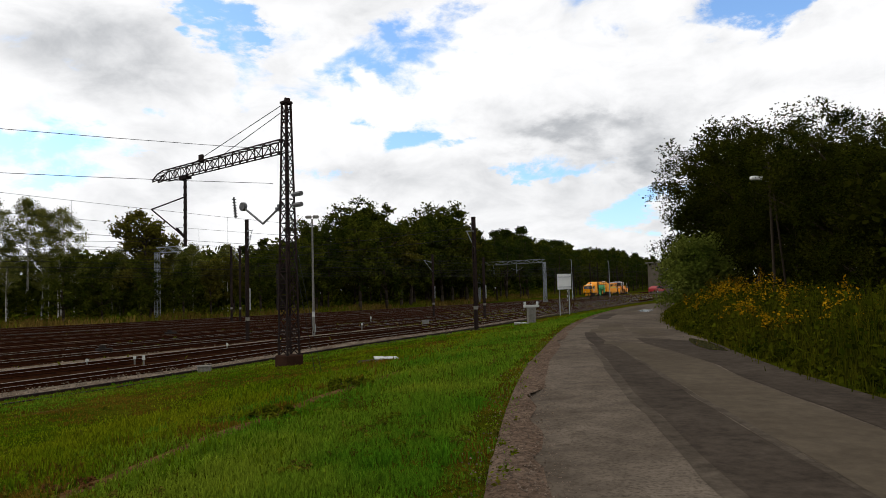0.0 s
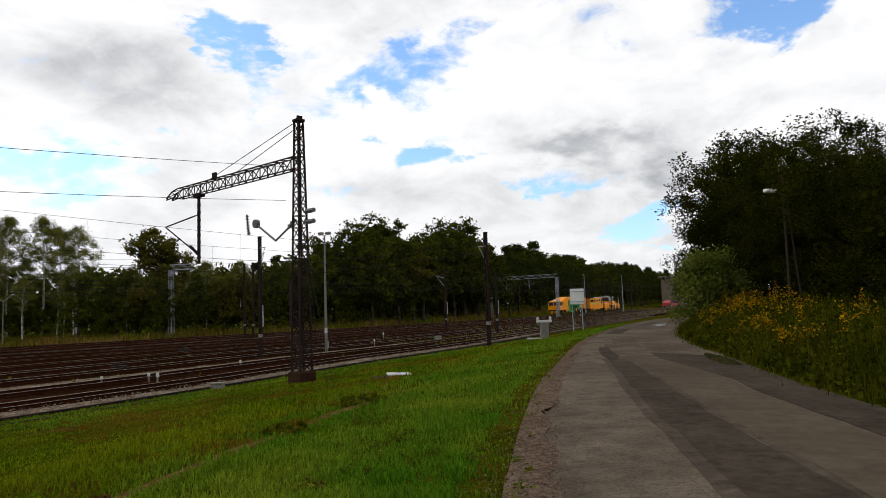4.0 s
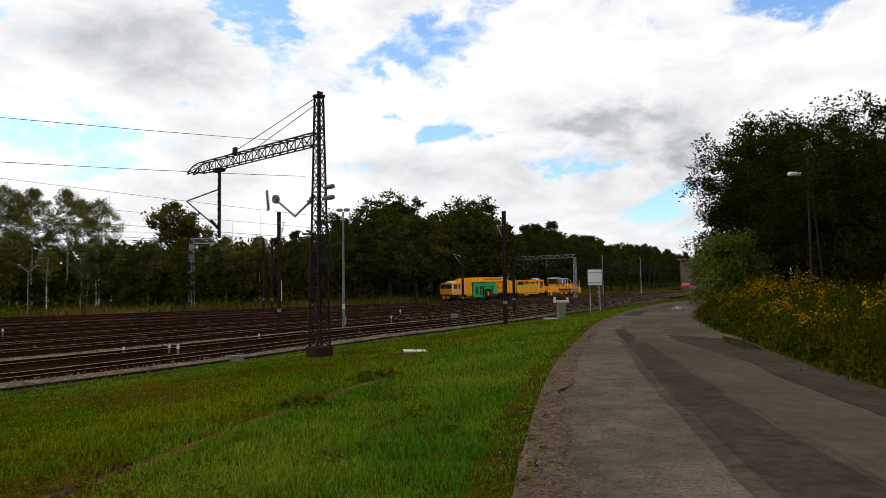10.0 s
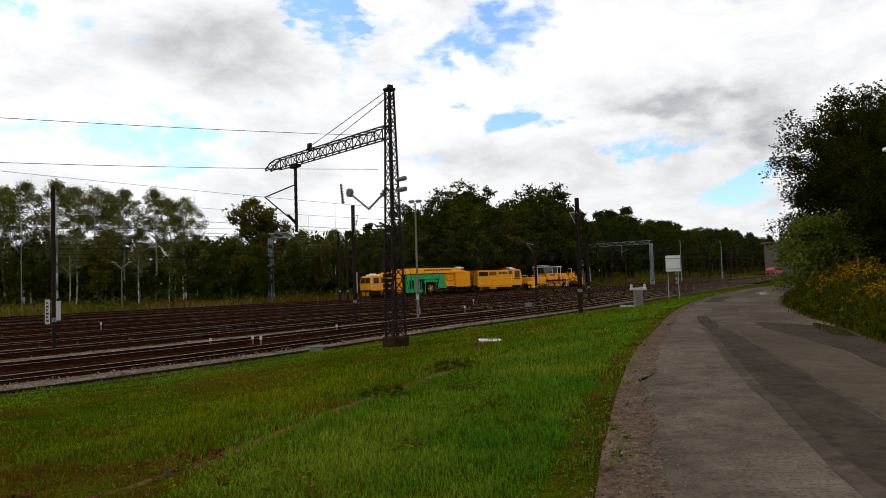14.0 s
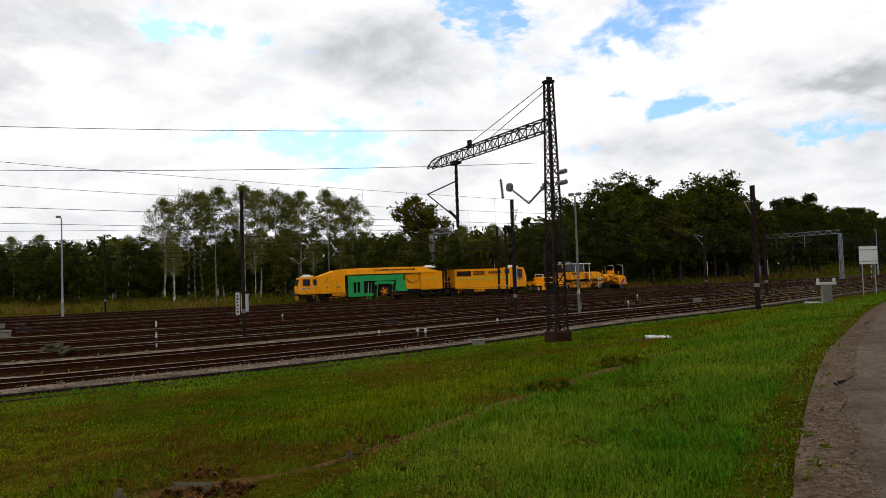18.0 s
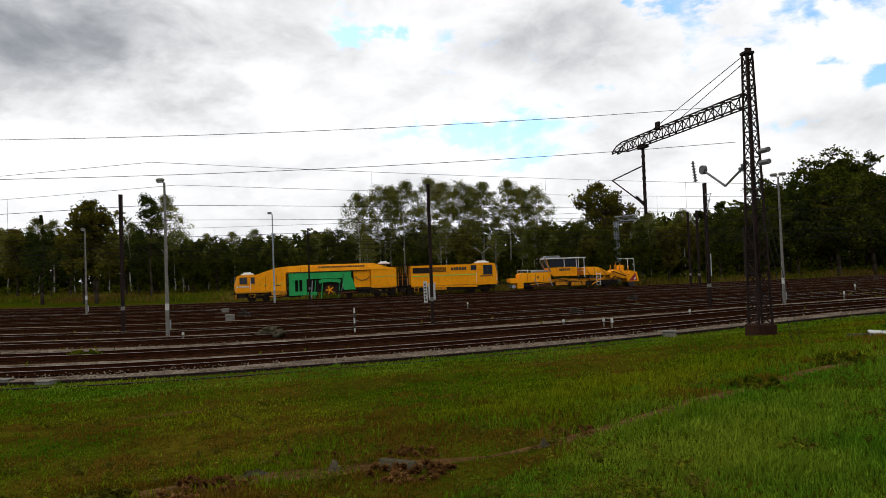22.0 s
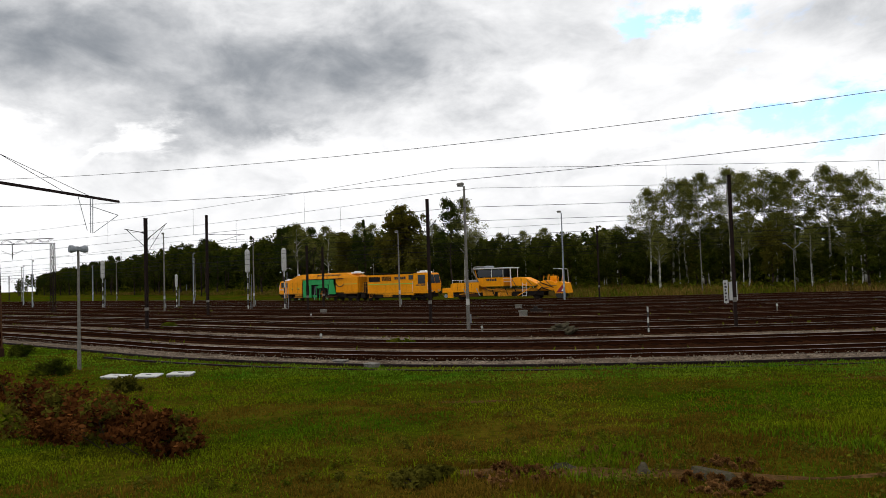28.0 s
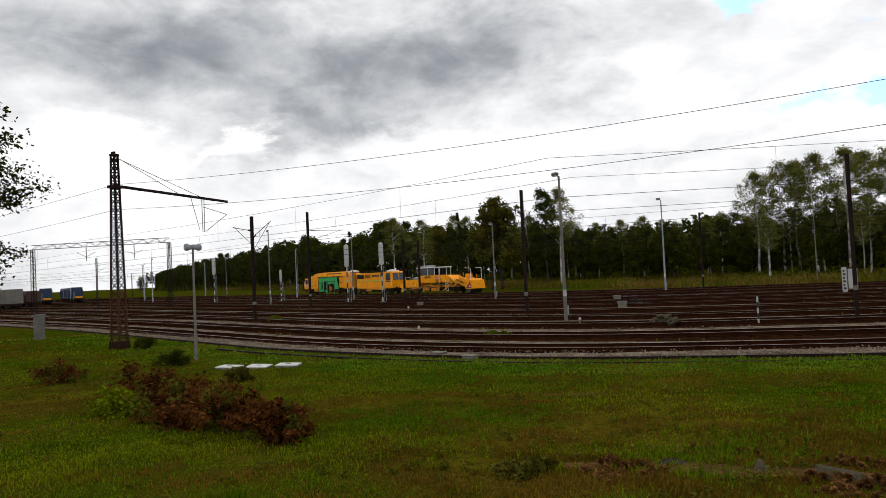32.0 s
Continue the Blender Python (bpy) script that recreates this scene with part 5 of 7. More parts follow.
def cab(parent, x0, x1, z0, z1, half, front):
    """A driver's cab; front: +1 where it faces forward, -1 backward."""
    n = 0.3
    if front > 0:
        o = [(x0, z0), (x1 - 0.08, z0), (x1, z0 + (z1 - z0) * 0.45), (x1 - n, z1 - 0.12), (x1 - n - 0.3, z1), (x0, z1)]
    else:
        o = [(x1, z0), (x1, z1), (x0 + n + 0.3, z1), (x0 + n, z1 - 0.12), (x0, z0 + (z1 - z0) * 0.45), (x0 + 0.08, z0)]
    b = body(parent, "cab", o, half, M_YEL, "yellow driver's cab", 0.08)
    # windscreen
    xf = x1 if front > 0 else x0
    zf = z0 + (z1 - z0) * 0.45
    s = Shape()
    for ya, yb in ((-half * 0.86, -0.06), (0.06, half * 0.86)):
        e = 0.012 * front
        p = [(xf + e, ya, zf + 0.1), (xf + e, yb, zf + 0.1), (xf - front * n * 0.86 + e, yb, z1 - 0.26), (xf - front * n * 0.86 + e, ya, z1 - 0.26)]
        p2 = [(x + 0.03 * front, y, z) for x, y, z in p]
        s.add(p + p2, [(0, 1, 2, 3), (4, 5, 6, 7), (0, 1, 5, 4), (1, 2, 6, 5), (2, 3, 7, 6), (3, 0, 4, 7)])
    s.done("windscreen", M_GLASS, b, "dark split windscreen")
    wa, wb = (x1 - 1.55, x1 - 0.72) if front > 0 else (x0 + 0.72, x0 + 1.75)
    window(b, wa, wb, zf + 0.12, z1 - 0.32, half + 0.002)
    lights = Shape()
    for y in (-0.75, 0.75):
        lights.rod((xf - front * 0.06, y, z0 + 0.3), (xf + front * 0.04, y, z0 + 0.3), 0.11, n=10)
    lights.done("headlight", M_WHITE, b, "round headlights")
    return b


def steps(parent, x, half, z0, z1, material):
    for sy in (1, -1):
        s = Shape()
        y = sy * (half + 0.08)
        s.rod((x - 0.25, y, z0), (x - 0.25, y, z1), 0.025).rod((x + 0.25, y, z0), (x + 0.25, y, z1), 0.025)
        for i in range(max(2, int((z1 - z0) / 0.35))):
            s.rod((x - 0.25, y, z0 + 0.1 + i * 0.35), (x + 0.25, y, z0 + 0.1 + i * 0.35), 0.02)
        s.done("ladder", material, parent)


def tamper_front():
    """The leading part: low cab, rising roof, green tamping bay; 21 m."""
    t = thing("tamping_machine", Matrix(), "long yellow tamping machine with a green tamping bay", "track machine", "track machines")
    h = 1.38
    Shape().box(-10.3, -1.15, 0.95, 10.3, 1.15, 1.22, 0.03).done("underframe", M_STEELD, t)
    bogie(t, 7.6)
    bogie(t, -8.4)
    wheelset(t, -3.9, 0.38)
    cab(t, 8.5, 10.45, 1.2, 3.3, h, 1)
    body(t, "hood", [(4.1, 1.2), (8.5, 1.2), (8.5, 3.3), (7.6, 3.35), (5.4, 4.05), (4.1, 4.2)], h, M_YEL, "rising yellow machine hood")
    panel(t, "hood_door", 7.9, 8.45, 1.35, 3.1, h + 0.002, M_YEL, "narrow side door", 0.02)
    window(t, 8.0, 8.36, 2.3, 2.95, h + 0.024)
    for x in (5.2, 6.6):
        panel(t, "door_seam", x, x + 0.03, 1.3, 3.2, h + 0.001, M_STEELD, "", 0.006)
    body(t, "roof_beam", [(-8.9, 3.5), (4.1, 3.35), (4.1, 4.2), (2.0, 4.28), (-7.1, 4.28), (-8.9, 3.75)], h, M_YEL, "long yellow roof girder", 0.2)
    # the shadow below the girder is drawn as a thin dark strip
    panel(t, "roof_edge", -6.7, 4.05, 3.38, 3.46, h + 0.002, M_STEELD, "dark strip painted as the shadow under the girder", 0.01)
    dashes(t, "roof_lettering", -5.95, 0.0, 3.86, 4.06, h * 0.93, 19, M_BLACK)
    body(t, "rear_hood", [(-10.0, 1.25), (-6.7, 1.25), (-6.7, 3.75), (-8.9, 3.72), (-10.0, 3.6)], h, M_YEL, "yellow rear machine house", 0.05)
    panel(t, "rear_stripe", -9.9, -6.8, 2.52, 2.6, h + 0.002, M_LIME, "thin lime stripe", 0.006)
    panel(t, "hanging_panel", -6.65, -4.5, 1.3, 3.45, h - 0.3, M_YEL, "recessed yellow panel", 0.04)
    for sy in (1, -1):
        Shape().path([(-4.6, sy * (h - 0.2), 2.75), (-5.0, sy * (h - 0.18), 2.3), (-5.5, sy * (h - 0.18), 2.15), (-6.1, sy * (h - 0.18), 2.25), (-6.6, sy * (h - 0.2), 2.6)], 0.05, 6).done("hose", M_BLACK, t, "slack black hose")
    Shape().box(-6.6, -0.9, 0.5, -4.5, 0.9, 1.28, 0.05).done("tank", M_STEELD, t)
    # the green tamping bay: a slotted panel, an arch over the roller, a slanted rear panel
    Shape().box(-4.4, -0.85, 0.9, 3.7, 0.85, 3.35).done("bay_core", M_STEELD, t, "dark machinery inside the bay")
    for sy in (1, -1):
        y0, y1 = sorted((sy * (h - 0.1), sy * (h - 0.02)))
        g = Shape().box(1.5, y0, 0.55, 2.05, y1, 2.45, 0.02).box(2.95, y0, 0.55, 3.7, y1, 2.45, 0.02).box(1.5, y0, 2.45, 3.7, y1, 3.3, 0.02).box(2.05, y0, 0.55, 2.95, y1, 1.05, 0.02).box(2.42, y0, 1.05, 2.56, y1, 2.45)
        g.done("slotted_panel", M_GRN, t, "bright green side panel with two dark slots")
        Shape().prism([(-4.15, 2.55), (1.5, 2.55), (1.5, 3.3), (-4.2, 3.3)], y0, y1).done("bay_beam", M_GRN, t, "bright green upper beam")
        Shape().prism([(-4.75, 1.05), (-3.25, 1.05), (-3.1, 1.3), (-3.05, 2.55), (-4.3, 2.55)], y0, y1).done("rear_panel", M_GRN, t, "slanted green rear panel")
        ya, yb = sorted((sy * 1.12, sy * 1.3))
        arch = [(0.0, 2.3), (-0.15, 1.9), (-0.5, 2.05), (-1.4, 2.12), (-2.3, 2.05), (-2.65, 1.9), (-2.95, 2.3), (-2.4, 2.5), (-0.5, 2.5)]
        Shape().prism(arch[::-1], ya, yb).done("arch_frame", M_GRN, t, "green arched frame over the lining roller")
        k = Shape().disc((-1.4, 1.1), 0.62, *sorted((sy * 1.1, sy * 1.24)), 18)
        hubs = k.done("roller", M_RUSTLOW, t, "round lining roller in worn orange")
        sp = Shape()
        for j in range(5):
            a = j * math.tau / 5
            sp.rod((-1.4, sy * 1.26, 1.1), (-1.4 + 0.52 * math.cos(a), sy * 1.26, 1.1 + 0.52 * math.sin(a)), 0.09, square=True)
        sp.done("spokes", M_YEL, hubs, "yellow spokes")
        for x, c in ((1.25, M_STEELD), (0.95, M_GALV), (0.55, M_GRN), (0.25, M_STEELD), (-0.35, M_GRN), (-2.55, M_GRN), (-2.85, M_STEELD)):
            Shape().rod((x, sy * 1.12, 0.4), (x - 0.18, sy * 1.12, 2.35), 0.07, n=7).rod((x + 0.05, sy * 1.15, 0.12), (x, sy * 1.15, 0.7), 0.045, n=6).done("tamping_tool", c, t)
        Shape().rod((-2.9, sy * 1.28, 0.95), (-3.2, sy * 1.28, 2.3), 0.05, n=6).done("lifting_cylinder", M_GALV, t)
        Shape().box(0.2, sy * 1.16 - 0.05, 0.55, 1.4, sy * 1.16 + 0.05, 0.95, 0.03).done("tool_holder", M_GRN, t)
        Shape().rod((-4.9, sy * 1.25, 0.72), (-2.4, sy * 1.25, 0.62), 0.11, n=8).done("lower_beam", M_RUSTLOW, t, "rusty lower beam")
        Shape().rod((4.2, sy * 1.2, 0.6), (6.2, sy * 1.2, 0.55), 0.06, n=6).done("measuring_rod", M_YELD, t)
    panel(t, "stripe", 4.4, 8.2, 2.05, 2.13, h + 0.003, M_LIME, "thin lime stripe", 0.008)
    dashes(t, "side_lettering", 4.7, 7.6, 1.85, 1.95, h + 0.002, 12, M_BLACK)
    panel(t, "skirt", 4.0, 5.9, 0.75, 1.2, h - 0.06, M_YELD)
    panel(t, "name_plate", 8.7, 10.1, 1.8, 1.95, h + 0.002, M_ROOFW, "white plate with dark marks", 0.01)
    dashes(t, "plate_marks", 8.8, 10.0, 1.83, 1.91, h + 0.013, 7, M_BLACK)
    beacon(t, 9.0, 3.3, 1.4)
    beacon(t, -8.5, 4.1, 1.5)
    Shape().box(2.2, -1.1, 0.4, 5.6, 1.1, 1.0, 0.05).done("equipment_box", M_STEELD, t, "dark equipment cases under the frame")
    for sy in (1, -1):
        Shape().path([(10.4, sy * 1.4, 2.9), (10.75, sy * 1.5, 2.9), (10.75, sy * 1.5, 2.3)], 0.025).box(10.7, sy * 1.5 - 0.1, 2.3, 10.78, sy * 1.5 + 0.1, 2.75).done("mirror", M_BLACK, t)
    steps(t, 8.2, h, 0.5, 1.2, M_YELD)
    for x0, x1, z0 in ((-9.9, -9.5, 0.5), (-7.1, -6.7, 0.45), (-3.4, -2.2, 0.5), (5.7, 6.3, 0.5), (9.1, 10.2, 0.55)):
        Shape().box(x0, -1.2, z0, x1, 1.2, 0.98, 0.03).done("underslung_case", M_STEELD, t, "greasy case under the frame")
    panel(t, "sill", 4.05, 10.2, 1.1, 1.24, h + 0.002, M_YELD, "grimy lower sill", 0.02)
    panel(t, "sill", -9.95, -6.75, 1.12, 1.26, h + 0.002, M_YELD, "grimy lower sill", 0.02)
    for x0, x1 in ((5.35, 6.45), (6.75, 7.75)):
        panel(t, "hood_flap", x0, x1, 1.4, 2.95, h + 0.002, M_YEL, "hinged engine flap", 0.03)
        for sy in (1, -1):
            Shape().box((x0 + x1) / 2 - 0.08, sy * (h + 0.045) - 0.012, 2.1, (x0 + x1) / 2 + 0.08, sy * (h + 0.045) + 0.012, 2.15).done("latch", M_BLACK, t)
    for x0 in (-9.7, -8.6, -7.6):
        panel(t, "rear_flap", x0, x0 + 0.85, 1.45, 2.4, h + 0.002, M_YEL, "hinged machine flap", 0.03)
    for x0 in (-5.5, -2.8, -0.2, 2.2):
        panel(t, "girder_rib", x0, x0 + 0.06, 3.5, 4.1, h - 0.08, M_YELD, "", 0.09)
    for sy in (1, -1):
        r = Shape().path([(3.6, sy * 0.95, 4.2), (3.6, sy * 0.95, 4.62), (-6.6, sy * 0.95, 4.62), (-6.6, sy * 0.95, 4.25)], 0.02, 5)
        for x0 in (-4.0, -1.5, 1.0):
            r.rod((x0, sy * 0.95, 4.25), (x0, sy * 0.95, 4.62), 0.018, n=5)
        r.done("roof_rail", M_STEELD, t, "thin dark roof railing")
        Shape().rod((10.2, sy * (h + 0.05), 1.5), (10.2, sy * (h + 0.05), 2.6), 0.02).rod((8.45, sy * (h + 0.05), 1.4), (8.45, sy * (h + 0.05), 2.6), 0.02).done("grab_rail", M_ROOFW, t, "white grab rails")
        Shape().path([(3.7, sy * 1.3, 3.2), (3.95, sy * 1.34, 2.2), (3.8, sy * 1.3, 1.2)], 0.04, 6).done("hydraulic_hose", M_BLACK, t)
        Shape().path([(-3.3, sy * 1.34, 3.2), (-3.0, sy * 1.36, 2.0), (-2.4, sy * 1.3, 1.3), (-1.9, sy * 1.3, 0.7)], 0.035, 6).done("hydraulic_hose", M_BLACK, t)
        Shape().box(10.28, sy * 0.5 - 0.35, 0.35, 10.42, sy * 0.5 + 0.35, 0.95, 0.03).done("rail_guard", M_YELD, t)
    buffers(t, 10.3, 1)
    return t


def tamper_rear():
    """The trailing cab part; 12.5 m."""
    t = thing("tamping_machine", Matrix(), "yellow trailing cab wagon of the tamping machine", "track machine", "track machines")
    h = 1.38
    Shape().box(-6.0, -1.1, 0.95, 6.1, 1.1, 1.22, 0.03).done("underframe", M_STEELD, t)
    bogie(t, -3.9)
    wheelset(t, 4.6)
    # open platform with rails at the front end
    for sy in (1, -1):
        p = Shape()
        for x in (6.05, 5.55, 5.0, 4.55):
            p.rod((x, sy * 1.3, 1.2), (x, sy * 1.3, 3.75), 0.03, square=True)
        for z in (2.1, 2.6):
            p.rod((6.05, sy * 1.3, z), (4.55, sy * 1.3, z), 0.022)
        p.done("platform_rail", M_YELD, t, "platform railing")
    Shape().box(4.5, -1.3, 1.18, 6.15, 1.3, 1.26).done("platform", M_STEELD, t)
    Shape().box(4.9, -0.6, 1.26, 5.9, 0.6, 2.8, 0.05).done("engine_unit", M_STEELD, t)
    Shape().box(-3.2, -1.3, 3.9, 6.2, 1.3, 3.97, 0.02).done("canopy", M_STEELD, t, "thin dark canopy roof")
    body(t, "hull", [(-3.6, 0.75), (4.5, 1.0), (4.5, 3.72), (-3.6, 3.72)], h, M_YEL, "yellow side walls", 0.04)
    # flat dark sheets: the shade inside the open bay, the backing of the grille
    panel(t, "opening", 2.2, 4.3, 2.75, 3.45, h + 0.002, M_STEELD, "dark sheet standing for the shaded open bay", 0.006)
    panel(t, "opening", 0.2, 1.9, 2.85, 3.45, h + 0.002, M_STEELD, "dark ventilation grille", 0.006)
    for i in range(7):
        panel(t, "louvre", 0.2, 1.9, 2.9 + i * 0.08, 2.93 + i * 0.08, h + 0.01, M_YELD, "", 0.025)
    panel(t, "stripe", -3.6, 4.4, 2.32, 2.44, h + 0.003, M_LIME, "lime green stripe", 0.008)
    dashes(t, "maker_mark", -2.35, -0.35, 3.0, 3.35, h + 0.003, 6, M_BLACK)
    cab(t, -6.2, -3.55, 1.0, 3.8, h, -1)
    window(t, -3.5, -2.9, 3.0, 3.5, h + 0.002)
    dashes(t, "side_lettering", -5.6, -4.0, 2.05, 2.2, h + 0.002, 8, M_BLACK)
    beacon(t, -4.5, 3.8, 1.6)
    Shape().box(-1.9, -1.2, 0.4, 3.4, 1.2, 0.98, 0.05).done("equipment_box", M_STEELD, t, "dark equipment cases under the frame")
    steps(t, 3.9, h, 0.4, 1.2, M_YELD)
    for x0, x1 in ((-5.9, -5.3), (-2.6, -2.0), (3.5, 4.4), (5.2, 6.0)):
        Shape().box(x0, -1.15, 0.45, x1, 1.15, 0.98, 0.03).done("underslung_case", M_STEELD, t, "greasy case under the frame")
    panel(t, "sill", -3.55, 4.45, 1.02, 1.14, h + 0.002, M_YELD, "grimy lower sill", 0.02)
    for sy in (1, -1):
        for x0 in (-2.9, -1.3, 0.3, 1.9, 3.5):
            Shape().rod((x0, sy * 1.2, 3.7), (x0, sy * 1.2, 3.92), 0.03, square=True).done("canopy_post", M_STEELD, t)
        Shape().path([(6.4, sy * 0.7, 1.5), (6.9, sy * 0.7, 1.1), (7.4, sy * 0.7, 1.5)], 0.05, 6).done("coupling_hose", M_BLACK, t)
        Shape().rod((-3.5, sy * (h + 0.05), 1.3), (-3.5, sy * (h + 0.05), 2.7), 0.02).rod((-6.0, sy * (h + 0.05), 1.5), (-6.0, sy * (h + 0.05), 2.5), 0.02).done("grab_rail", M_ROOFW, t, "white grab rails")
    for x0 in (-2.4, -0.6, 1.2, 2.9):
        panel(t, "wall_seam", x0, x0 + 0.03, 1.15, 2.3, h + 0.002, M_YELD, "", 0.012)
    Shape().box(0.2, -1.32, 0.5, 1.8, 1.32, 0.9, 0.04).done("tool_box", M_YELD, t, "worn yellow tool box under the frame")
    buffers(t, -6.1, -1)
    return t


def regulator():
    """Ballast regulator: low hood, raised cab, ploughs and a broom; 16.5 m."""
    t = thing("ballast_regulator", Matrix(), "yellow ballast regulator with a raised glazed cab", "track machine", "track machines")
    Shape().box(-7.4, -0.6, 0.95, 7.8, 0.6, 1.3, 0.04).done("main_beam", M_YELD, t, "worn yellow main frame")
    for x in (5.4, -4.6):
        wheelset(t, x, 0.42)
    body(t, "engine_hood", [(2.75, 1.05), (6.7, 1.05), (6.7, 2.1), (6.4, 2.25), (2.75, 2.3)], 1.25, M_YEL, "low yellow engine hood", 0.1)
    for x in (3.7, 4.7, 5.7):
        panel(t, "hood_seam", x, x + 0.03, 1.15, 2.1, 1.251, M_STEELD, "", 0.006)
    dashes(t, "hood_mark", 4.3, 4.5, 1.5, 1.8, 1.252, 2, M_BLACK)
    Shape().rod((2.9, 0.5, 2.45), (5.0, 0.5, 2.45), 0.17, n=10).done("silencer", M_GALV, t, "grey silencer drum")
    body(t, "front_step", [(6.7, 1.0), (7.9, 1.0), (7.9, 1.6), (6.7, 1.6)], 1.2, M_YEL, "", 0.05)
    for sy in (1, -1):
        Shape().prism([(6.3, 0.3), (7.05, 0.3), (7.05, 1.1), (6.3, 1.1)], *sorted((sy * 1.27, sy * 1.42))).done("plough_blade", M_YEL, t, "yellow side plough blade")
        Shape().disc((7.45, 0.55), 0.24, *sorted((sy * 1.0, sy * 1.12)), 12).done("guide_roller", M_GALV, t)
    body(t, "cab_base", [(-0.6, 1.7), (2.4, 1.7), (2.75, 2.05), (2.95, 2.85), (-0.6, 2.85)], 1.3, M_YEL, "yellow cab base", 0.02)
    dashes(t, "maker_mark", 0.3, 1.7, 2.4, 2.7, 1.3, 6, M_BLACK)
    for x, x2, c in ((2.95, 3.25, M_YEL), (1.0, 1.0, M_ROOFW), (-0.55, -0.55, M_ROOFW), (-1.55, -1.55, M_ROOFW)):
        for sy in (1, -1):
            Shape().rod((x, sy * 1.25, 2.85 if x > -1 else 1.5), (x2, sy * 1.2, 4.0), 0.05, square=True).done("cab_pillar", c, t)
    panel(t, "pane", 1.1, 2.85, 2.93, 3.9, 1.2, M_GLASS, "large cab window", 0.015)
    panel(t, "pane", -0.45, 0.9, 2.93, 3.9, 1.2, M_GLASS, "large cab window", 0.015)
    Shape().add([(3.0, -1.15, 2.9), (3.0, 1.15, 2.9), (3.28, 1.15, 3.95), (3.28, -1.15, 3.95), (2.97, -1.15, 2.9), (2.97, 1.15, 2.9), (3.25, 1.15, 3.95), (3.25, -1.15, 3.95)],
                [(0, 1, 2, 3), (4, 5, 6, 7), (0, 1, 5, 4), (1, 2, 6, 5), (2, 3, 7, 6), (3, 0, 4, 7)]).done("windscreen", M_GLASS, t)
    Shape().box(-1.75, -1.4, 4.0, 3.4, 1.4, 4.12, 0.03).done("cab_roof", M_ROOFW, t, "white cab roof")
    Shape().box(1.4, -0.8, 4.12, 3.2, 0.8, 4.42, 0.08).done("air_conditioner", M_GALV, t, "grey roof unit")
    for sy in (1, -1):
        Shape().rod((2.75, sy * 1.28, 2.3), (3.45, sy * 1.28, 3.7), 0.09).path([(3.45, sy * 1.28, 3.7), (3.45, sy * 1.28, 4.1), (3.2, sy * 1.28, 4.3), (1.9, sy * 1.28, 4.32)], 0.08).done("exhaust", M_CONC, t, "pale slanted exhaust pipe")
        Shape().rod((-1.5, sy * 1.25, 2.3), (-0.6, sy * 1.25, 2.3), 0.025).rod((-1.5, sy * 1.25, 2.7), (-0.6, sy * 1.25, 2.7), 0.025).done("handrail", M_ROOFW, t)
    Shape().box(-1.6, -1.25, 1.45, -0.6, 1.25, 1.55).done("platform", M_STEELD, t)
    body(t, "hopper", [(-4.7, 1.6), (-1.4, 1.75), (-1.35, 2.65), (-2.0, 2.8), (-3.3, 2.75), (-4.0, 2.4), (-4.8, 1.9)], 1.2, M_YEL, "rounded yellow conveyor housing", 0.15)
    panel(t, "hopper_rib", -2.9, -2.8, 1.75, 2.7, 1.14, M_YELD, "", 0.06)
    steps(t, -3.3, 1.25, 0.35, 2.1, M_ROOFW)
    for sy in (1, -1):
        Shape().rod((2.4, sy * 1.3, 1.0), (5.4, sy * 1.35, 0.75), 0.09, square=True).done("plough_arm", M_YELD, t, "worn yellow plough arm")
        Shape().rod((1.6, sy * 1.3, 1.4), (-1.8, sy * 1.38, 0.95), 0.09, square=True).done("plough_arm", M_YELD, t, "worn yellow plough arm")
        Shape().box(0.6, sy * 1.28 - 0.05, 0.5, 2.2, sy * 1.28 + 0.05, 0.95, 0.02).done("shoulder_plough", M_YELD, t, "worn yellow shoulder plough")
        Shape().box(-1.6, sy * 1.3 - 0.05, 0.4, 0.2, sy * 1.3 + 0.05, 0.9, 0.02).done("shoulder_plough", M_YELD, t, "worn yellow shoulder plough")
        Shape().box(2.7, sy * 1.3 - 0.05, 0.4, 5.2, sy * 1.3 + 0.05, 0.72, 0.02).done("shoulder_plough", M_RUSTLOW, t, "rusty shoulder plough")
        for x in (-1.2, 0.6, 2.6, 4.4, -2.4):
            Shape().rod((x, sy * 1.36, 0.5), (x + 0.45, sy * 1.3, 1.5), 0.06, n=6).done("cylinder", M_GALV if x > 2 else M_STEELD, t, "hydraulic cylinder")
        Shape().rod((-4.4, sy * 1.2, 0.5), (-5.4, sy * 1.2, 1.4), 0.07, n=6).rod((-5.4, sy * 1.2, 1.4), (-6.5, sy * 1.2, 1.0), 0.07, n=6).done("linkage", M_STEELD, t)
    # the broom at the rear
    body(t, "broom_frame", [(-7.2, 1.1), (-4.9, 1.2), (-4.8, 1.9), (-5.6, 2.3), (-6.6, 2.25), (-7.1, 1.9)], 1.15, M_YEL, "worn yellow broom frame", 0.1)
    Shape().box(-6.9, -0.5, 2.2, -6.3, 0.5, 2.85, 0.05).done("winch", M_YEL, t)
    Shape().prism([(-8.55, 0.65), (-7.1, 0.65), (-6.9, 1.5), (-7.5, 2.1), (-8.3, 1.9)], -1.3, 1.3).done("broom_housing", M_YEL, t, "yellow broom housing")
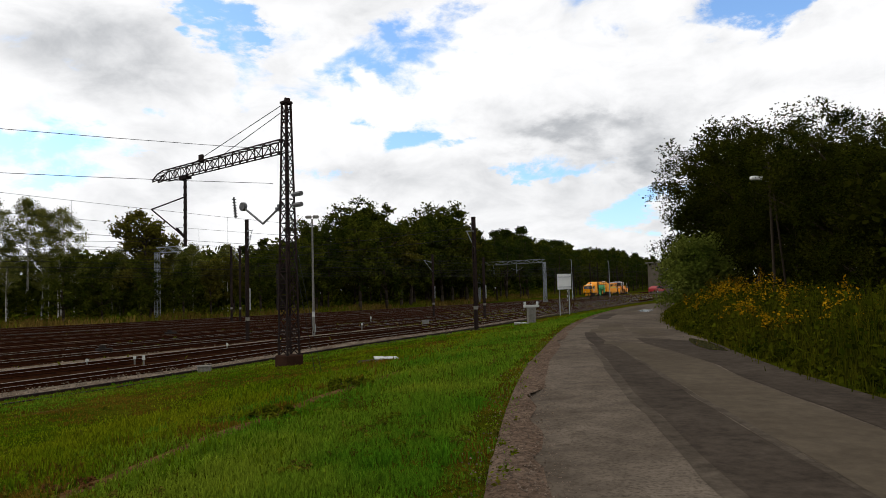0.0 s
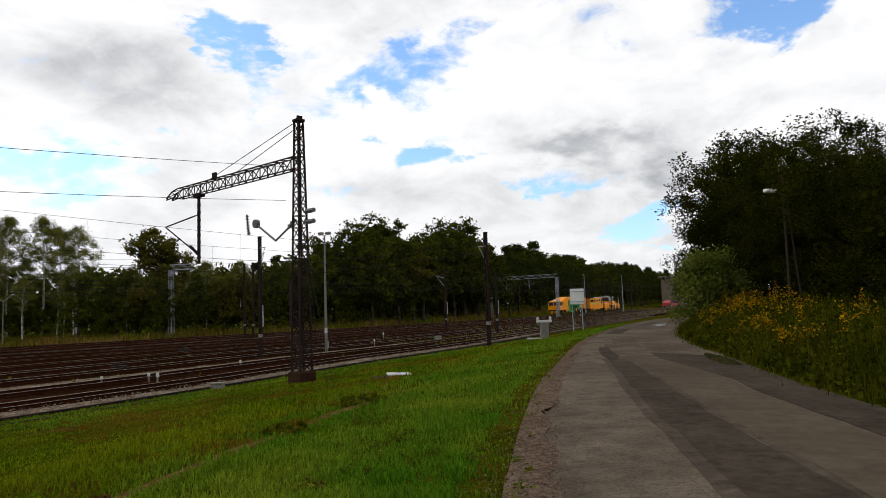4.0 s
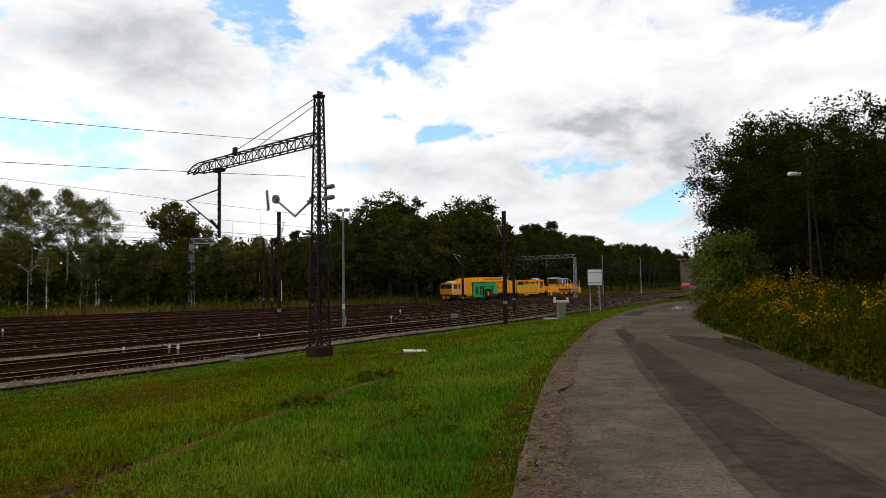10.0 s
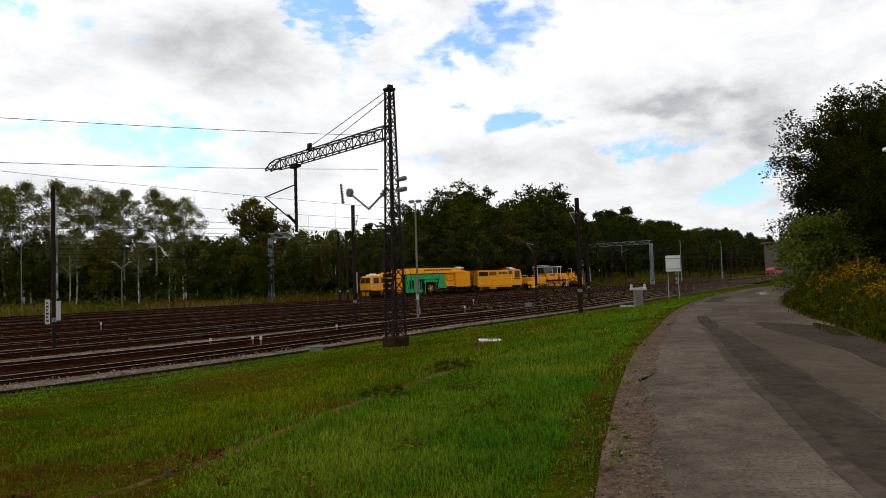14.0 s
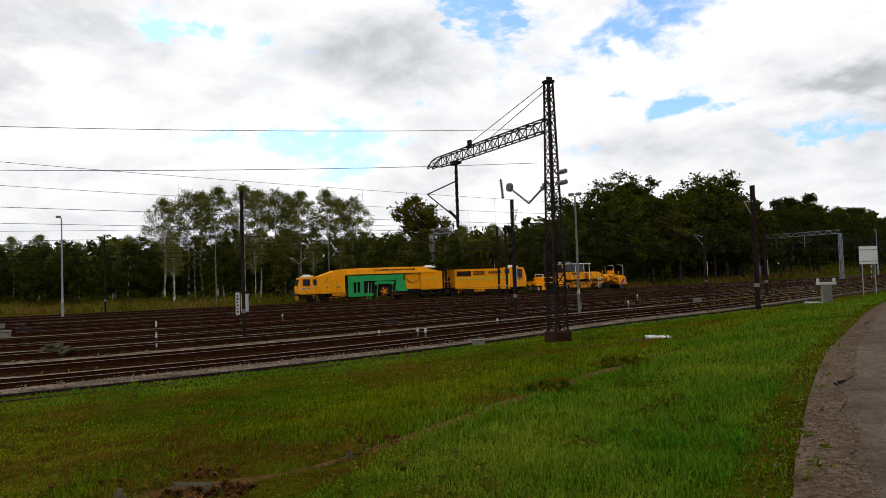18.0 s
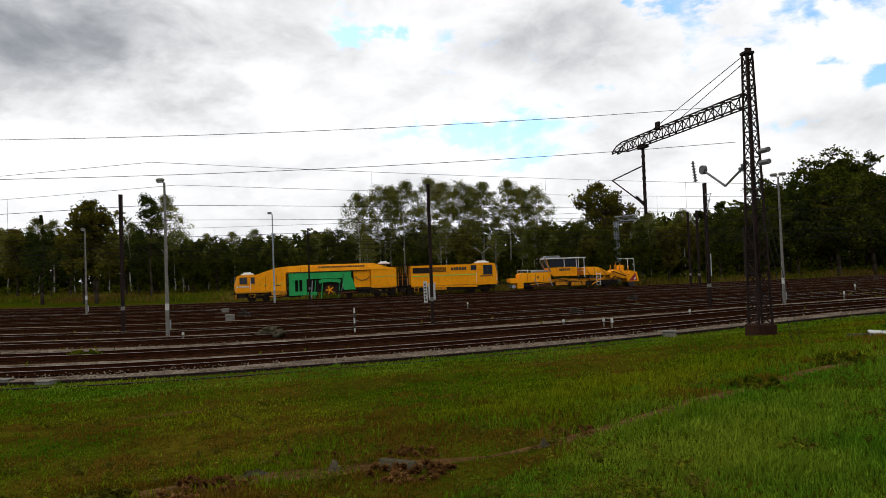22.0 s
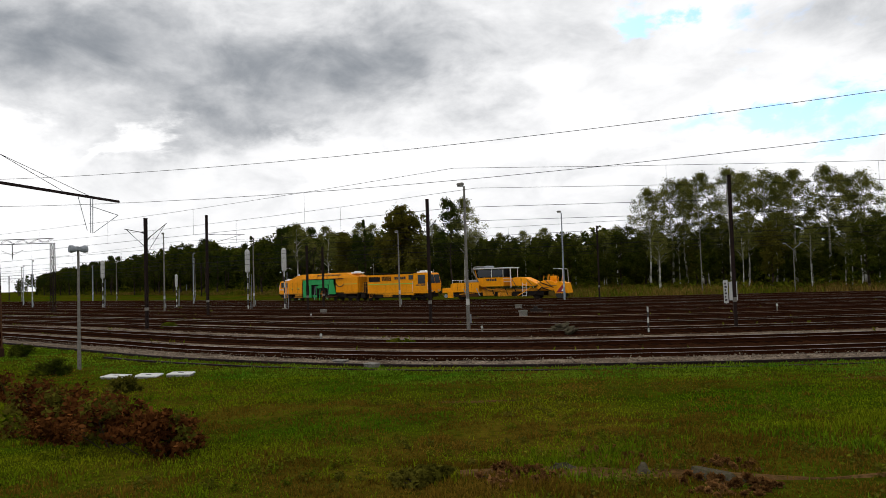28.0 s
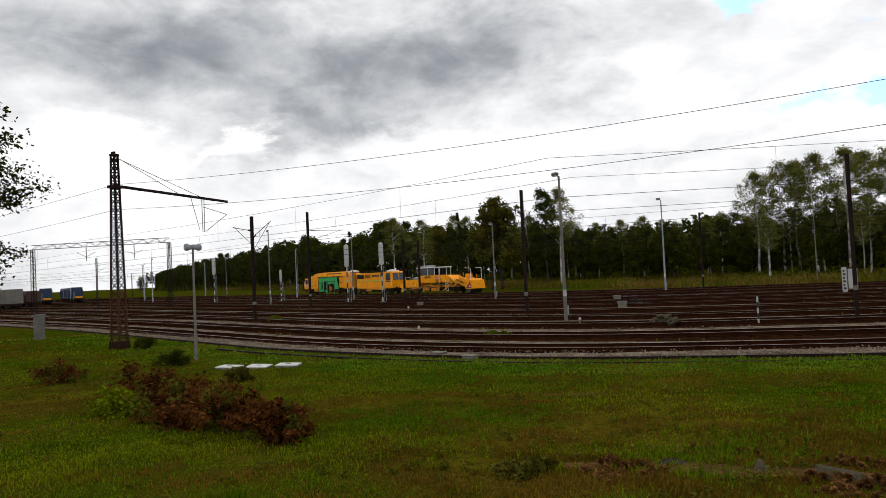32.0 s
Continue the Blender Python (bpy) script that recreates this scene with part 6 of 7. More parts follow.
    for sy in (1, -1):
        y0, y1 = sorted((sy * 1.302, sy * 1.312))
        Shape().prism([(-8.3, 0.75), (-7.2, 0.75), (-8.1, 1.8)], y0, y1).done("warning_board", M_RED, t, "red slanted warning board")
        Shape().prism([(-8.1, 0.9), (-7.85, 0.9), (-8.1, 1.3)], *sorted((sy * 1.312, sy * 1.318))).done("warning_mark", M_ROOFW, t)
        Shape().path([(-8.05, sy * 1.1, 1.9), (-8.05, sy * 1.1, 3.65), (-6.9, sy * 1.1, 3.75)], 0.03).done("lamp_arm", M_ROOFW, t, "thin white arm")
        Shape().rod((-5.2, sy * 1.22, 2.1), (-7.4, sy * 1.22, 1.2), 0.06, n=6).done("lift_cylinder", M_STEELD, t)
    Shape().disc((-7.6, 0.48), 0.45, -1.2, 1.2, 14).done("broom", M_BLACK, t)
    Shape().box(-5.6, -0.95, 0.4, 6.4, 0.95, 0.96, 0.05).done("underframe", M_STEELD, t, "dark gear under the frame")
    for sy in (1, -1):
        r = Shape().path([(6.5, sy * 1.1, 2.2), (6.5, sy * 1.1, 2.62), (5.2, sy * 1.1, 2.62), (5.2, sy * 1.1, 2.25)], 0.025, 5)
        r.done("hood_rail", M_ROOFW, t, "white hood railing")
        for k, (xa, za, xb, zb) in enumerate(((-1.7, 2.6, -3.1, 1.3), (-3.6, 2.5, -5.0, 1.7), (-4.9, 2.2, -6.3, 1.4), (-5.9, 2.4, -7.3, 1.6), (2.2, 1.7, 0.6, 1.1), (6.4, 1.0, 5.2, 0.5))):
            Shape().path([(xa, sy * 1.28, za), ((xa + xb) / 2, sy * 1.34, min(za, zb) + 0.05), (xb, sy * 1.28, zb)], 0.035, 6).done("hydraulic_hose", M_BLACK, t)
        for xa, zb in ((-5.5, 2.9), (-6.15, 3.1), (-7.3, 2.75)):
            Shape().rod((xa, sy * 0.8, 1.9), (xa - 0.15, sy * 0.8, zb), 0.06, n=6).done("lift_ram", M_YELD, t, "upright yellow ram")
        Shape().rod((-2.4, sy * 1.3, 0.45), (-4.2, sy * 1.3, 1.5), 0.08, square=True).done("plough_arm", M_YEL, t)
        Shape().disc((-3.3, 0.75), 0.3, *sorted((sy * 1.1, sy * 1.24)), 12).done("hose_reel", M_STEELD, t)
    for x0 in (-0.2, 0.9, 2.0):
        panel(t, "cab_seam", x0, x0 + 0.03, 1.75, 2.8, 1.302, M_YELD, "", 0.012)
    buffers(t, 7.8, 1)
    return t


FRONT_CAR, REAR_CAR, PLOUGH = tamper_front(), tamper_rear(), regulator()
RUN = offset_line(TRACKS[MAIN])
RUN_S = np.concatenate([[0], np.cumsum(np.linalg.norm(np.diff(RUN, axis=0), axis=1))])


def run_pose(s):
    """A place on the machines' track, s metres along it, facing the way they go."""
    x, y = np.interp(s, RUN_S, RUN[:, 0]), np.interp(s, RUN_S, RUN[:, 1])
    x1, y1 = np.interp(s + 4, RUN_S, RUN[:, 0]), np.interp(s + 4, RUN_S, RUN[:, 1])
    x0, y0 = np.interp(s - 4, RUN_S, RUN[:, 0]), np.interp(s - 4, RUN_S, RUN[:, 1])
    return pose(x, y, float(yard_z(TRACKS[MAIN])), 0, 0, math.degrees(math.atan2(y1 - y0, x1 - x0)))


for _car, _k in ((FRONT_CAR, 0.96), (REAR_CAR, 1.05), (PLOUGH, 1.05)):
    _car.scale = (_k, 1.0, 0.99)


# ---- smaller things of the yard and the verge ----
def loudspeaker_post(x, y, h):
    m = thing("loudspeaker_post", pose(x, y, ground_z(x, y), 0, 0, -70), "slim whitewashed post with two round loudspeakers", "post")
    Shape().rod((0, 0, -0.2), (0, 0, 1.2), 0.085, 0.08, 8).rod((0, 0, 1.2), (0, 0, h), 0.065, 0.05, 8).done("pole", M_CONC, m)
    for s in (-1, 1):
        Shape().rod((s * 0.08, 0, h), (s * 0.26, 0, h + 0.02), 0.1, 0.17, 12).rod((s * 0.26, 0, h + 0.02), (s * 0.36, 0, h + 0.03), 0.17, 0.15, 12).done("loudspeaker", M_GALV, m, "grey round loudspeaker")
    Shape().box(-0.1, -0.1, h - 0.05, 0.1, 0.1, h + 0.12, 0.02).done("head_clamp", M_GALV, m)


def slabs(x, y, turn, n, label):
    for i in range(n):
        a = radians(turn)
        px, py = x + math.cos(a) * i * 1.2, y + math.sin(a) * i * 1.2
        m = thing("concrete_cover", pose(px, py, ground_z(px, py), 1.5 * (i % 2), 2.0, turn + 4 * (i - 1)), label, "concrete cover", "concrete covers in the grass")
        Shape().box(-0.42, -0.36, -0.1, 0.42, 0.36, 0.05, 0.025).done("box", M_CONC, m)
        Shape().box(-0.43, -0.37, 0.05, 0.43, 0.37, 0.11, 0.02).done("lid", M_WHITE, m, "pale concrete lid")
        Shape().rod((-0.1, 0, 0.115), (0.1, 0, 0.115), 0.012).done("lifting_ring", M_RUST, m)


def cross_post(x, y):
    m = thing("concrete_post", pose(x, y, ground_z(x, y), 0, 0, 10), "stout concrete post with a pale crosspiece", "post")
    Shape().box(-0.27, -0.2, -0.2, 0.27, 0.2, 1.15, 0.03).done("shaft", M_CONC, m)
    Shape().box(-0.55, -0.12, 1.15, 0.55, 0.12, 1.32, 0.03).done("crosspiece", M_WHITE, m)
    for s in (-0.45, 0.45):
        Shape().box(s - 0.07, -0.07, 1.32, s + 0.07, 0.07, 1.55, 0.02).done("bracket", M_WHITE, m)


def notice_board(x, y):
    m = thing("notice_board", pose(x, y, ground_z(x, y), 0, 0, 8), "white board seen from behind on two posts", "sign")
    for s in (-0.45, 0.45):
        Shape().rod((s, 0.06, -0.2), (s, 0.06, 3.85), 0.035, n=8).done("post", M_GALV, m)
    Shape().box(-0.64, -0.02, 2.5, 0.64, 0.02, 3.9, 0.008).done("panel", M_ROOFW, m, "blank pale back of the board")
    for z in (2.7, 3.6):
        Shape().box(-0.64, -0.06, z, 0.64, -0.02, z + 0.05).done("batten", M_GALV, m)


def cabinet(x, y, w, d, h, turn, material, label):
    m = thing("relay_cabinet", pose(x, y, ground_z(x, y), 0, 0, turn), label, "cabinet", "lineside cabinets")
    Shape().box(-w / 2, -d / 2, -0.1, w / 2, d / 2, 0.18).done("plinth", M_CONC, m)
    Shape().box(-w / 2, -d / 2, 0.18, w / 2, d / 2, h, 0.03).done("body", material, m)
    Shape().box(-w / 2 - 0.05, -d / 2 - 0.05, h, w / 2 + 0.05, d / 2 + 0.05, h + 0.08, 0.02).done("roof", material, m)
    dr = Shape().box(-w / 2 + 0.06, -d / 2 - 0.02, 0.3, w / 2 - 0.06, -d / 2, h - 0.1, 0.006).done("door", material, m)
    Shape().box(w / 2 - 0.16, -d / 2 - 0.05, h * 0.5, w / 2 - 0.12, -d / 2 - 0.02, h * 0.5 + 0.15).done("handle", M_BLACK, dr)


def sign_column(x, y, turn):
    """The tall white marker plate beside the relay cabinet."""
    m = thing("marker_sign", pose(x, y, ground_z(x, y), 0, 0, turn), "tall white marker plate with upright dark characters", "sign")
    Shape().rod((0, 0, -0.1), (0, 0, 2.3), 0.05, n=8).done("post", M_GALV, m)
    Shape().box(-0.19, -0.1, 0.2, 0.19, -0.05, 2.3, 0.01).done("plate", M_WHITE, m)
    for i in range(6):
        Shape().box(-0.1, -0.108, 0.4 + i * 0.3, 0.1 - 0.07 * (i % 2), -0.102, 0.57 + i * 0.3).done("bar", M_BLACK, m)


def marker(x, y, h, kind, z=None):
    z = ground_z(x, y) if z is None else z
    if kind == "stub":
        m = thing("track_marker", pose(x, y, z), "small white marker post beside the rails", "marker", "markers between the tracks")
        Shape().rod((0, 0, -0.1), (0, 0, h * 0.7), 0.045, n=8).done("stem", M_CONC, m)
        Shape().rod((0, 0, h * 0.7), (0, 0, h), 0.08, 0.065, 10).done("head", M_WHITE, m)
    elif kind == "box":
        m = thing("point_box", pose(x, y, z, 0, 0, 25), "low pale cable box beside the track", "cable box", "boxes between the tracks")
        Shape().box(-0.3, -0.2, -0.05, 0.3, 0.2, h * 0.75, 0.02).done("case", M_CONC, m)
        Shape().box(-0.33, -0.23, h * 0.75, 0.33, 0.23, h, 0.02).done("lid", M_CONC, m)
    elif kind == "motor":
        m = thing("point_machine", pose(x, y, z, 0, 0, 25), "dark cast point machine beside the rails", "point machine", "point machines of the yard")
        Shape().box(-0.5, -0.3, 0, 0.5, 0.3, h * 0.7, 0.04).done("case", M_STEELD, m)
        Shape().rod((-0.1, 0, h * 0.7), (-0.1, 0, h * 1.1), 0.22, 0.16, 10).done("cap", M_STEELD, m)
        Shape().rod((0.5, 0, 0.15), (1.5, 0.3, 0.15), 0.03).done("rod", M_RUST, m)
    else:
        m = thing("stake", pose(x, y, z), "thin stake painted in black and white bands", "stake", "markers between the tracks")
        for i in range(5):
            Shape().rod((0, 0, h * i / 5), (0, 0, h * (i + 1) / 5), 0.05, n=7).done("band", M_BLACK if i % 2 else M_WHITE, m)


def rubble(x, y):
    rnd = random.Random(4)
    m = thing("rubble_heap", pose(x, y, ground_z(x, y)), "low heap of broken grey concrete between tracks", "rubble")
    for i in range(26):
        a, r = rnd.uniform(0, 6.28), rnd.random() ** 0.6
        px, py, s = math.cos(a) * r * 1.15, math.sin(a) * r * 0.6, rnd.uniform(0.14, 0.34)
        top = 0.75 * (1 - r)
        b = Shape().box(-s, -s * 0.7, -s * 0.25, s, s * 0.7, s * 0.25, s * 0.15)
        rot = Euler((rnd.uniform(-1, 1), rnd.uniform(-1, 1), a)).to_matrix()
        b.v = [tuple(rot @ Vector(p) + Vector((px, py, 0.08 + top * 0.6))) for p in b.v]
        b.done("lump", M_WETSTONE, m)


def boulder(x, y, s, seed=1):
    rnd = random.Random(seed)
    m = thing("stone_slab", pose(x, y, ground_z(x, y) - 0.02, 0, 0, rnd.uniform(0, 180)), "flat weathered stone half sunk in the grass", "stone", "stones in the grass")
    b = Shape().box(-s, -s * 0.45, -0.15, s, s * 0.45, 0.1, 0.06)
    b.v = [(p[0] + rnd.uniform(-1, 1) * 0.1 * s, p[1] + rnd.uniform(-1, 1) * 0.1 * s, p[2] + rnd.uniform(-0.02, 0.02)) for p in b.v]
    b.done("block", M_WETSTONE, m)


def wooden_pole(x, y, h):
    m = thing("street_lamp", pose(x, y, ROAD_Z, 0, 0, 12), "braced wooden pole with a white lamp on an arm", "street lamp")
    Shape().rod((0, 0, -0.3), (0, 0, h), 0.085, 0.06, 9).done("pole", M_BARK, m)
    Shape().rod((1.0, 0.2, -0.3), (0.1, 0, h * 0.97), 0.06, 0.05, 8).done("strut", M_BARK, m)
    Shape().rod((0, 0, h - 1.1), (-0.7, -0.1, h - 0.95), 0.03).done("arm", M_GALV, m)
    hd = Shape().box(-1.2, -0.24, h - 1.0, -0.5, 0.04, h - 0.8, 0.05).done("lamp_head", M_ROOFW, m, "white lamp housing")
    Shape().rod((-0.3, 0, h - 0.3), (0.3, 0, h - 0.3), 0.04).done("insulator_arm", M_STEELD, m)


def signal_box(x, y, turn):
    """The two-storey signal box beyond the bend."""
    m = thing("signal_box", pose(x, y, ROAD_Z - 0.3, 0, 0, turn), "pale plastered two-storey signal box with a flat roof", "building")
    t = 0.3
    walls = [(-5, -3, 0, 5, -3 + t, 4.2), (-5, 3 - t, 0, 5, 3, 6.6), (-5, -3 + t, 0, -5 + t, 3 - t, 6.6), (5 - t, -3 + t, 0, 5, 3 - t, 6.6), (-5, -3, 5.7, 5, -3 + t, 6.6)]
    walls += [(x0, -3, 4.2, x0 + 0.4, -3 + t, 5.7) for x0 in (-5, -2.7, -0.2, 2.3, 4.6)]
    for w in walls:
        Shape().box(*w).done("wall", M_PLASTER, m)
    Shape().box(-5.4, -3.5, 6.6, 5.4, 3.4, 6.85, 0.04).done("roof", M_CONC, m, "flat overhanging roof")
    for x0 in (-4.6, -2.3, 0.2, 2.7):
        wn = Shape().box(x0, -2.95, 4.2, x0 + 1.9, -2.88, 4.28).box(x0, -2.95, 5.62, x0 + 1.9, -2.88, 5.7).box(x0 + 0.91, -2.95, 4.28, x0 + 0.99, -2.88, 5.62).done("window", M_WHITE, m)
        Shape().box(x0, -2.9, 4.28, x0 + 1.9, -2.88, 5.62).done("pane", M_GLASS, wn)
    for x0 in (-3.5, 1.5):
        wn = Shape().box(x0 - 0.06, -3.05, 0.94, x0 + 1.06, -2.995, 1.0).box(x0 - 0.06, -3.03, 1.0, x0, -2.995, 2.0).box(x0 + 1, -3.03, 1.0, x0 + 1.06, -2.995, 2.0).box(x0 - 0.06, -3.03, 2.0, x0 + 1.06, -2.995, 2.06).done("window", M_WHITE, m)
        Shape().box(x0, -3.02, 1.0, x0 + 1, -2.998, 2.0).done("pane", M_GLASS, wn)
    Shape().box(-0.8, -3.06, 0, 0.2, -2.998, 2.05, 0.01).done("door", M_BROWN, m)
    Shape().box(-5.2, -4.0, 4.0, 5.2, -3.0, 4.1, 0.02).done("gallery", M_CONC, m)


def car(x, y, turn):
    m = thing("car", pose(x, y, ROAD_Z, 0, 0, turn), "small red hatchback parked beside the road", "car")
    o = [(-1.9, 0.35), (1.95, 0.35), (2.0, 0.7), (1.1, 0.88), (0.55, 1.38), (-1.2, 1.42), (-1.85, 0.95)]
    body(m, "body", o, 0.82, M_RED, "glossy red bodywork", 0.25)
    for sy in (1, -1):
        Shape().prism([(-1.35, 0.95), (0.85, 0.92), (0.45, 1.3), (-1.1, 1.32)], *sorted((sy * 0.78, sy * 0.8))).done("side_window", M_GLASS, m)
        for xx in (-1.2, 1.25):
            wl = Shape().disc((xx, 0.3), 0.3, *sorted((sy * 0.68, sy * 0.84)), 16).done("wheel", M_TYRE, m)
            Shape().disc((xx, 0.3), 0.18, *sorted((sy * 0.84, sy * 0.85)), 12).done("rim", M_GALV, wl)
        Shape().box(1.9, sy * 0.55 - 0.15, 0.58, 2.0, sy * 0.55 + 0.15, 0.72, 0.02).done("headlight", M_WHITE, m)
        Shape().box(-1.93, sy * 0.6 - 0.12, 0.7, -1.86, sy * 0.6 + 0.12, 0.95, 0.02).done("tail_light", M_RED, m)


def wagon(x, y, turn, ln, h, material, label, loco=False, z=0.3):
    m = thing("locomotive" if loco else "freight_wagon", pose(x, y, z, 0, 0, turn), label, "locomotive" if loco else "wagon", "" if loco else "wagons standing in the yard")
    for xx in (-ln / 2 + 2.2, ln / 2 - 2.2):
        bogie(m, xx)
    Shape().box(-ln / 2, -1.2, 0.9, ln / 2, 1.2, 1.2, 0.03).done("underframe", M_STEELD, m)
    if loco:
        body(m, "hood", [(-ln / 2, 1.2), (ln / 2, 1.2), (ln / 2, 2.9), (-ln / 2, 2.9)], 1.05, material, "long low engine hood")
        c = body(m, "driver_cab", [(-1.6, 1.2), (1.6, 1.2), (1.6, 4.1), (-1.6, 4.1)], 1.42, material, "raised driver's cab")
        window(c, -1.2, 1.2, 2.9, 3.6, 1.423)
        Shape().box(ln / 2, -0.9, 1.3, ln / 2 + 0.05, 0.9, 1.7).done("front_band", M_YEL, m, "yellow warning band")
    else:
        body(m, "tub", [(-ln / 2, 1.2), (ln / 2, 1.2), (ln / 2, h), (-ln / 2, h)], 1.4, material, "ribbed wagon body", 0.06)
        for i in range(int(ln / 1.2)):
            panel(m, "rib", -ln / 2 + 0.5 + i * 1.2, -ln / 2 + 0.6 + i * 1.2, 1.3, h - 0.6, 1.4, material, "", 0.08)
    buffers(m, ln / 2, 1)
    buffers(m, -ln / 2, -1)


def small_things():
    loudspeaker_post(-33.5, 0.4, 5.1)
    slabs(-28.6, 1.5, 61, 3, "low pale concrete cable-pit cover in the grass")
    slabs(-2.2, 25.2, 15, 1, "pale concrete cable-pit cover in the grass")
    boulder(-2.9, 25.0, 0.35, 3)
    slabs(5.6, 50.5, 20, 1, "pale concrete cable-pit cover on the verge")
    cross_post(6.0, 47.5)
    notice_board(10.9, 62)
    cabinet(-58.6, -9.9, 0.62, 0.5, 1.75, 150, M_CONC, "grey concrete relay cabinet at the edge of the grass")
    sign_column(-42.6, 53.06, 38)
    cabinet(-45.8, 58.2, 0.75, 0.5, 1.9, 38, M_WHITE, "pale relay cabinet beside the marker sign")
    rubble(-32.0, 25.3)
    for x, y, h, k in ((-35.9, 22.2, 0.5, "stub"), (-46.4, 32.9, 0.55, "box"), (-18.6, 35.6, 0.45, "stub"), (-16.4, 36.2, 0.5, "stub"), (-11.4, 32.4, 0.3, "box"), (-7.6, 62.6, 0.7, "stub"),
                       (-15.0, 34.1, 0.7, "stub"), (-21.7, 43.6, 0.5, "motor"), (-28.7, 28.8, 1.5, "stake"), (-28.4, 10.2, 0.2, "box"), (-26.6, 10.9, 0.16, "box"), (-50, 37, 0.5, "motor"),
                       (-34, 48, 0.6, "stub"), (-62, 20, 0.5, "stub"), (-70, 24, 0.45, "box"), (-39, 13, 0.5, "stub"), (-8, 74, 0.8, "stub"), (-2, 70, 0.5, "box"), (-57, 40, 0.4, "box"), (-24, 60, 0.5, "motor"), (-14, 44, 0.5, "stub"), (12, 98, 0.8, "stub")):
        marker(x, y, h, k)
    boulder(-5.6, 5.9, 0.26, 1)
    boulder(-6.2, 5.5, 0.18, 6)
    boulder(-6.9, 4.9, 0.15, 7)
    boulder(-4.6, 7.6, 0.14, 5)
    wooden_pole(17.7, 36.6, 8.2)
    signal_box(50, 147, 12)
    car(43.0, 138, 40)
    wagon(-171, -34.5, 27, 13, 4.2, M_CONC, "pale grey hopper wagon standing in the yard", z=0.0)
    wagon(-176, -31.2, 20, 11, 3.6, M_BROWN, "brown open freight wagon in the yard", z=0.1)
    wagon(-196, -31.0, 12, 12, 3.9, M_BLUE, "dark blue shunting locomotive with a yellow warning band", True, 0.1)
    wagon(-208, -25.6, 12, 13, 4.2, M_BLUE, "dark blue locomotive at the head of its wagons", True, 0.1)
    wagon(-221, -28.4, 12, 13, 4.0, M_BLUE, "dark blue covered wagon in the yard", z=0.1)
    wagon(-235, -31.4, 12, 13, 4.0, M_BLUE, "dark blue covered wagon in the yard", z=0.1)
    # distant masts and lamps of the yard throat
    rnd = random.Random(12)
    for i in range(18):
        az, d = rnd.uniform(78, 99), rnd.uniform(130, 300)
        a = radians(az)
        x, y = -d * math.sin(a), d * math.cos(a)
        if i % 3 == 0:
            lamp_post(x, y, 10, 1 + i % 2, rnd.uniform(0, 360))
        elif i % 3 == 1:
            lamp_post(x, y, 9.0, 1, rnd.uniform(0, 360), True)
        else:
            post_mast(x, y, 8.8, 120, ((7.6, 3.0, 0.4),), collar=False)
    for x, y, h in ((36, 168, 9), (38.5, 171, 9), (52, 205, 9), (58, 222, 9), (30, 158, 8)):
        post_mast(x, y, h, 150, ((h - 1, 3.0, 0.3),), collar=False)
    for x, y in ((46, 190), (33, 176)):
        lamp_post(x, y, 10, 1, 120, True)
    signal(27, 150, 6.0, 0)
    # cross-span wires from the brown post into the yard
    c = thing("cross_span", Matrix(), "thin steel cross-span between two overhead line posts", "overhead wire", "", "structure")
    for z in (7.2, 8.0):
        wire("span", [(2.3, 50.5, z), (-24.5, 82, z + 0.6)], 0.016, c, 0.25, 6)


small_things()

# shrubs on the verge
for i, (x, y, r, h, leaf, lab) in enumerate((
        (-20.6, -1.3, 0.85, 0.8, M_RUSTLEAF, "rust-brown dying shrub on the grass"), (-19.2, -1.0, 0.7, 0.75, M_RUSTLEAF, "rust-brown dying shrub on the grass"),
        (-17.6, -1.6, 0.6, 0.6, M_GRASS, "bright green low shrub on the grass"), (-16.4, -0.5, 0.95, 0.85, M_RUSTLEAF, "rust-brown dying shrub on the grass"),
        (-14.6, 0.1, 0.95, 0.8, M_RUSTLEAF, "rust-brown dying shrub on the grass"), (-13.2, 0.5, 0.85, 0.65, M_RUSTLEAF, "rust-brown dying shrub on the grass"),
        (-12.1, 1.0, 0.8, 0.6, M_RUSTLEAF, "rust-brown dying shrub on the grass"), (-27, -4.2, 0.9, 0.7, M_RUSTLEAF, "rust-brown dying shrub on the grass"),
        (-31.5, -0.6, 0.7, 0.6, M_LEAF, "dark low shrub in the grass"), (-23.5, 1.4, 0.5, 0.45, M_LEAF2, "dark low shrub in the grass"), (-42.6, -2.0, 0.8, 0.6, M_LEAF, "dark low shrub at the foot of the mast"),
        (-7.6, 3.4, 0.45, 0.16, M_LEAF2, "small dark clump of weeds"), (-6.9, 4.3, 0.6, 0.07, M_DEAD, "flat heap of withered brown weeds"), (-5.2, 5.7, 0.55, 0.06, M_DEAD, "flat heap of withered brown weeds"), (-7.2, 5.9, 0.5, 0.07, M_DEAD, "flat heap of withered brown weeds"), (-5.9, 6.6, 0.38, 0.06, M_DEAD, "small russet clump of weeds"), (-4.5, 8.4, 0.4, 0.06, M_DEAD, "small russet clump of weeds"),
        (-3.1, 12.6, 0.6, 0.14, M_HERB, "small dark clump of weeds"), (-2.2, 16.0, 0.7, 0.16, M_HERB, "small dark clump of weeds"), (-33.5, 15.5, 0.8, 0.4, M_HERB, "green weeds between the tracks"), (-62, 7.6, 0.8, 0.5, M_HERB, "green weeds between the tracks"))):
    shrub("shrub", x, y, r, h, leaf, lab, "shrub", 34, 64, 0.05 if r > 0.4 else 0.03, 100 + i, "shrubs on the verge")


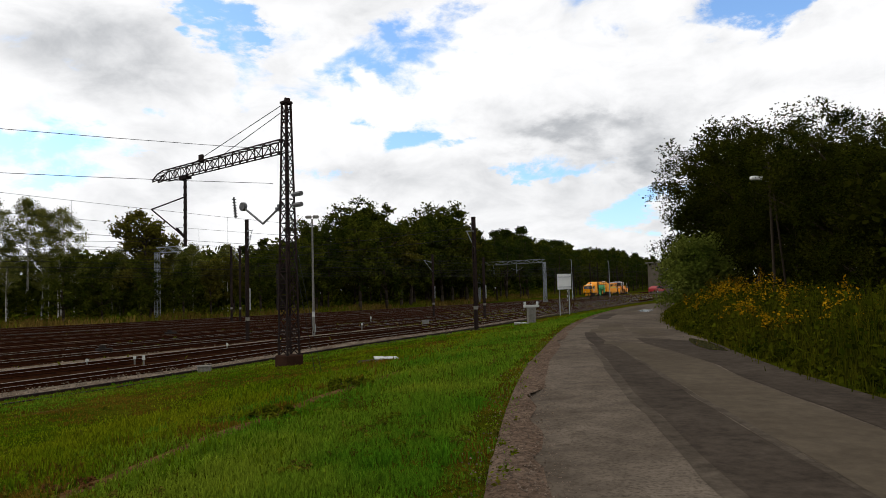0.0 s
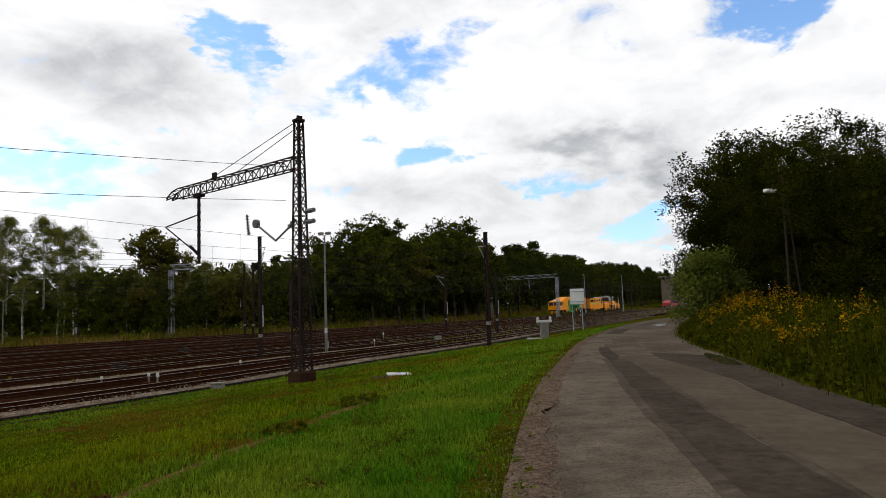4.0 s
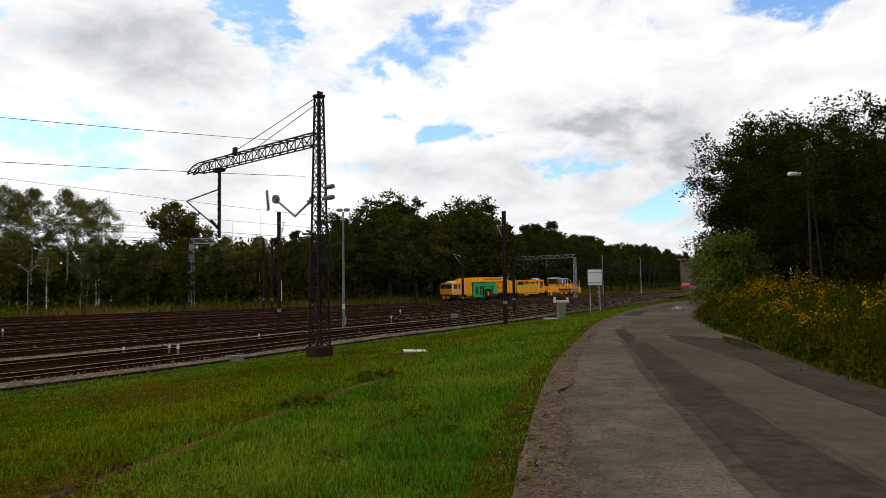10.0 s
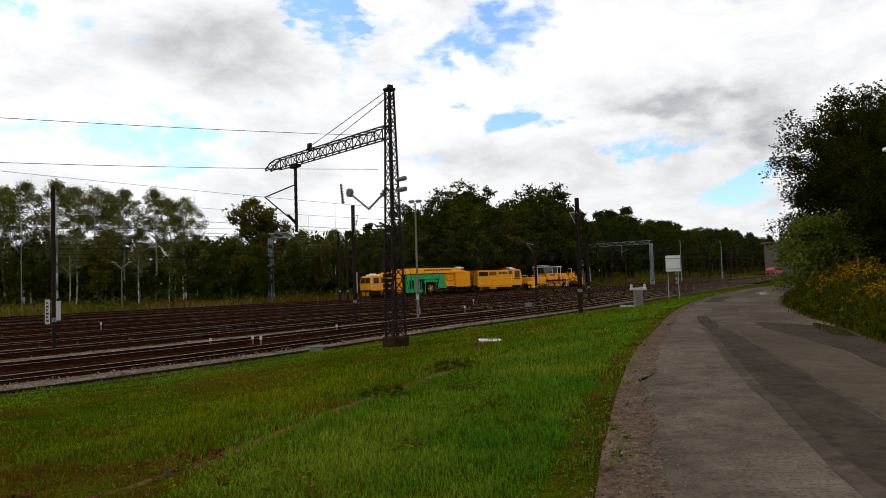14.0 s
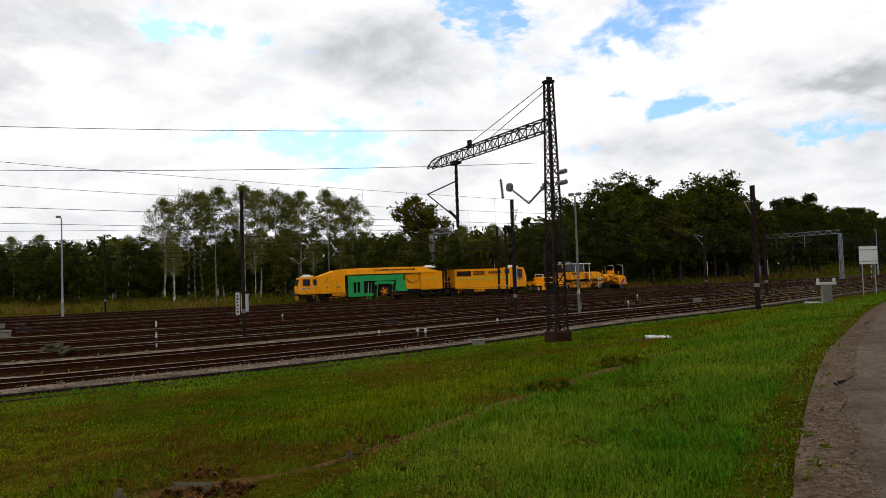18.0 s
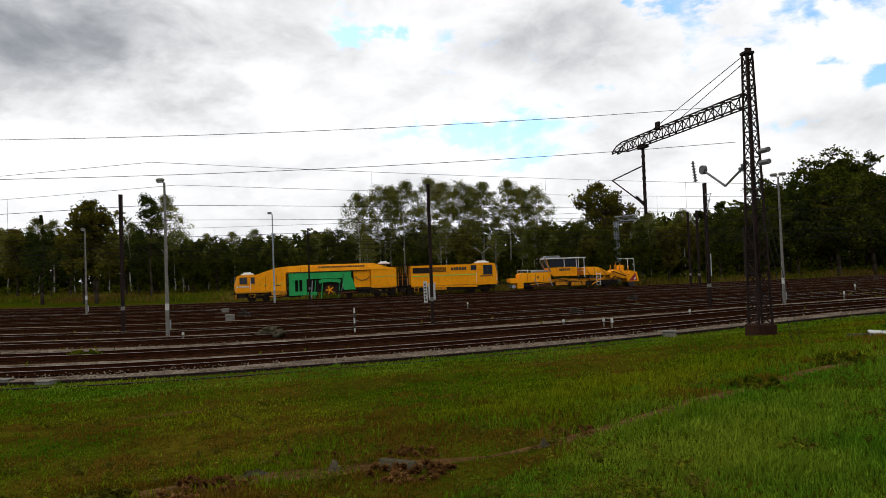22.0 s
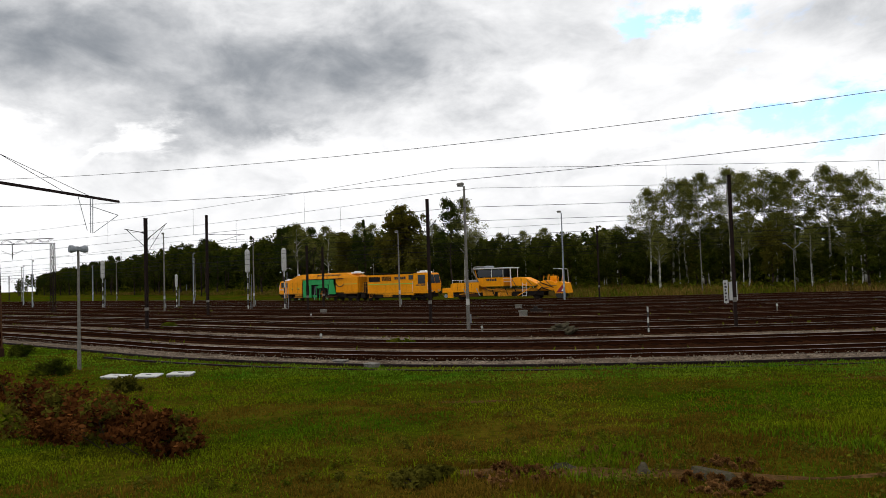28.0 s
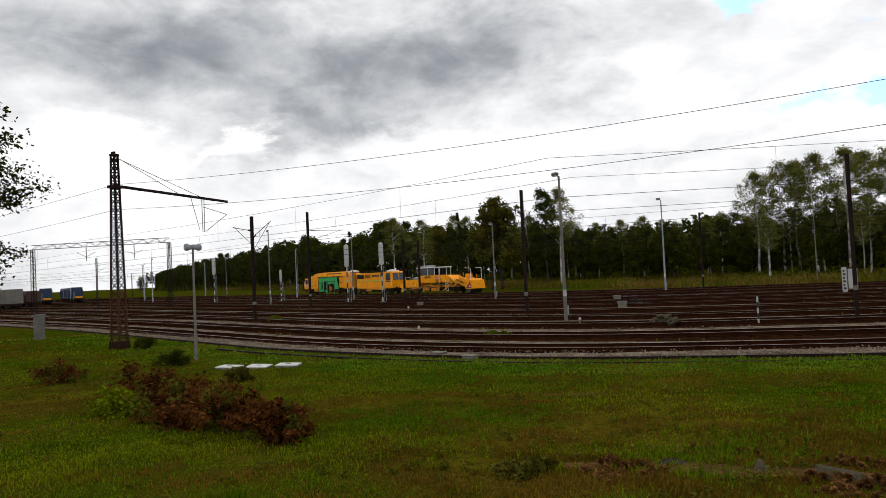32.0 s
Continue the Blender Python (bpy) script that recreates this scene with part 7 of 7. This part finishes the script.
# ---- grass, weeds and flowers ----
def blades(rng, x, y, z, h, w, lean=0.5):
    """Narrow bent blades, two quads each."""
    n = len(x)
    a = rng.uniform(0, math.tau, n)
    b = rng.uniform(0, math.tau, n)
    ux, uy = np.cos(a) * w, np.sin(a) * w
    lx, ly = np.cos(b) * h * lean * rng.random(n), np.sin(b) * h * lean * rng.random(n)
    base = np.stack([x, y, z - 0.02], 1)
    mid = base + np.stack([lx * 0.35, ly * 0.35, h * 0.6], 1)
    tip = base + np.stack([lx, ly, h * (1 - 0.15 * rng.random(n))], 1)
    side = np.stack([ux, uy, np.zeros(n)], 1)
    q1 = np.stack([base - side, base + side, mid + side * 0.75, mid - side * 0.75], 1)
    q2 = np.stack([mid - side * 0.75, mid + side * 0.75, tip + side * 0.1, tip - side * 0.1], 1)
    return np.stack([q1, q2], 1).reshape(-1, 4, 3)


def on_verge(x, y):
    o, k = behind(x, y)
    left = np.interp(y, RL[:, 1], RL[:, 0])
    return (o < -2.6) & (x < left + 0.12)


def patchy(x, y, s, seed):
    return np.array([noise.noise(Vector((a * s, b * s, seed))) for a, b in zip(x, y)])


def near_road_of(x, y):
    return np.interp(y, RL[:, 1], RL[:, 0]) - x


PATH = [(-1.3, 19.5), (-2.0, 16.5), (-2.9, 13.4), (-3.6, 10.8), (-4.2, 8.8), (-4.9, 6.8), (-6.5, 5.2), (-8.0, 3.6)]


def verge_grass():
    rng = np.random.default_rng(3)
    n = 430000
    az = np.radians(rng.uniform(-16, 112, n))
    r = np.exp(rng.uniform(math.log(2.6), math.log(62), n))
    # the same grass round and behind the standpoint
    m = 60000
    az = np.concatenate([az, rng.uniform(0, math.tau, m)])
    r = np.concatenate([r, 0.3 + 14 * rng.random(m) ** 0.8])
    n += m
    x, y = -r * np.sin(az), r * np.cos(az)
    keep = on_verge(x, y) & (near_line(x, y, np.repeat(spline(PATH, 0.2), 3, axis=0)) > rng.uniform(0.0, 0.34, n))
    x, y, r = x[keep], y[keep], r[keep]
    z = height(x, y)
    p = 0.75 * patchy(x, y, 0.28, 2.0) + 0.9 * patchy(x, y, 0.09, 12.0)
    q = patchy(x, y, 1.1, 5.0)
    dry = (p + 0.6 * q + rng.normal(0, 0.18, len(x)) > 0.03) & (near_road_of(x, y) > 4.5)
    left = np.interp(y, RL[:, 1], RL[:, 0])
    near_road = left - x
    h = (0.055 + 0.07 * np.clip(q + 0.4, 0, 1) + 0.1 * np.clip(0.5 - p, 0, 1) * (near_road < 8)) * rng.uniform(0.5, 1.3, len(x))
    h *= 0.8 + 1.3 * np.clip(patchy(x, y, 2.3, 8.0), 0, 1)
    h = np.where(near_road < 0.6, h * 0.5, h)
    w = 0.003 + 0.00072 * r
    fringe = (near_road < 0.5) & (rng.random(len(x)) < 0.6)
    lush = ~dry & (near_road + rng.normal(0, 0.8, len(x)) + 3.0 * q < 5.0)
    lush |= (behind(x, y)[0] + 4 * p + rng.normal(0, 0.7, len(x)) > -8.0)
    lush &= ~fringe
    dry = (dry & ~lush) | fringe
    for sel, mt, name, lab in ((~dry & ~lush, M_GRASS, "meadow_grass", "uneven olive green meadow grass"), (lush, M_LUSH, "verge_grass", "lush uneven green grass of the verge"), (dry, M_DRY, "dry_grass", "thin brown dry grass in patches")):
        hh = h[sel] * (0.65 if mt is M_DRY else 1.0)
        tagged(quads(name, blades(rng, x[sel], y[sel], z[sel], hh, w[sel]), mt), lab, "grass", kind="stuff")


def back_grass():
    """Tall pale grass between the yard and the wood."""
    rng = np.random.default_rng(8)
    n = 150000
    j = rng.integers(0, len(WOOD) - 1, n)
    c = WOOD[j][:, :2]
    d = np.linalg.norm(c, axis=1)
    f = rng.uniform(-34, 1.0, n)
    x, y = c[:, 0] * (1 + f / d) + rng.normal(0, 1, n), c[:, 1] * (1 + f / d) + rng.normal(0, 1, n)
    o, k = behind(x, y)
    ok = (o > (TRACKS[-1] + 3.0) * LINE[k, 2]) & (np.hypot(x, y) < 330)
    x, y = x[ok], y[ok]
    z = height(x, y)
    dry = rng.random(len(x)) + 1.3 * patchy(x, y, 0.07, 1.0) < 0.5
    h = rng.uniform(0.45, 1.25, len(x)) * (1 + 0.35 * patchy(x, y, 0.1, 6.0))
    for sel, mt, name, lab in ((dry, M_STRAW, "straw_grass", "tall straw-coloured grass before the wood"), (~dry, M_HERB, "tall_weeds", "tall green weeds before the wood")):
        tagged(quads(name, blades(rng, x[sel], y[sel], z[sel], h[sel], np.full(sel.sum(), 0.06), 0.8), mt), lab, "grass", kind="stuff")


def goldenrod():
    rng = np.random.default_rng(14)
    n = 9000
    k = rng.integers(int(len(RR) * 0.35), int(len(RR) * 0.85), n)
    base = RR[k]
    t = np.gradient(RR, axis=0)[k]
    t /= np.linalg.norm(t, axis=1)[:, None]
    side = np.stack([t[:, 1], -t[:, 0]], 1)
    off = rng.uniform(0.02, 1, n) ** 1.3 * 8.5
    x, y = base[:, 0] + side[:, 0] * off, base[:, 1] + side[:, 1] * off
    ok = (y > 4) & (y < 62)
    x, y, off = x[ok], y[ok], off[ok]
    n = len(x)
    h = (0.18 + 1.35 * np.clip(off / 2.4, 0, 1)) * rng.uniform(0.6, 1.3, n) * (1 + 0.3 * patchy(x, y, 0.6, 7.0))
    z = np.full(n, ROAD_Z - 0.02)
    # leafy stems
    rep = 9
    xs, ys, hs = np.repeat(x, rep), np.repeat(y, rep), np.repeat(h, rep)
    zz = ROAD_Z + hs * rng.uniform(0.05, 0.9, n * rep)
    c = np.stack([xs + rng.normal(0, 0.06, n * rep), ys + rng.normal(0, 0.06, n * rep), zz], 1)
    tagged(quads("weeds", leaf_cloud(rng, c, np.full(n * rep, 0.05), 1, 0.07, 0.2), M_WEED), "dense tall green weeds beside the road", "weeds", kind="stuff")
    tagged(quads("stalks", blades(rng, x, y, z, h, np.full(n, 0.012), 0.15), M_WEED), "upright stalks of roadside weeds", "weeds", kind="stuff")
    rep = 9
    gx, gy = np.repeat(x, rep) + rng.normal(0, 0.22, n * rep), np.repeat(y, rep) + rng.normal(0, 0.22, n * rep)
    tagged(quads("tall_grass", blades(rng, gx, gy, np.full(n * rep, ROAD_Z - 0.02), np.repeat(h, rep) * rng.uniform(0.4, 0.95, n * rep), np.full(n * rep, 0.014), 0.35), M_TALL), "tall yellowing grass among the roadside weeds", "grass", kind="stuff")
    # flower plumes
    fl = (0.6 * rng.random(n) + 2.0 * patchy(x, y, 0.35, 3.0) > 0.9) & (off > 1.0)
    m = int(fl.sum())
    rep = 18
    c = np.stack([np.repeat(x[fl], rep) + rng.normal(0, 0.07, m * rep), np.repeat(y[fl], rep) + rng.normal(0, 0.07, m * rep), ROAD_Z + np.repeat(h[fl], rep) * rng.uniform(0.74, 1.08, m * rep)], 1)
    tagged(quads("goldenrod", leaf_cloud(rng, c, np.full(m * rep, 0.035), 1, 0.045, 0.3), M_GOLD), "yellow goldenrod in flower beside the road", "flowers", kind="stuff")


def dirt_patches():
    """The trodden path and bare spots on the verge, draped over the ground."""
    rnd = random.Random(21)

    def drape(pts, width, name, label):
        line = spline(pts, 0.3)
        n = np.stack([np.gradient(line[:, 1]), -np.gradient(line[:, 0])], 1)
        n /= np.linalg.norm(n, axis=1)[:, None]
        v, f = [], []
        for i, (p, q) in enumerate(zip(line, n)):
            end = min(1.0, i / 4, (len(line) - 1 - i) / 4)
            for c in (-1, -0.4, 0.4, 1):
                w = width * end * (1 + rnd.uniform(-0.35, 0.35) * (abs(c) == 1)) * c
                a, b = p[0] + q[0] * w, p[1] + q[1] * w
                v.append((a, b, ground_z(a, b) + (0.022 if abs(c) < 1 else -0.01)))
        for i in range(len(line) - 1):
            for c in range(3):
                k = i * 4 + c
                f.append((k, k + 1, k + 5, k + 4))
        tagged(link(name, v, f, M_DIRT, smooth=True), label, "bare ground", kind="structure")
    drape([(-1.3, 19.5), (-2.0, 16.5), (-2.9, 13.4), (-3.6, 10.8), (-4.2, 8.8), (-4.9, 6.8)], 0.2, "dirt_path", "narrow trodden brown path through the grass")
    drape([(-4.9, 6.8), (-6.5, 5.2), (-8.0, 3.6)], 0.42, "dirt_path", "narrow trodden brown path through the grass")
    drape([(-10.4, 19.2), (-11.6, 18.4)], 0.35, "bare_patch", "bare brown spot in the grass")
    drape([(-13.5, 9.0), (-15.0, 7.6)], 0.3, "bare_patch", "bare brown spot in the grass")


def loose_stones():
    """Stones of the ballast shoulder that show singly along the front track."""
    rng = np.random.default_rng(31)
    n = 14000
    i = rng.integers(210, 600, n)
    w = rng.uniform(-2.6, -0.95, n)
    far = rng.random(n) < 0.3
    w = np.where(far, rng.uniform(7.0, 8.4, n), w)
    p = LINE[i, :2] + _nor[i] * (w * np.where(far, LINE[i, 2], 1))[:, None] + rng.normal(0, 0.3, (n, 2))
    s = Shape()
    for (x, y), k, f in zip(p, rng.random(n), far):
        r = 0.02 + 0.035 * k
        z = -0.105 + (float(yard_z(7.5)) - 0.07) * f
        a = rng.uniform(0, 6.28)
        u, v = (math.cos(a) * r, math.sin(a) * r), (-math.sin(a) * r * 0.8, math.cos(a) * r * 0.8)
        s.add([(x + u[0], y + u[1], z), (x + v[0], y + v[1], z), (x - u[0], y - u[1], z), (x - v[0], y - v[1], z), (x + u[0] * 0.2, y + v[1] * 0.2, z + r * 1.1)],
              [(0, 1, 4), (1, 2, 4), (2, 3, 4), (3, 0, 4)])
    tagged(s.done("ballast_stones", M_CHIP), "loose grey ballast stones along the front track", "ballast", kind="stuff")


def weeds():
    """Low broad-leaved weeds in the meadow, and tufts between the tracks."""
    rng = np.random.default_rng(55)
    n = 2600
    az = np.radians(rng.uniform(-14, 110, n))
    r = np.exp(rng.uniform(math.log(3.0), math.log(40), n))
    x, y = -r * np.sin(az), r * np.cos(az)
    ok = on_verge(x, y) & (patchy(x, y, 0.5, 9.0) > 0.05)
    x, y = x[ok], y[ok]
    c = np.stack([x, y, height(x, y) + 0.05], 1)
    half = rng.random(len(c)) < 0.5
    for sel, mt, lab in ((half, M_HERB, "low leafy green weeds in the meadow"), (~half, M_LEAF2, "low dark leafy weeds in the meadow")):
        tagged(quads("meadow_weeds", leaf_cloud(rng, c[sel], rng.uniform(0.06, 0.16, sel.sum()), 34, 0.024, 0.6), mt), lab, "weeds", kind="stuff")
    n = 5200
    i = rng.integers(200, 620, n)
    o = rng.choice([2.35, 7.6, 12.8, 17.8, 23.3, 28.6, 34.0, 44.5], n) + rng.normal(0, 0.3, n)
    p = LINE[i, :2] + _nor[i] * (o * LINE[i, 2])[:, None]
    ok = patchy(p[:, 0], p[:, 1], 0.12, 4.0) > 0.12
    p, o = p[ok], o[ok]
    tagged(quads("track_weeds", blades(rng, p[:, 0], p[:, 1], -0.22 + yard_z(o), rng.uniform(0.08, 0.3, len(p)), np.full(len(p), 0.05), 0.7), M_HERB), "sparse weeds between the tracks", "weeds", kind="stuff")
    # beyond the signals the gaps between the tracks are grown over
    n = 26000
    i = rng.integers(90, 300, n)
    o = rng.choice([2.4, 7.5, 12.8, 17.8, 23.2, 28.5, 33.8, 39.2, 44.5, 49.5], n) + rng.normal(0, 0.7, n)
    p = LINE[i, :2] + _nor[i] * (o * LINE[i, 2])[:, None] + rng.normal(0, 0.5, (n, 2))
    ok = (patchy(p[:, 0], p[:, 1], 0.05, 4.0) + (270 - i) * 0.004 > 0.0)
    p, o = p[ok], o[ok]
    half = rng.random(len(p)) < 0.55
    for sel, mt, lab in ((half, M_HERB, "green weeds grown over the gaps between distant tracks"), (~half, M_STRAW, "dry grass grown over the gaps between distant tracks")):
        tagged(quads("track_weeds", blades(rng, p[sel, 0], p[sel, 1], -0.22 + yard_z(o[sel]), rng.uniform(0.08, 0.28, int(sel.sum())), np.full(int(sel.sum()), 0.1), 0.8), mt), lab, "weeds", kind="stuff")


def road_pebbles():
    """Gravel spilled along the crumbling edge of the asphalt."""
    rng = np.random.default_rng(71)
    n = 3800
    y = np.exp(rng.uniform(math.log(2.2), math.log(26), n))
    x = np.interp(y, RL[:, 1], RL[:, 0]) + rng.normal(0.32, 0.3, n)
    s = Shape()
    for px, py, k, a in zip(x, y, rng.random(n), rng.uniform(0, 6.28, n)):
        r = 0.005 + 0.012 * k
        c, d = math.cos(a) * r, math.sin(a) * r
        z = ROAD_Z + 0.012
        s.add([(px + c, py + d, z), (px - d, py + c, z), (px - c, py - d, z), (px + d, py - c, z), (px + c * 0.2, py + d * 0.2, z + r)], [(0, 1, 4), (1, 2, 4), (2, 3, 4), (3, 0, 4)])
    tagged(s.done("road_gravel", M_PEBBLE), "fine brown gravel spilled along the edge of the road", "gravel", kind="stuff")


road_pebbles()
weeds()
verge_grass()
back_grass()
goldenrod()
dirt_patches()
loose_stones()


# how far the leading machine has come along its track (seconds, metres)
NOSE = [(0, 160.3), (2, 177.5), (5, 204.5), (7, 220.6), (9, 236.8), (11, 252.2), (13, 269.2), (16.5, 298.6), (19, 319.1), (21, 334.5), (23, 348.8), (25, 363.8), (28, 388.0), (30, 402.8), (32, 416.2)]


def motions():
    """The machines roll past, the regulator close behind the tamper."""
    for ob, back in ((FRONT_CAR, 10.75), (REAR_CAR, 27.0), (PLOUGH, 43.5)):
        walk(ob, [(t, run_pose(s - back)) for t, s in NOSE])


motions()
